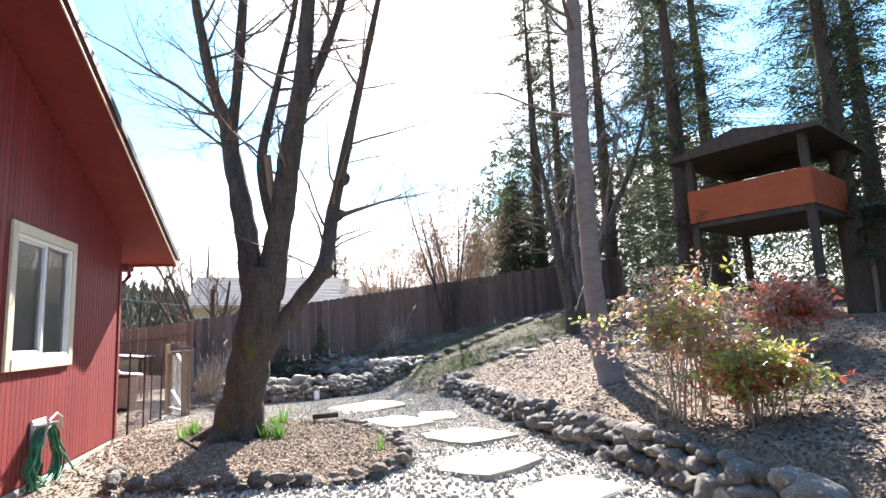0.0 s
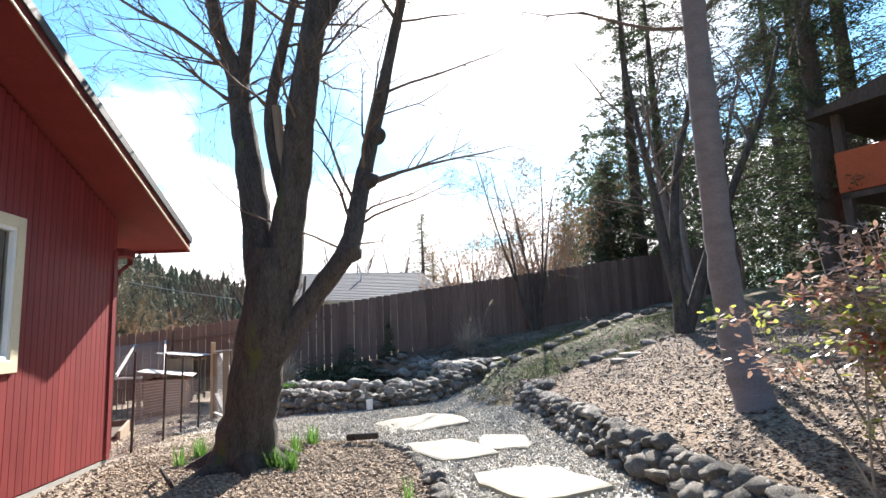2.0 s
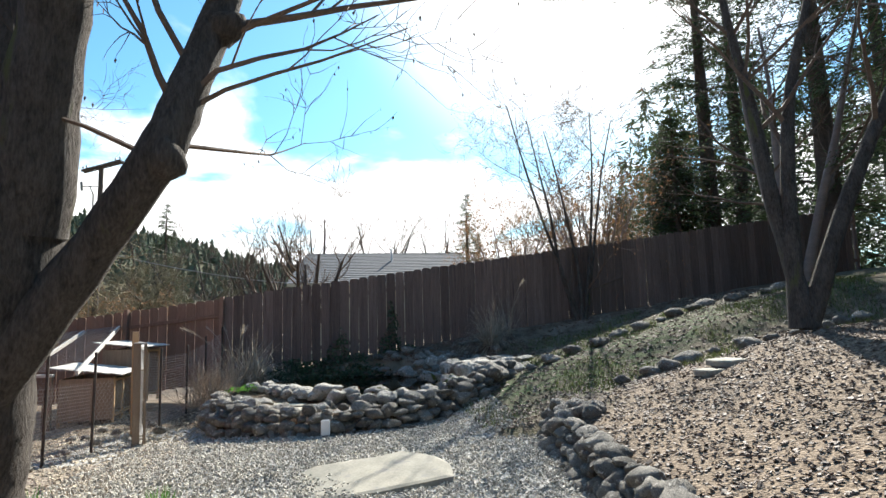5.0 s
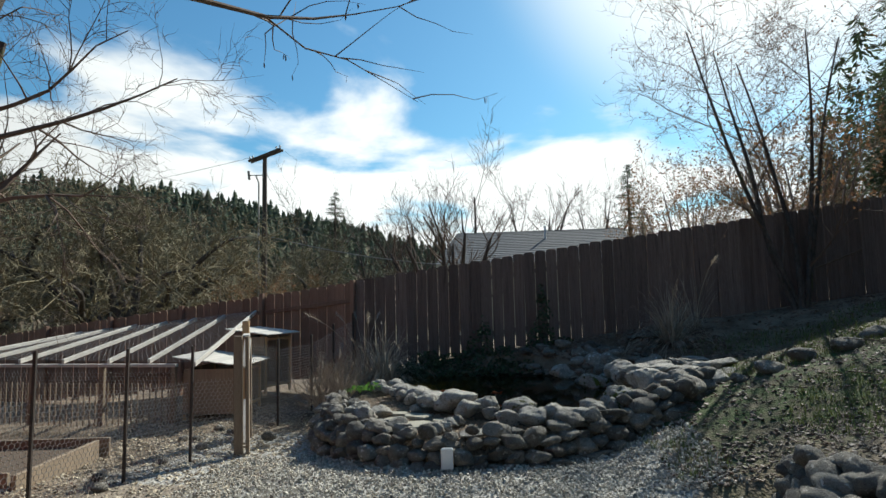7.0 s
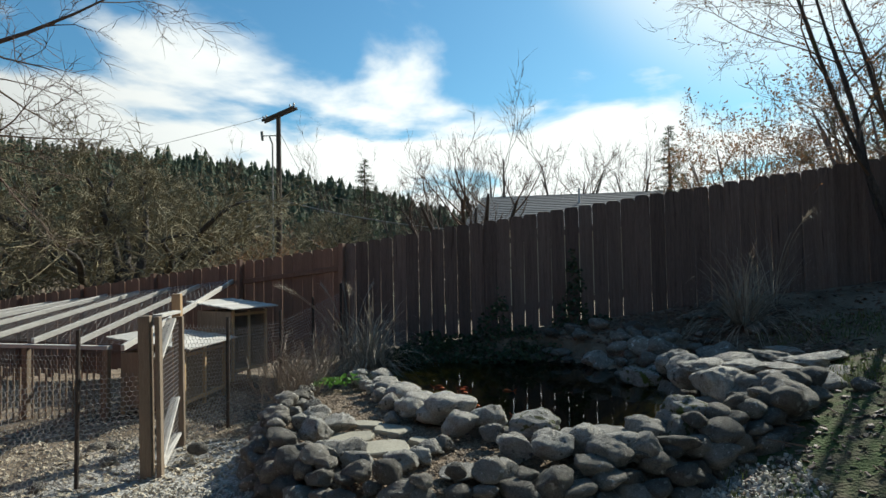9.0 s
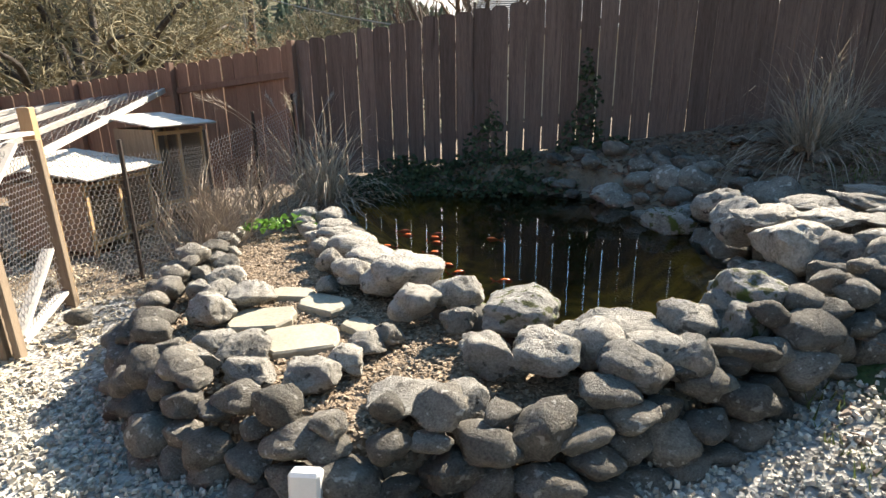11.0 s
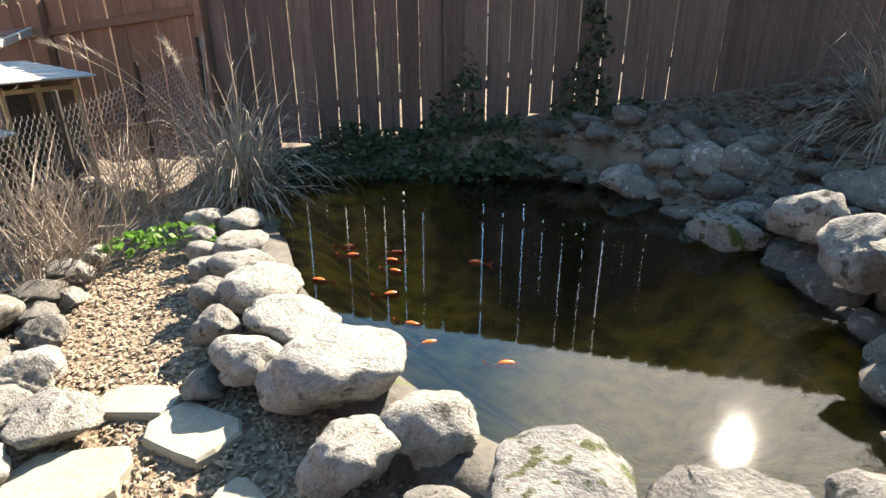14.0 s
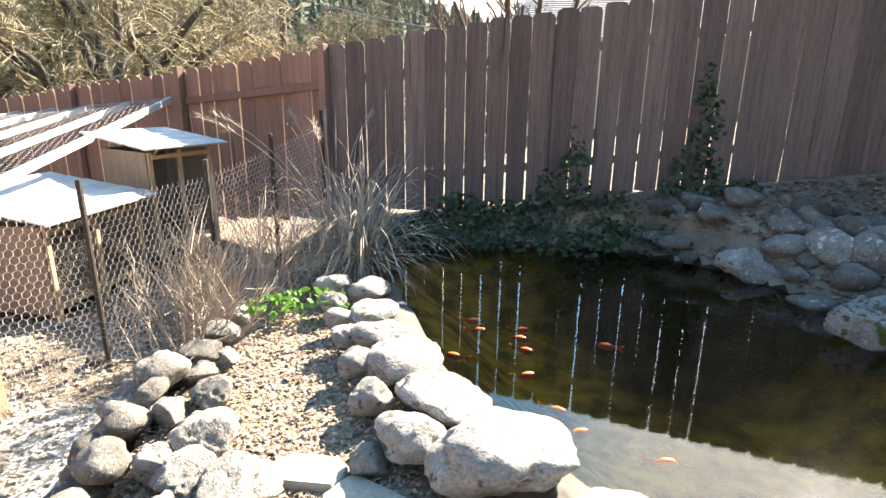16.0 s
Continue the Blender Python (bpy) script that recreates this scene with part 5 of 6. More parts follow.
        for sy in (-d / 2 + 0.03, d / 2 - 0.03, -0.02):
            for sx in (w / 2, -w / 2):
                bm = bmesh.new()
                box(bm, m @ pose(sx, sy, (z0 + z1) / 2), (0.04, 0.045, z1 - z0), 0.004)
                part("leg", bm, M_PINEWOOD, h, "pale pine upright")
        for z in (z0 + 0.16, z1 - 0.05):
            bm = bmesh.new()
            box(bm, m @ pose(w / 2 + 0.012, 0, z), (0.03, d - 0.08, 0.045), 0.003)
            part("rail", bm, M_PINEWOOD, h)
        q = [m @ Vector((w / 2, sy, z)) for sy, z in ((-d / 2, z0 + 0.16), (d / 2, z0 + 0.16), (d / 2, z1 - 0.05), (-d / 2, z1 - 0.05))]
        part("netting", hex_wire(q, 0.03, 0.0013), None, h)
        for k in range(planks):
            t = (k + 0.5) / planks - 0.5
            bm = bmesh.new()
            zz = z1 + 0.05 + rise * (0.5 - t)
            box(bm, m @ pose(t * (w + 0.3), 0, zz, 0, math.degrees(math.atan2(rise, w + 0.3)) + 3, 0), ((w + 0.3) / planks * 1.06, d + 0.22, 0.018), 0.003)
            part("roof_plank", bm, M_BATTEN, h, "bleached roof board")
    hutch("wooden rabbit hutch with wire front and pale boarded roof", -1.5, 16.95, 0.85, 1.15, -0.28, 0.55, 0.16, 4, 6)
    hutch("small wooden nest box on legs with a slatted pale roof", -1.35, 18.2, 0.75, 0.75, -0.1, 0.98, 0.1, -18, 6)
    # raised bed and things lying in the run
    bed = thing("raised_bed", "low weathered timber raised bed", "raised bed", at=(-2.3, 13.4, -0.3))
    for x, y, w, d in ((-2.35, 14.05, 1.6, 0.05), (-2.35, 12.6, 1.6, 0.05), (-1.53, 13.33, 0.05, 1.42), (-3.17, 13.33, 0.05, 1.42)):
        bm = bmesh.new()
        box(bm, pose(x, y, -0.14, 0, 0, 8), (w, d, 0.24), 0.006)
        part("board", bm, M_WOOD, bed)
    bm = bmesh.new()
    box(bm, pose(-2.35, 13.33, -0.2, 0, 0, 8), (1.56, 1.4, 0.16))
    part("soil", bm, M_SOIL, bed)
    rnd = random.Random(41)
    for k in range(9):
        x, y = rnd.uniform(-1.3, -0.2), rnd.uniform(12.2, 16.0)
        ob = new("loose_stone", rnd.choice(SMALL))
        ob.matrix_world = pose(x, y, gz(x, y) + 0.03, 0, 0, rnd.uniform(0, 360)) @ Matrix.Diagonal((0.16, 0.13, 0.13, 1))
        tagged(ob, "loose grey stone lying in the hen run", "stone", "stones in the hen run")
    ob = new("loose_stone", SMALL[2])
    ob.matrix_world = pose(0.25, 14.75, -0.14) @ Matrix.Diagonal((0.2, 0.17, 0.18, 1))
    tagged(ob, "pale rounded stone holding the gate", "stone")


M_SOIL = mat("dark_soil", (0.07, 0.05, 0.035), (0.15, 0.11, 0.08), 5, 60, 0.95, 0.8, 0.02)
coop()

# ---- plants and garden things ----
M_STRAW = mat("dry_straw", (0.27, 0.225, 0.17), (0.52, 0.45, 0.36), 4, 40, 0.8, 0.2, 0.003, island=True, vary=0.35, through_light=0.25)
M_DEADSTEM = mat("dead_stem", (0.2, 0.16, 0.125), (0.38, 0.32, 0.255), 4, 40, 0.9, 0.2, 0.003, island=True, vary=0.3)
M_IVY = mat("ivy_leaf", (0.025, 0.045, 0.024), (0.06, 0.095, 0.045), 9, 60, 0.5, 0.2, 0.003, island=True, vary=0.4, through_light=0.15)
M_GREEN = mat("fresh_green", (0.07, 0.17, 0.03), (0.15, 0.3, 0.06), 9, 60, 0.6, 0.2, 0.003, island=True, vary=0.3, through_light=0.4)
M_LIME = mat("lime_leaf", (0.26, 0.3, 0.06), (0.46, 0.46, 0.11), 9, 60, 0.4, 0.2, 0.003, island=True, vary=0.3, through_light=0.45)
M_REDLEAF = mat("red_leaf", (0.4, 0.045, 0.025), (0.62, 0.16, 0.08), 9, 60, 0.35, 0.2, 0.003, island=True, vary=0.35, through_light=0.45)
M_PINKLEAF = mat("bronze_leaf", (0.26, 0.15, 0.11), (0.48, 0.33, 0.25), 9, 60, 0.3, 0.2, 0.003, island=True, vary=0.3, through_light=0.35)


def blade(g, p, d, length, width, droop, rnd, n=5):
    """One arching grass blade."""
    side = d.cross(Vector((0, 0, 1)))
    side = side.normalized() * width if side.length > 0.01 else Vector((width, 0, 0))
    prev = None
    for i in range(n + 1):
        t = i / n
        w = side * (1 - t) ** 0.7
        cur = (p - w, p + w)
        if prev:
            g.poly(prev[0], prev[1], cur[1], cur[0])
        prev = cur
        d = (d + Vector((rnd.gauss(0, 0.05), rnd.gauss(0, 0.05), -droop * t))).normalized()
        p = p + d * length / n


def tuft(name, label, at, n, length, width, lean, droop, material, seed, spread=0.12, plumes=0, category="grass"):
    rnd = random.Random(seed)
    t = thing(name, label, category, at=at)
    g = Geo()
    o = Vector(at)
    for k in range(n):
        th, a = rnd.uniform(0, math.tau), radians(abs(rnd.gauss(0, lean)))
        d = Vector((math.sin(a) * math.cos(th), math.sin(a) * math.sin(th), math.cos(a)))
        q = o + Vector((math.cos(th), math.sin(th), 0)) * rnd.uniform(0, spread)
        q.z = max(gz(q.x, q.y), at[2] - 0.05) - 0.01
        blade(g, q, d, length * rnd.uniform(0.5, 1.2), width * rnd.uniform(0.6, 1.3), droop * rnd.uniform(0.6, 1.4), rnd)
    part("foliage", g.mesh("foliage", material), None, t)
    for k in range(plumes):
        g = Geo()
        th = rnd.uniform(0, math.tau)
        d = Vector((0.35 * math.cos(th), 0.35 * math.sin(th), 1)).normalized()
        p = o.copy()
        pts = [p]
        for i in range(8):
            d = (d + Vector((0.07 * math.cos(th), 0.07 * math.sin(th), -0.02 * i))).normalized()
            p = p + d * length * 0.17
            pts.append(p)
        g.tube(pts, [0.004] * 7 + [0.003, 0.002], 3)
        for i in range(60):
            s = rnd.uniform(6.4, 8)
            q = pts[min(int(s), 7)].lerp(pts[min(int(s) + 1, 8)], s % 1)
            blade(g, q, turned(d, rnd, 30), 0.13, 0.0022, 0.5, rnd, 3)
        part("plume", g.mesh("plume", M_STRAW), None, t, "feathery seed head")
    return t


def shrub(name, label, at, n, height, material, seed, lean=28, category="shrub"):
    rnd = random.Random(seed)
    t = thing(name, label, category, at=at)
    g = Geo()
    o = Vector(at)
    for k in range(n):
        th, a = rnd.uniform(0, math.tau), radians(abs(rnd.gauss(0, lean)))
        d = Vector((math.sin(a) * math.cos(th), math.sin(a) * math.sin(th), math.cos(a)))
        q = o + Vector((rnd.gauss(0, 0.14), rnd.gauss(0, 0.14), 0))
        sprout(g, q, d, height * rnd.uniform(0.6, 1.1), 0.0065, 1, rnd, 28, 0.03, 4, 0.12, 3, None, 0.0045)
    part("twig_crown", g.mesh("twig_crown", material), None, t)
    return t


tuft("ornamental_grass", "large dead clump of arching straw-coloured grass by the pond", (1.2, 17.45, 0.25), 520, 1.1, 0.0065, 66, 1.0, M_STRAW, 51, 0.22, 0)
tuft("ornamental_grass", "tall dry pampas-like grass with feathery heads", (0.8, 17.75, 0.2), 50, 1.2, 0.006, 36, 0.8, M_STRAW, 52, 0.2, 6)
tuft("ornamental_grass", "drooping clump of dead grass above the rocks", (6.3, 17.7, 0.85), 480, 1.1, 0.0065, 66, 0.85, M_STRAW, 53, 0.2, 0)
tuft("ornamental_grass", "dry upright grass against the fence", (6.9, 18.3, 1.0), 50, 1.25, 0.0045, 30, 0.6, M_STRAW, 54, 0.16, 3)
shrub("dead_shrub", "brittle brown perennial stems beside the chicken wire", (0.55, 16.2, 0.0), 75, 0.62, M_DEADSTEM, 55, 44)
shrub("dead_shrub", "brittle brown perennial stems by the terrace", (0.75, 15.75, 0.05), 55, 0.55, M_DEADSTEM, 56, 44)
shrub("dead_shrub", "dry twiggy stems beside the grass clump", (0.75, 16.85, 0.15), 55, 0.6, M_DEADSTEM, 57, 44)


def leafy(name, label, category, spots, n, size, material, seed, flat=0.5):
    """Low growth of many small leaves over soft mounds: spots are x, y, z, radius, height."""
    rnd = random.Random(seed)
    x, y, z = spots[0][:3]
    t = thing(name, label, category, at=(x, y, z))
    g = Geo()
    for sx, sy, sz, r, h in spots:
        for k in range(n):
            th, q = rnd.uniform(0, math.tau), r * math.sqrt(rnd.random())
            p = Vector((sx + q * math.cos(th), sy + q * math.sin(th) * flat, sz + h * (1 - (q / r) ** 2) * rnd.uniform(0.2, 1.0)))
            u = turned(Vector((0, -0.5, 0.85)).normalized(), rnd, 60)
            w = u.cross(Vector((rnd.gauss(0, 1), rnd.gauss(0, 1), 0.2))).normalized() * size * rnd.uniform(0.6, 1.2)
            v = w.cross(u).normalized() * size * rnd.uniform(0.7, 1.3)
            g.poly(p - v, p + w * 0.7 - v * 0.1, p + w * 0.4 + v * 0.6, p + v * 1.1, p - w * 0.4 + v * 0.6, p - w * 0.7 - v * 0.1)
    part("foliage", g.mesh("foliage", material), None, t)
    return t


leafy("ivy", "dark green ivy massed along the foot of the fence", "ivy", [(1.9, 18.35, 0.3, 0.5, 0.35), (2.4, 18.4, 0.3, 0.5, 0.3), (2.9, 18.5, 0.35, 0.45, 0.65), (3.4, 18.5, 0.35, 0.45, 0.35), (4.1, 18.6, 0.4, 0.4, 0.85), (4.5, 18.6, 0.45, 0.45, 0.4), (2.0, 18.1, 0.2, 0.6, 0.2), (2.9, 18.15, 0.2, 0.7, 0.2), (3.6, 18.25, 0.25, 0.7, 0.22), (1.5, 17.9, 0.2, 0.5, 0.25), (4.9, 18.55, 0.5, 0.6, 0.25), (5.6, 18.6, 0.6, 0.6, 0.2)], 420, 0.036, M_IVY, 61)
leafy("ivy", "thin runner of ivy climbing the fence boards", "ivy", [(4.15, 18.66, 0.9, 0.22, 0.5), (4.2, 18.68, 1.2, 0.16, 0.5), (4.15, 18.69, 1.5, 0.1, 0.45), (3.0, 18.66, 0.9, 0.14, 0.4)], 90, 0.032, M_IVY, 62, 0.25)
leafy("waterside_plant", "bright green cress growing at the shore", "plant", [(4.75, 17.95, 0.35, 0.32, 0.16), (5.05, 18.0, 0.4, 0.28, 0.12)], 220, 0.022, M_GREEN, 63)
leafy("ground_cover", "yellow-green primrose leaves at the terrace end", "plant", [(1.3, 16.2, 0.24, 0.26, 0.1), (1.1, 16.05, 0.24, 0.2, 0.08)], 70, 0.03, M_GREEN, 64, 0.9)
for k, (x, y, n) in enumerate(((1.3, 8.7, 70), (1.15, 8.85, 50), (1.6, 10.2, 60), (1.35, 9.6, 40), (0.2, 9.9, 70), (0.05, 9.5, 30), (2.3, 7.0, 16), (0.6, 10.4, 30))):
    tuft("daffodil_clump", "clump of fresh green daffodil leaves in the bark", (x, y, gz(x, y)), n, 0.27, 0.008, 14, 0.08, M_GREEN, 70 + k, 0.1, 0, "plant")


def nandina(label, at, height, spread, seed, mixes):
    rnd = random.Random(seed)
    t = thing("nandina_bush", label, "shrub", at=at)
    o = Vector(at)
    stems = Geo()
    leaves = {m.name: (Geo(), m) for m, _ in mixes}
    for k in range(26):
        th, a = rnd.uniform(0, math.tau), radians(abs(rnd.gauss(8, 15)))
        d = Vector((math.sin(a) * math.cos(th), math.sin(a) * math.sin(th), math.cos(a)))
        p = o + Vector((rnd.gauss(0, 0.13), rnd.gauss(0, 0.13), -0.05))
        pts, n = [p], 6
        h = height * rnd.uniform(0.55, 1.0)
        for i in range(n):
            d = (d + Vector((rnd.gauss(0, 0.05), rnd.gauss(0, 0.05), 0.0))).normalized()
            p = p + d * h / n
            pts.append(p)
        stems.tube(pts, [0.009, 0.008, 0.008, 0.007, 0.006, 0.005, 0.004], 4)
        for j in range(11):
            s = rnd.uniform(3.5, 5.98)
            q = pts[int(s)].lerp(pts[int(s) + 1], s % 1)
            w = turned(Vector((0, 0, 1)), rnd, 75)
            ln = spread * rnd.uniform(0.5, 1.1)
            end = q + w * ln + Vector((0, 0, -0.06))
            stems.tube([q, q.lerp(end, 0.5) + Vector((0, 0, 0.03)), end], [0.003, 0.002, 0.001], 3)
            pick = rnd.random()
            for m, share in mixes:
                pick -= share
                if pick <= 0:
                    break
            g = leaves[m.name][0]
            for i in range(15):
                c = q.lerp(end, rnd.uniform(0.3, 1.05)) + Vector((rnd.gauss(0, 0.04), rnd.gauss(0, 0.04), rnd.gauss(0, 0.03)))
                u = (w + Vector((rnd.gauss(0, 0.7), rnd.gauss(0, 0.7), rnd.gauss(-0.2, 0.45)))).normalized() * rnd.uniform(0.045, 0.08)
                v = u.cross(Vector((rnd.gauss(0, 0.5), rnd.gauss(0, 0.5), 1))).normalized() * 0.014
                g.poly(c, c + u * 0.35 + v, c + u * 0.75 + v * 0.7, c + u, c + u * 0.75 - v * 0.7, c + u * 0.35 - v)
    part("twig_crown", stems.mesh("twig_crown", M_DEADSTEM), None, t)
    for nm, (g, m) in leaves.items():
        if g.f:
            part("foliage", g.mesh("foliage", m), None, t, nm.replace("_", " "))


nandina("leafy shrub with bronze, yellow-green and red leaves above the wall", (4.72, 4.35, gz(4.72, 4.35)), 1.8, 0.36, 81, ((M_PINKLEAF, 0.56), (M_LIME, 0.38), (M_REDLEAF, 0.06)))
nandina("small shrub with scarlet and pinkish leaves on the bank", (6.9, 4.6, gz(6.9, 4.6)), 1.05, 0.4, 82, ((M_REDLEAF, 0.42), (M_PINKLEAF, 0.55), (M_LIME, 0.03)))
nandina("low yellow-leaved young shrub beside the wall", (4.8, 3.6, gz(4.8, 3.6)), 0.8, 0.32, 83, ((M_LIME, 0.7), (M_REDLEAF, 0.3)))


def hose():
    m1 = mat("green_hose", (0.02, 0.14, 0.07), (0.04, 0.2, 0.1), 9, 60, 0.45, 0.1, 0.002)
    m2 = mat("grey_plastic", (0.35, 0.34, 0.32), (0.45, 0.44, 0.42), 9, 60, 0.5, 0.1, 0.002)
    h = thing("hose_hanger", "coiled green garden hose on a grey wall hanger", "garden hose", at=tuple(hp(2.6, 0.1, 0.3)))
    rnd = random.Random(9)
    for k in range(15):
        g = Geo()
        pts, n = [], 28
        off, sx, sz = 0.06 + 0.02 * (k % 4) + rnd.uniform(0, 0.02), 0.33 + rnd.uniform(-0.07, 0.06), 0.34 + rnd.uniform(-0.07, 0.08)
        for i in range(n + 1):
            a = i * math.tau / n
            pts.append(hp(2.6 + sx * math.sin(a) * (1.1 if math.cos(a) < 0 else 0.8), off + 0.02 * math.sin(2 * a + k), 0.56 - sz + sz * math.cos(a) + 0.02 * rnd.random()))
        g.tube(pts, [0.011] * len(pts), 6)
        part("coil", g.mesh("coil", m1, True), None, h)
    g = Geo()
    tail = [hp(2.35, 0.12, 0.3), hp(2.2, 0.16, 0.15), hp(2.1, 0.2, 0.0), hp(2.08, 0.25, -0.05), hp(2.3, 0.35, -0.05)]
    g.tube(tail, [0.011] * 5, 6)
    part("hose_end", g.mesh("hose_end", m1, True), None, h)
    bm = bmesh.new()
    hbox(bm, 2.43, 2.77, 0.004, 0.03, 0.3, 0.64, 0.01)
    part("back_plate", bm, m2, h)
    for k in range(6):
        bm = bmesh.new()
        hbox(bm, 2.45 + k * 0.055, 2.48 + k * 0.055, 0.03, 0.16, 0.57, 0.59, 0.004)
        part("rib", bm, m2, h)
    bm = bmesh.new()
    tube(bm, [hp(2.4, 0.17, 0.5), hp(2.44, 0.18, 0.63), hp(2.6, 0.19, 0.69), hp(2.76, 0.18, 0.63), hp(2.8, 0.17, 0.5)], 0.014, 8)
    part("hoop", bm, m2, h)


hose()


def sticks():
    rnd = random.Random(91)
    for k in range(26):
        x, y = (rnd.uniform(5.0, 8.5), rnd.uniform(12.6, 15.0)) if k < 18 else (rnd.uniform(4.8, 8), rnd.uniform(4.5, 10))
        g = Geo()
        a = rnd.uniform(0, math.tau)
        sprout(g, Vector((x, y, gz(x, y) + 0.03)), Vector((math.cos(a), math.sin(a), 0.03)), rnd.uniform(0.3, 0.8), 0.008, 1, rnd, 30, 0.0, 2, 0.06, 4)
        tagged(new("fallen_twig", g.mesh("fallen_twig", M_TWIG)), "bare fallen twig lying on the bank", "twig", "fallen twigs")
    for pts, r, lab in (([(0.0, 8.9, 0.06), (0.02, 8.5, 0.12), (0.2, 8.1, 0.03)], 0.02, "curved fallen branch on the bark bed"), ([(2.05, 9.9, 0.03), (2.45, 9.75, 0.05)], 0.045, "short cut log at the bed's edge"), ([(7.0, 5.6, gz(7, 5.6) + 0.05), (7.8, 5.5, gz(7.8, 5.5) + 0.05)], 0.03, "thin fallen branch on the bank")):
        bm = bmesh.new()
        tube(bm, pts, r, 7)
        tagged(new("fallen_branch", mesh_of("fallen_branch", bm, M_BARK, True)), lab, "branch")


sticks()
for x, y, w, d in ((7.7, 11.6, 0.5, 0.35), (7.3, 11.4, 0.35, 0.25)):
    tagged(flag(x, y, gz(x, y) + 0.05, w, d, 20, 0.07, random.Random(4)), "flat pale stone lying on the bank", "stepping stone")

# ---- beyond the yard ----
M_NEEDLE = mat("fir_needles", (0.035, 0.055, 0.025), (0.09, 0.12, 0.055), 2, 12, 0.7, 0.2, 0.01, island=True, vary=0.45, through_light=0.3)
# far firs paler than the near needles: distance haze is put into the colour
M_FARFIR = mat("hazed_distant_firs", (0.08, 0.105, 0.07), (0.13, 0.155, 0.1), 0.02, 0.3, 0.9, 0.2, 0.05, island=True, vary=0.3, through_light=0.4)
M_SCRUB = mat("winter_scrub", (0.12, 0.09, 0.065), (0.21, 0.165, 0.12), 0.3, 3, 0.95, 0.2, 0.02, island=True, vary=0.3)


def conifer(name, label, at, height, radius, seed, bare=0.15, full=1.0, tuft_size=1.0):
    """A fir: straight trunk, whorls of drooping boughs, each a spray of needle tufts."""
    rnd = random.Random(seed)
    t = thing(name, label, "conifer", "conifers by the yard", at=at)
    o = Vector(at)
    g = Geo()
    g.tube([o + Vector((0, 0, -0.3)), o + Vector((0, 0, height * 0.4)), o + Vector((0, 0, height))], [height * 0.02, height * 0.013, 0.02], 9)
    part("trunk", g.mesh("trunk", M_DARKBARK, True), None, t)
    g, b = Geo(), Geo()
    h = height * bare
    while h < height * 0.99:
        f = (h - height * bare) / (height * (1 - bare))
        r = radius * (1 - f) ** 0.75 * (0.6 + 0.4 * min(1, f * 6)) + 0.15
        for k in range(rnd.choice((5, 6, 7))):
            th = rnd.uniform(0, math.tau)
            ln = r * rnd.uniform(0.55, 1.15)
            d = Vector((math.cos(th), math.sin(th), 0.18))
            p = o + Vector((0, 0, h + rnd.uniform(-0.2, 0.2)))
            mid = p + d * ln * 0.5
            end = p + d * ln + Vector((0, 0, -0.28 * ln))
            b.tube([p, mid, end], [0.03, 0.02, 0.006], 3)
            for j in range(int((18 + ln * 24) * full)):
                s = rnd.uniform(0.15, 1.03)
                c = (p * (1 - s) ** 2 + mid * 2 * s * (1 - s) + end * s * s) + Vector((rnd.gauss(0, 0.12), rnd.gauss(0, 0.12), rnd.gauss(-0.05, 0.1)))
                u = (d + Vector((rnd.gauss(0, 0.6), rnd.gauss(0, 0.6), rnd.gauss(-0.35, 0.35)))).normalized() * rnd.uniform(0.16, 0.36) * tuft_size
                v = u.cross(Vector((rnd.gauss(0, 0.6), rnd.gauss(0, 0.6), 1))).normalized() * rnd.uniform(0.022, 0.05) * tuft_size
                g.poly(c - v * 0.4, c + u * 0.4 - v, c + u, c + u * 0.5 + v)
        h += height * 0.026 + 0.1
    part("bough_layer", b.mesh("bough_layer", M_DARKBARK), None, t)
    part("foliage", g.mesh("foliage", M_NEEDLE), None, t)
    return t


def placed(src, x, y, s, turn):
    c = copy_thing(src, pose(x, y, gz(x, y), 0, 0, turn))
    c.scale = (s, s, s)
    return c


fir_a = conifer("fir_tree", "tall dark green fir behind the bank", (19.0, 27.0, gz(19, 27)), 21, 3.6, 101, 0.06, 1.4, 0.9)
fir_b = conifer("fir_tree", "tall dark fir with a long bare lower trunk", (15.5, 13.5, gz(15.5, 13.5)), 18, 3.8, 102, 0.1, 2.4, 0.5)
fir_c = conifer("fir_tree", "young dense green fir beside the fence", (18.0, 28.5, gz(18, 28.5)), 8.0, 2.6, 103, 0.03, 1.8, 0.7)
for src, x, y, s, a in ((fir_a, 23.0, 30.0, 1.1, 40), (fir_a, 25.0, 22.0, 1.05, 100), (fir_a, 30.0, 28.0, 1.2, 170), (fir_b, 19.5, 15.5, 1.05, 60), (fir_b, 17.5, 9.5, 1.0, 130), (fir_b, 22.0, 11.0, 1.1, 200),
                       (fir_b, 22.5, 6.0, 1.05, 250), (fir_b, 26.0, 14.0, 1.15, 300), (fir_b, 18.0, 20.0, 1.05, 20), (fir_a, 28.0, 8.0, 1.0, 80), (fir_a, 33.0, 18.0, 1.1, 120), (fir_b, 19.0, 3.5, 1.0, 180), (fir_a, 26.0, 1.0, 1.0, 10),
                       (fir_c, 19.5, 31.0, 1.15, 50), (fir_c, 17.0, 26.5, 1.0, 110), (fir_c, 19.5, 36.0, 0.85, 160), (fir_c, 21.0, 18.0, 0.9, 210), (fir_c, 24.0, 9.0, 0.8, 90), (fir_c, 27.0, 5.0, 0.9, 90)):
    placed(src, x, y, s, a)
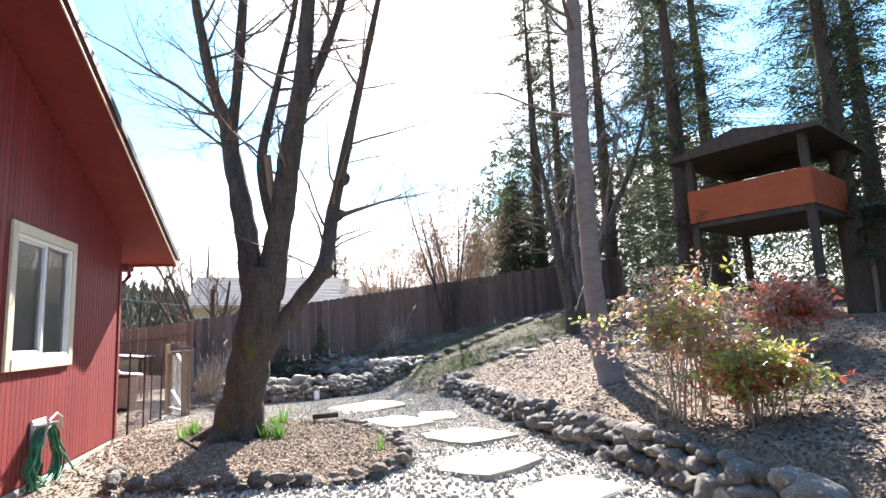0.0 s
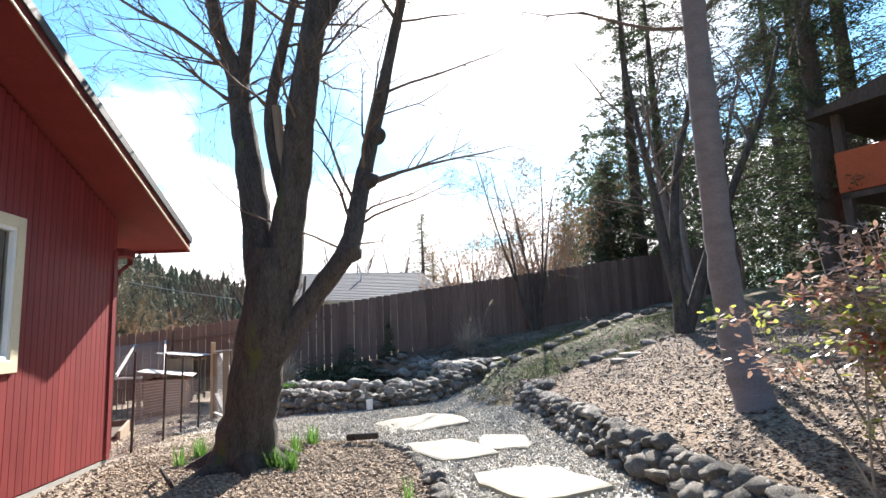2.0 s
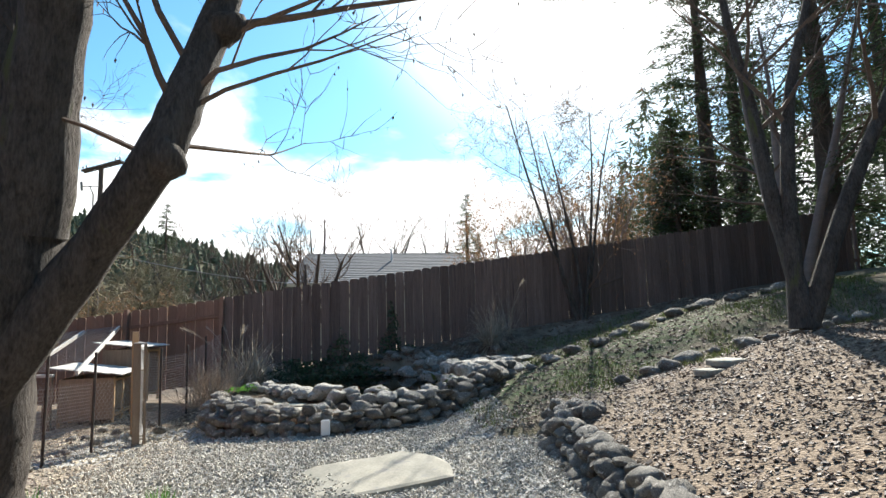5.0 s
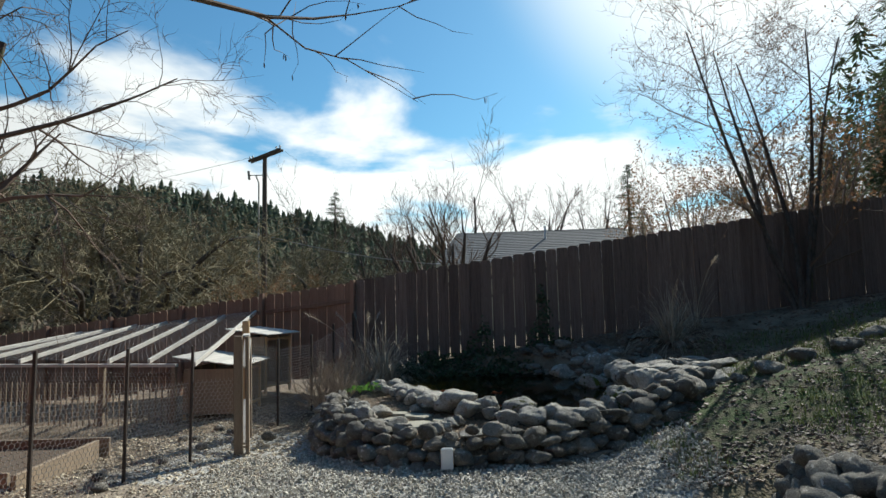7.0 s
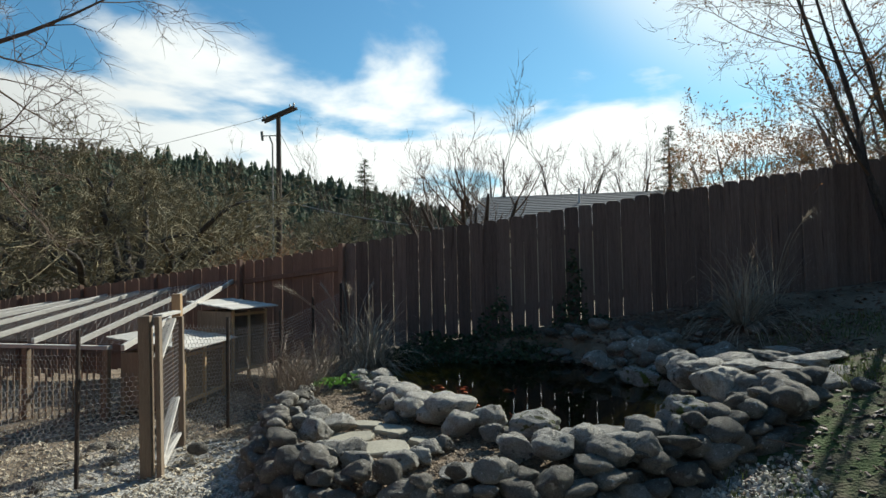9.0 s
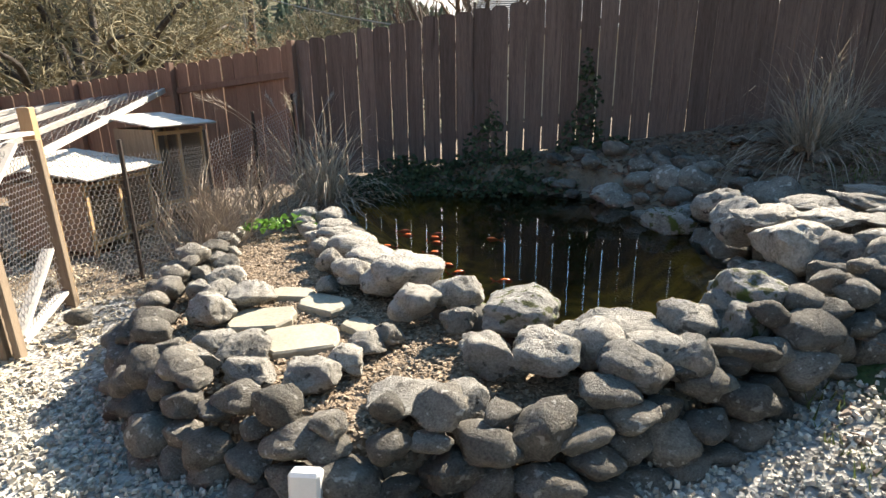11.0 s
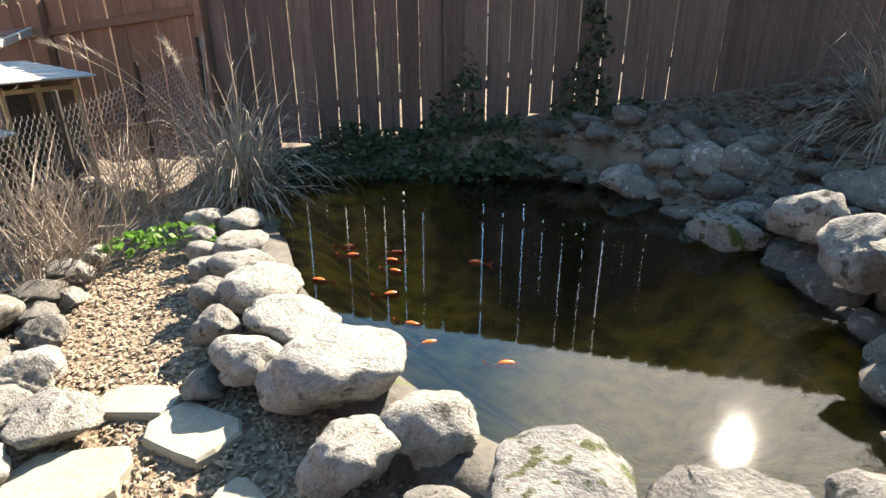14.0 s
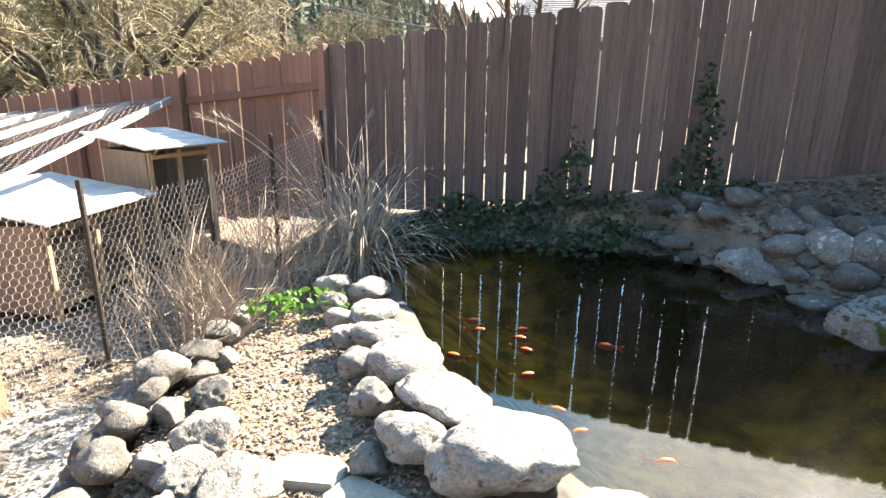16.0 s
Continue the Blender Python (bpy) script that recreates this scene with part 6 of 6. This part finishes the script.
# lone pine and smaller conifers over the roofs
for x, y, s in ((-35.5, 137.0, 1.42), (20.0, 80.0, 0.8), (22.5, 84.0, 0.55), (17.0, 78.0, 0.4), (14.0, 90.0, 0.4)):
    far = placed(fir_a, x, y, s, x)
    far.scale = (s * 1.35, s * 1.35, s)
bt = bare_tree("bare_tree", "bare grey roadside tree beyond the fence", (6.5, 52.0, gz(6.5, 52)), 11.5, 4, random.Random(111), M_BARK, M_TWIG, 34, 3, 6, 16, None, 0.22, 0.12, 0.25, 0.012)
for x, y, s, a in ((1.4, 49.0, 1.05, 90), (-3.0, 50.0, 0.85, 150), (11.5, 56.0, 0.9, 210), (-8.0, 60.0, 1.0, 20), (-13.0, 58.0, 1.1, 40), (-20.0, 55.0, 1.0, 70), (-4.0, 62.0, 1.0, 300)):
    placed(bt, x, y, s, a)
bare_tree("bare_tree", "gnarled thick-limbed bare tree beside the neighbour's roof", (1.25, 30.0, gz(1.25, 30)), 6.0, 6, random.Random(114), M_BARK, M_TWIG, 40, 3, 6, 30, None, 0.3, 0.12, 0.3, 0.009)
hazel = bare_tree("bare_shrub", "tawny thicket of fine winter twigs behind the fence", (12.5, 25.0, gz(12.5, 25)), 5.6, 7, random.Random(112), M_BARK2, M_MOSSTWIG, 34, 3, 6, 22, (M_DRYLEAF, 0.8, 3, 0.06), 0.12, 0.1, 0.1, 0.006)
for x, y, s, a in ((14.8, 30.0, 1.25, 60), (11.0, 31.0, 1.1, 120), (16.5, 34.0, 1.3, 200), (13.0, 38.0, 1.2, 30), (8.7, 26.0, 0.7, 80), (-3.5, 27.0, 0.6, 140), (-6.0, 28.0, 0.6, 260), (-9.0, 33.0, 0.8, 50)):
    placed(hazel, x, y, s, a)


def woods():
    """Far hillside: firs above, brown scrub below."""
    rnd = random.Random(120)
    g, b = Geo(), Geo()
    n = 0
    while n < 5200:
        az, dist = radians(rnd.uniform(-32, 78)), rnd.uniform(150, 345)
        x, y = 3 - math.sin(az) * dist, 10 + math.cos(az) * dist
        z = gz(x, y)
        h = rnd.uniform(3.5, 8) * (1.5 if rnd.random() < 0.12 else 1)
        n += 1
        low = dist < 205 and rnd.random() < 0.75
        k = 7
        c = Vector((x, y, z - 0.5))
        if low:
            for j in range(16):
                p = c + Vector((rnd.gauss(0, 2.4), rnd.gauss(0, 2.4), rnd.uniform(0.5, h * 0.6)))
                u = Vector((rnd.gauss(0, 0.5), rnd.gauss(0, 0.5), 1)).normalized() * rnd.uniform(1.2, 2.6)
                v = u.cross(Vector((rnd.gauss(0, 1), rnd.gauss(0, 1), 0.1))).normalized() * rnd.uniform(0.15, 0.5)
                b.poly(p - v, p + v, p + u + v * 1.5, p + u - v)
            continue
        for lev in range(4):
            r, z0, z1 = h * 0.32 * (1 - lev * 0.21), h * (0.08 + lev * 0.22), h * (0.42 + lev * 0.2)
            ring = [c + Vector((math.cos(i * math.tau / k) * r * rnd.uniform(0.4, 1.35), math.sin(i * math.tau / k) * r * rnd.uniform(0.6, 1.25), z0 + rnd.uniform(-0.4, 0.4))) for i in range(k)]
            tip = c + Vector((0, 0, z1))
            for i in range(k):
                g.poly(ring[i], ring[(i + 1) % k], tip)
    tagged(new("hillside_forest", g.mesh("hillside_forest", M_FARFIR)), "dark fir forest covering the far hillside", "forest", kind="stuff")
    # tall firs closing the view beyond the bank
    n = Geo()
    for _ in range(230):
        az, dist = radians(rnd.uniform(-125, -30)), rnd.uniform(34, 80)
        x, y = 3 - math.sin(az) * dist, 10 + math.cos(az) * dist
        h = rnd.uniform(11, 20)
        c = Vector((x, y, gz(x, y)))
        for j in range(430):
            f = rnd.random() ** 1.3
            r, th = (1 - f) * h * 0.2 * rnd.uniform(0.3, 1.1), rnd.uniform(0, math.tau)
            p = c + Vector((math.cos(th) * r, math.sin(th) * r, h * f))
            u = Vector((math.cos(th), math.sin(th), rnd.gauss(-0.5, 0.4))).normalized() * rnd.uniform(0.4, 1.0)
            v = u.cross(Vector((rnd.gauss(0, 0.5), rnd.gauss(0, 0.5), 1))).normalized() * rnd.uniform(0.06, 0.16)
            n.poly(p - v * 0.4, p + u * 0.4 - v, p + u, p + u * 0.5 + v)
    tagged(new("fir_wood", n.mesh("fir_wood", M_NEEDLE)), "dense dark fir wood behind the bank", "forest", kind="stuff")
    # winter scrub on the near slopes of the valley
    for _ in range(2600):
        az, dist = radians(rnd.uniform(-25, 75)), rnd.uniform(45, 170)
        x, y = 3 - math.sin(az) * dist, 10 + math.cos(az) * dist
        c = Vector((x, y, gz(x, y)))
        for j in range(12):
            p = c + Vector((rnd.gauss(0, 1.2), rnd.gauss(0, 1.2), rnd.uniform(0.2, 3.2)))
            u = Vector((rnd.gauss(0, 0.6), rnd.gauss(0, 0.6), 1)).normalized() * rnd.uniform(0.9, 2.0)
            v = u.cross(Vector((rnd.gauss(0, 1), rnd.gauss(0, 1), 0.1))).normalized() * rnd.uniform(0.03, 0.12)
            b.poly(p - v, p + v, p + u)
    tagged(new("valley_scrub", b.mesh("valley_scrub", M_SCRUB)), "brown leafless scrub filling the valley", "scrub", kind="stuff")


woods()


def neighbour():
    h = thing("neighbour_house", "low grey-shingled house beyond the fence", "house", at=(5.4, 40.0, 0))
    x0, x1, y0, y1, ze, zr = 0.1, 10.6, 36.0, 46.0, 3.45, 5.62
    bm = bmesh.new()
    box(bm, pose(5.35, 41, 1.45), (x1 - x0 - 0.9, 9.0, 3.9))
    part("wall", bm, M_CREAM, h)
    rows = 18
    for k in range(rows):
        t0, t1 = k / rows, (k + 1) / rows
        for s in (1, -1):
            bm = bmesh.new()
            ya, yb = (y0 + (41 - y0) * t0, y0 + (41 - y0) * t1 + 0.06)
            za, zb = ze + (zr - ze) * t0 + 0.02, ze + (zr - ze) * t1 + 0.01
            lx = x0 + 0.75 * t0 * (1 if s == 1 else 1)
            q = [(lx, ya, za), (x1, ya, za), (x1, yb, zb), (lx, yb, zb)]
            if s < 0:
                q = [(p[0], 82 - p[1], p[2]) for p in reversed(q)]
            lo = [bm.verts.new((p[0], p[1], p[2] - 0.03)) for p in q]
            hi = [bm.verts.new(p) for p in q]
            bm.faces.new(hi)
            bm.faces.new(list(reversed(lo)))
            for i in range(4):
                bm.faces.new((lo[i], lo[(i + 1) % 4], hi[(i + 1) % 4], hi[i]))
            part("shingle_course", bm, M_SHINGLE, h)
    bm = bmesh.new()
    box(bm, pose((x0 + x1) / 2, y0 + 0.02, ze - 0.07), (x1 - x0, 0.04, 0.16))
    part("fascia", bm, M_CREAM, h)
    bm = bmesh.new()
    tube(bm, [(6.0, 39.6, 4.9), (6.0, 39.6, 5.75)], 0.06, 8)
    part("vent_pipe", bm, M_WHITE, h)
    bm = bmesh.new()
    tube(bm, [(9.9, 42, 5.4), (9.9, 42, 8.0)], 0.02, 5)
    part("aerial", bm, M_STEEL, h)
    # second roof further right
    h2 = thing("neighbour_house", "pale far house showing only its eave", "house", at=(14.0, 47.0, 0))
    bm = bmesh.new()
    box(bm, pose(14.5, 47, 2.0), (7, 6, 4.0))
    part("wall", bm, M_CREAM, h2)
    bm = bmesh.new()
    vs = [bm.verts.new(p) for p in ((10.6, 43.6, 4.0), (18.4, 43.6, 4.0), (18.4, 47, 5.4), (10.6, 47, 5.4), (10.6, 50.4, 4.0), (18.4, 50.4, 4.0))]
    for f in ((0, 1, 2, 3), (3, 2, 5, 4), (0, 3, 4), (1, 5, 2)):
        bm.faces.new([vs[i] for i in f])
    part("roof", bm, M_SHINGLE, h2)


neighbour()


def pole():
    p = thing("utility_pole", "weathered wooden power pole with crossarm and wires", "utility pole", at=(-10.03, 38.1, -0.5))
    wood = mat("creosote_pole", (0.06, 0.045, 0.035), (0.13, 0.1, 0.08), 4, 40, 0.9, 0.4, 0.01, (3, 3, 0.3))
    bm = bmesh.new()
    tube(bm, [(-10.03, 38.1, -1.5), (-10.0, 38.1, 5), (-10.02, 38.1, 10.15)], [0.17, 0.15, 0.12], 12)
    part("shaft", bm, wood, p)
    a, b = Vector((-11.15, 38.5, 10.02)), Vector((-8.85, 37.6, 10.4))
    for off in (-0.16, 0.16):
        bm = bmesh.new()
        o = Vector((0.05, off, 0))
        beam(bm, a + o, b + o, 0.11, 0.13, 0.01)
        part("crossarm", bm, wood, p)
    for t in (0.03, 0.12, 0.86, 0.97):
        q = a.lerp(b, t)
        bm = bmesh.new()
        tube(bm, [q, q + Vector((0, 0, 0.16)), q + Vector((0, 0, 0.2)), q + Vector((0, 0, 0.28))], [0.02, 0.03, 0.07, 0.04], 8)
        part("insulator", bm, M_WHITE, p)
    bm = bmesh.new()
    tube(bm, [(-10.25, 37.95, -1), (-10.3, 37.95, 8.6), (-10.45, 37.9, 9.0)], 0.045, 6)
    part("conduit", bm, M_CONC, p)
    bm = bmesh.new()
    tube(bm, [(-10.9, 37.9, 9.3), (-10.85, 37.9, 8.8)], 0.07, 8)
    beam(bm, (-10.8, 37.9, 9.05), (-10.05, 38.0, 9.05), 0.05, 0.05)
    part("fuse_cutout", bm, M_CONC, p)

    def wire(p0, p1, sag, r, label):
        bm = bmesh.new()
        p0, p1 = Vector(p0), Vector(p1)
        tube(bm, [p0.lerp(p1, k / 14) - Vector((0, 0, sag * 4 * (k / 14) * (1 - k / 14))) for k in range(15)], r, 5)
        ob = new("cable", mesh_of("cable", bm, M_CONC if r > 0.02 else M_STEEL))
        tagged(ob, label, "cable")
    wire((-9.95, 38.1, 5.55), (0.6, 37.2, 3.5), 0.25, 0.028, "pale twisted service cable from pole to house")
    wire((-9.95, 38.1, 6.6), (3.0, 60, 4.2), 0.4, 0.014, "thin telephone wire from the pole")
    wire((-9.9, 38.0, 9.2), (-3.4, 31.5, 1.0), 0.0, 0.012, "taut guy wire running to the ground")
    wire((-11.1, 38.5, 10.25), (-60, 52, 10.5), 1.2, 0.012, "thin overhead power line")


pole()


def treehouse():
    t = thing("tree_house", "wooden tree house on posts with an orange-draped rail", "tree house", at=(15.5, 11.0, 1.4))
    orange = mat("orange_boards", (0.4, 0.075, 0.025), (0.55, 0.13, 0.045), 3, 40, 0.7, 0.2, 0.004)
    c, a = Vector((15.8, 10.6, -0.45)), 15
    m = pose(c.x, c.y, c.z, 0, 0, a)
    bm = bmesh.new()
    box(bm, m @ pose(0, 0, 4.55), (3.6, 3.2, 0.14))
    part("platform", bm, M_DARKBARK, t)
    for x, y, w, d in ((0, -1.6, 3.6, 0.05), (0, 1.6, 3.6, 0.05), (-1.8, 0, 0.05, 3.2), (1.8, 0, 0.05, 3.2)):
        bm = bmesh.new()
        box(bm, m @ pose(x, y, 5.12), (w, d, 0.95))
        part("rail_panel", bm, orange, t, "bright orange panel")
    for x, y in ((-1.7, -1.5), (1.7, -1.5), (-1.7, 1.5), (1.7, 1.5)):
        q = m @ Vector((x, y, 0))
        bm = bmesh.new()
        z0 = gz(q.x, q.y) - 0.2
        box(bm, pose(q.x, q.y, (z0 + 6.25) / 2, 0, 0, a), (0.2, 0.2, 6.25 - z0), 0.01)
        part("post", bm, M_DARKBARK, t)
    bm = bmesh.new()
    vs = [bm.verts.new(m @ Vector(p)) for p in ((-2.1, -2.0, 6.6), (2.1, -2.0, 6.6), (2.1, 0, 7.05), (-2.1, 0, 7.05), (-2.1, 2.0, 6.6), (2.1, 2.0, 6.6), (-2.1, -2.0, 6.52), (2.1, -2.0, 6.52), (2.1, 2.0, 6.52), (-2.1, 2.0, 6.52))]
    for f in ((0, 1, 2, 3), (3, 2, 5, 4), (6, 7, 1, 0), (4, 5, 8, 9), (0, 3, 4, 9, 6), (1, 7, 8, 5, 2), (6, 9, 8, 7)):
        bm.faces.new([vs[i] for i in f])
    part("roof", bm, M_DARKBARK, t)
    # dark shed behind, with two pale posts
    s = thing("garden_shed", "dark weathered shed under the firs", "shed", at=(21.0, 9.5, 1.4))
    bm = bmesh.new()
    box(bm, pose(21.5, 9.5, 2.6, 0, 0, 30), (6.0, 3.0, 2.6))
    part("wall", bm, M_DARKBARK, s)
    bm = bmesh.new()
    box(bm, pose(21.4, 9.4, 3.98, 0, 8, 30), (6.6, 3.8, 0.12))
    part("roof", bm, M_SHINGLE, s)
    for dx in (0.0, 0.7):
        bm = bmesh.new()
        box(bm, pose(17.6 + dx * 0.5, 7.3 - dx, 2.3, 0, 0, 30), (0.14, 0.14, 2.2), 0.01)
        part("post", bm, M_BATTEN, s)


treehouse()

# ---- loose cover, last ----
def scatter(name, label, category, n, area, where, size, flatness, material, seed, sides=5):
    """Small chips or pebbles strewn over the ground, one joined mesh."""
    rnd = np.random.RandomState(seed)
    x0, x1, y0, y1 = area
    px, py = rnd.uniform(x0, x1, n), rnd.uniform(y0, y1, n)
    keep = where(px, py)
    px, py = px[keep], py[keep]
    pz = ground_z(px, py)
    lump = np.array([noise.noise(Vector((x * 1.3, y * 1.3, 0))) * 0.025 + noise.noise(Vector((x * 4.5, y * 4.5, 3))) * 0.012 for x, y in zip(px, py)])
    m = len(px)
    s = size * rnd.uniform(0.5, 1.35, m)
    w = s * rnd.uniform(0.3, 0.8, m) if flatness < 0.4 else s * rnd.uniform(0.65, 1.0, m)
    t = s * flatness * rnd.uniform(0.6, 1.2, m)
    a, tx, ty = rnd.uniform(0, 2 * np.pi, m), rnd.normal(0, 0.3, m), rnd.normal(0, 0.3, m)
    corner = np.array([(-1, -0.7, -1), (0.8, -1, -1), (1, 0.8, -1), (-0.7, 1, -1), (-0.7, -0.5, 1), (0.6, -0.7, 1), (0.7, 0.6, 1), (-0.5, 0.7, 1)])
    loc = corner[None] * np.stack((s, w, t), 1)[:, None] * 0.5
    loc = loc * rnd.uniform(0.75, 1.2, (m, 8, 1))
    loc[:, :, 2] += loc[:, :, 0] * tx[:, None] + loc[:, :, 1] * ty[:, None]
    ca, sa = np.cos(a)[:, None], np.sin(a)[:, None]
    vx = loc[:, :, 0] * ca - loc[:, :, 1] * sa + px[:, None]
    vy = loc[:, :, 0] * sa + loc[:, :, 1] * ca + py[:, None]
    vz = loc[:, :, 2] + (pz + lump)[:, None] + t[:, None] * 0.4 + rnd.uniform(0, 0.012, m)[:, None]
    verts = np.stack((vx, vy, vz), 2).reshape(-1, 3)
    quads = np.array([(4, 5, 6, 7), (0, 1, 5, 4), (1, 2, 6, 5), (2, 3, 7, 6), (3, 0, 4, 7)])
    faces = (np.arange(m) * 8)[:, None, None] + quads[None]
    me = bpy.data.meshes.new(name)
    me.from_pydata(verts.tolist(), [], faces.reshape(-1, 4).tolist())
    me.materials.append(material)
    tagged(new(name, me), label, category, kind="stuff")


M_PEBBLE = mat("pebbles", (0.31, 0.285, 0.235), (0.56, 0.52, 0.445), 9, 60, 0.8, 0.2, 0.003, island=True, vary=0.5)
M_CHIP = mat("bark_chips", (0.17, 0.125, 0.085), (0.4, 0.315, 0.23), 9, 60, 0.9, 0.2, 0.003, island=True, vary=0.42)
M_LEAFLIT = mat("leaf_litter", (0.072, 0.047, 0.033), (0.235, 0.163, 0.117), 9, 60, 0.65, 0.2, 0.003, island=True, vary=0.5)


M_LAWN = mat("winter_grass", (0.07, 0.1, 0.03), (0.17, 0.19, 0.065), 3, 40, 0.8, 0.2, 0.003, island=True, vary=0.35, through_light=0.25)


M_PALE = mat("pale_litter", (0.28, 0.23, 0.165), (0.52, 0.45, 0.34), 9, 60, 0.9, 0.2, 0.003, island=True, vary=0.4)


def on_path(x, y):
    d, s = seg_dist(x, y, RETAIN)
    return np.where(y < 12.3, ~((s > 0) | (x > 5.6)), x < 5.3) & ~inside(x, y, BED) & ~inside(x, y, POND_OUT) & (y < 15)


def on_bank(x, y):
    d, s = seg_dist(x, y, RETAIN)
    return np.where(y < 12.3, ((s > 0) | (x > 5.6)) & (d > 0.15), x > 4.8) & ~inside(x, y, POND_OUT)


scatter("gravel", "grey pea gravel of the path", "gravel", 46000, (0.2, 5.4, 6.5, 14.0), on_path, 0.023, 0.7, M_PEBBLE, 1)
scatter("gravel", "grey gravel of the near path", "gravel", 9000, (-1.0, 5.0, 1.5, 6.5), on_path, 0.034, 0.7, M_PEBBLE, 2)
scatter("bark_mulch", "brown bark chips of the tree bed", "bark mulch", 22000, (-0.8, 2.8, 5.6, 10.6), lambda x, y: inside(x, y, BED), 0.042, 0.22, M_CHIP, 3)
scatter("bark_mulch", "shredded bark on the pond terrace", "bark mulch", 32000, (0.9, 4.6, 13.0, 16.8), lambda x, y: inside(x, y, POND_OUT) & ~inside(x, y, WATER) & (seg_dist(x, y, WATER, True)[0] > 0.28), 0.026, 0.16, M_CHIP, 4)
scatter("leaf_litter", "brown leaves and bark over the bank", "leaf litter", 40000, (4.0, 11.5, 2.0, 13.2), on_bank, 0.042, 0.16, M_LEAFLIT, 5)
scatter("leaf_litter", "thin litter on the grass bank", "leaf litter", 9000, (4.6, 13.0, 12.5, 18.6), on_bank, 0.05, 0.16, M_LEAFLIT, 6)
scatter("leaf_litter", "dark damp leaves behind the pond", "leaf litter", 9000, (0.8, 7.0, 16.4, 18.75), lambda x, y: ~inside(x, y, WATER) & (seg_dist(x, y, WATER, True)[0] > 0.1), 0.055, 0.16, M_LEAFLIT, 8)
scatter("bark_mulch", "bark and pebbles along the house wall", "bark mulch", 9000, (-2.6, 0.4, 3.0, 11.0), lambda x, y: ~inside(x, y, BED) & (x - 0.2 * (y - 10.08) > -0.88), 0.04, 0.25, M_CHIP, 12)
scatter("straw_litter", "straw and chips strewn in the hen run", "litter", 9000, (-3.0, 1.0, 10.6, 17.8), lambda x, y: ~inside(x, y, POND_OUT) & (x < 0.9), 0.045, 0.2, M_PALE, 7)


def grass_cover():
    rnd = random.Random(130)
    r = np.random.RandomState(9)
    g = Geo()
    xs, ys = r.uniform(4.8, 14, 26000), r.uniform(12.2, 17.5, 26000)
    keep = ~inside(xs, ys, POND_OUT)
    zs = ground_z(xs, ys)
    for x, y, z in zip(xs[keep].tolist(), ys[keep].tolist(), zs[keep].tolist()):
        if noise.noise(Vector((x * 0.8, y * 0.8, 2))) < 0.06:
            continue
        a = rnd.uniform(0, math.tau)
        p = Vector((x, y, z))
        l = rnd.uniform(0.03, 0.1)
        d, s = Vector((math.cos(a) * 0.5, math.sin(a) * 0.5, 1)) * l, Vector((-math.sin(a), math.cos(a), 0)) * 0.006
        g.poly(p - s, p + s, p + d)
    tagged(new("thin_grass", g.mesh("thin_grass", M_LAWN)), "thin winter grass on the bank", "grass", kind="stuff")


grass_cover()
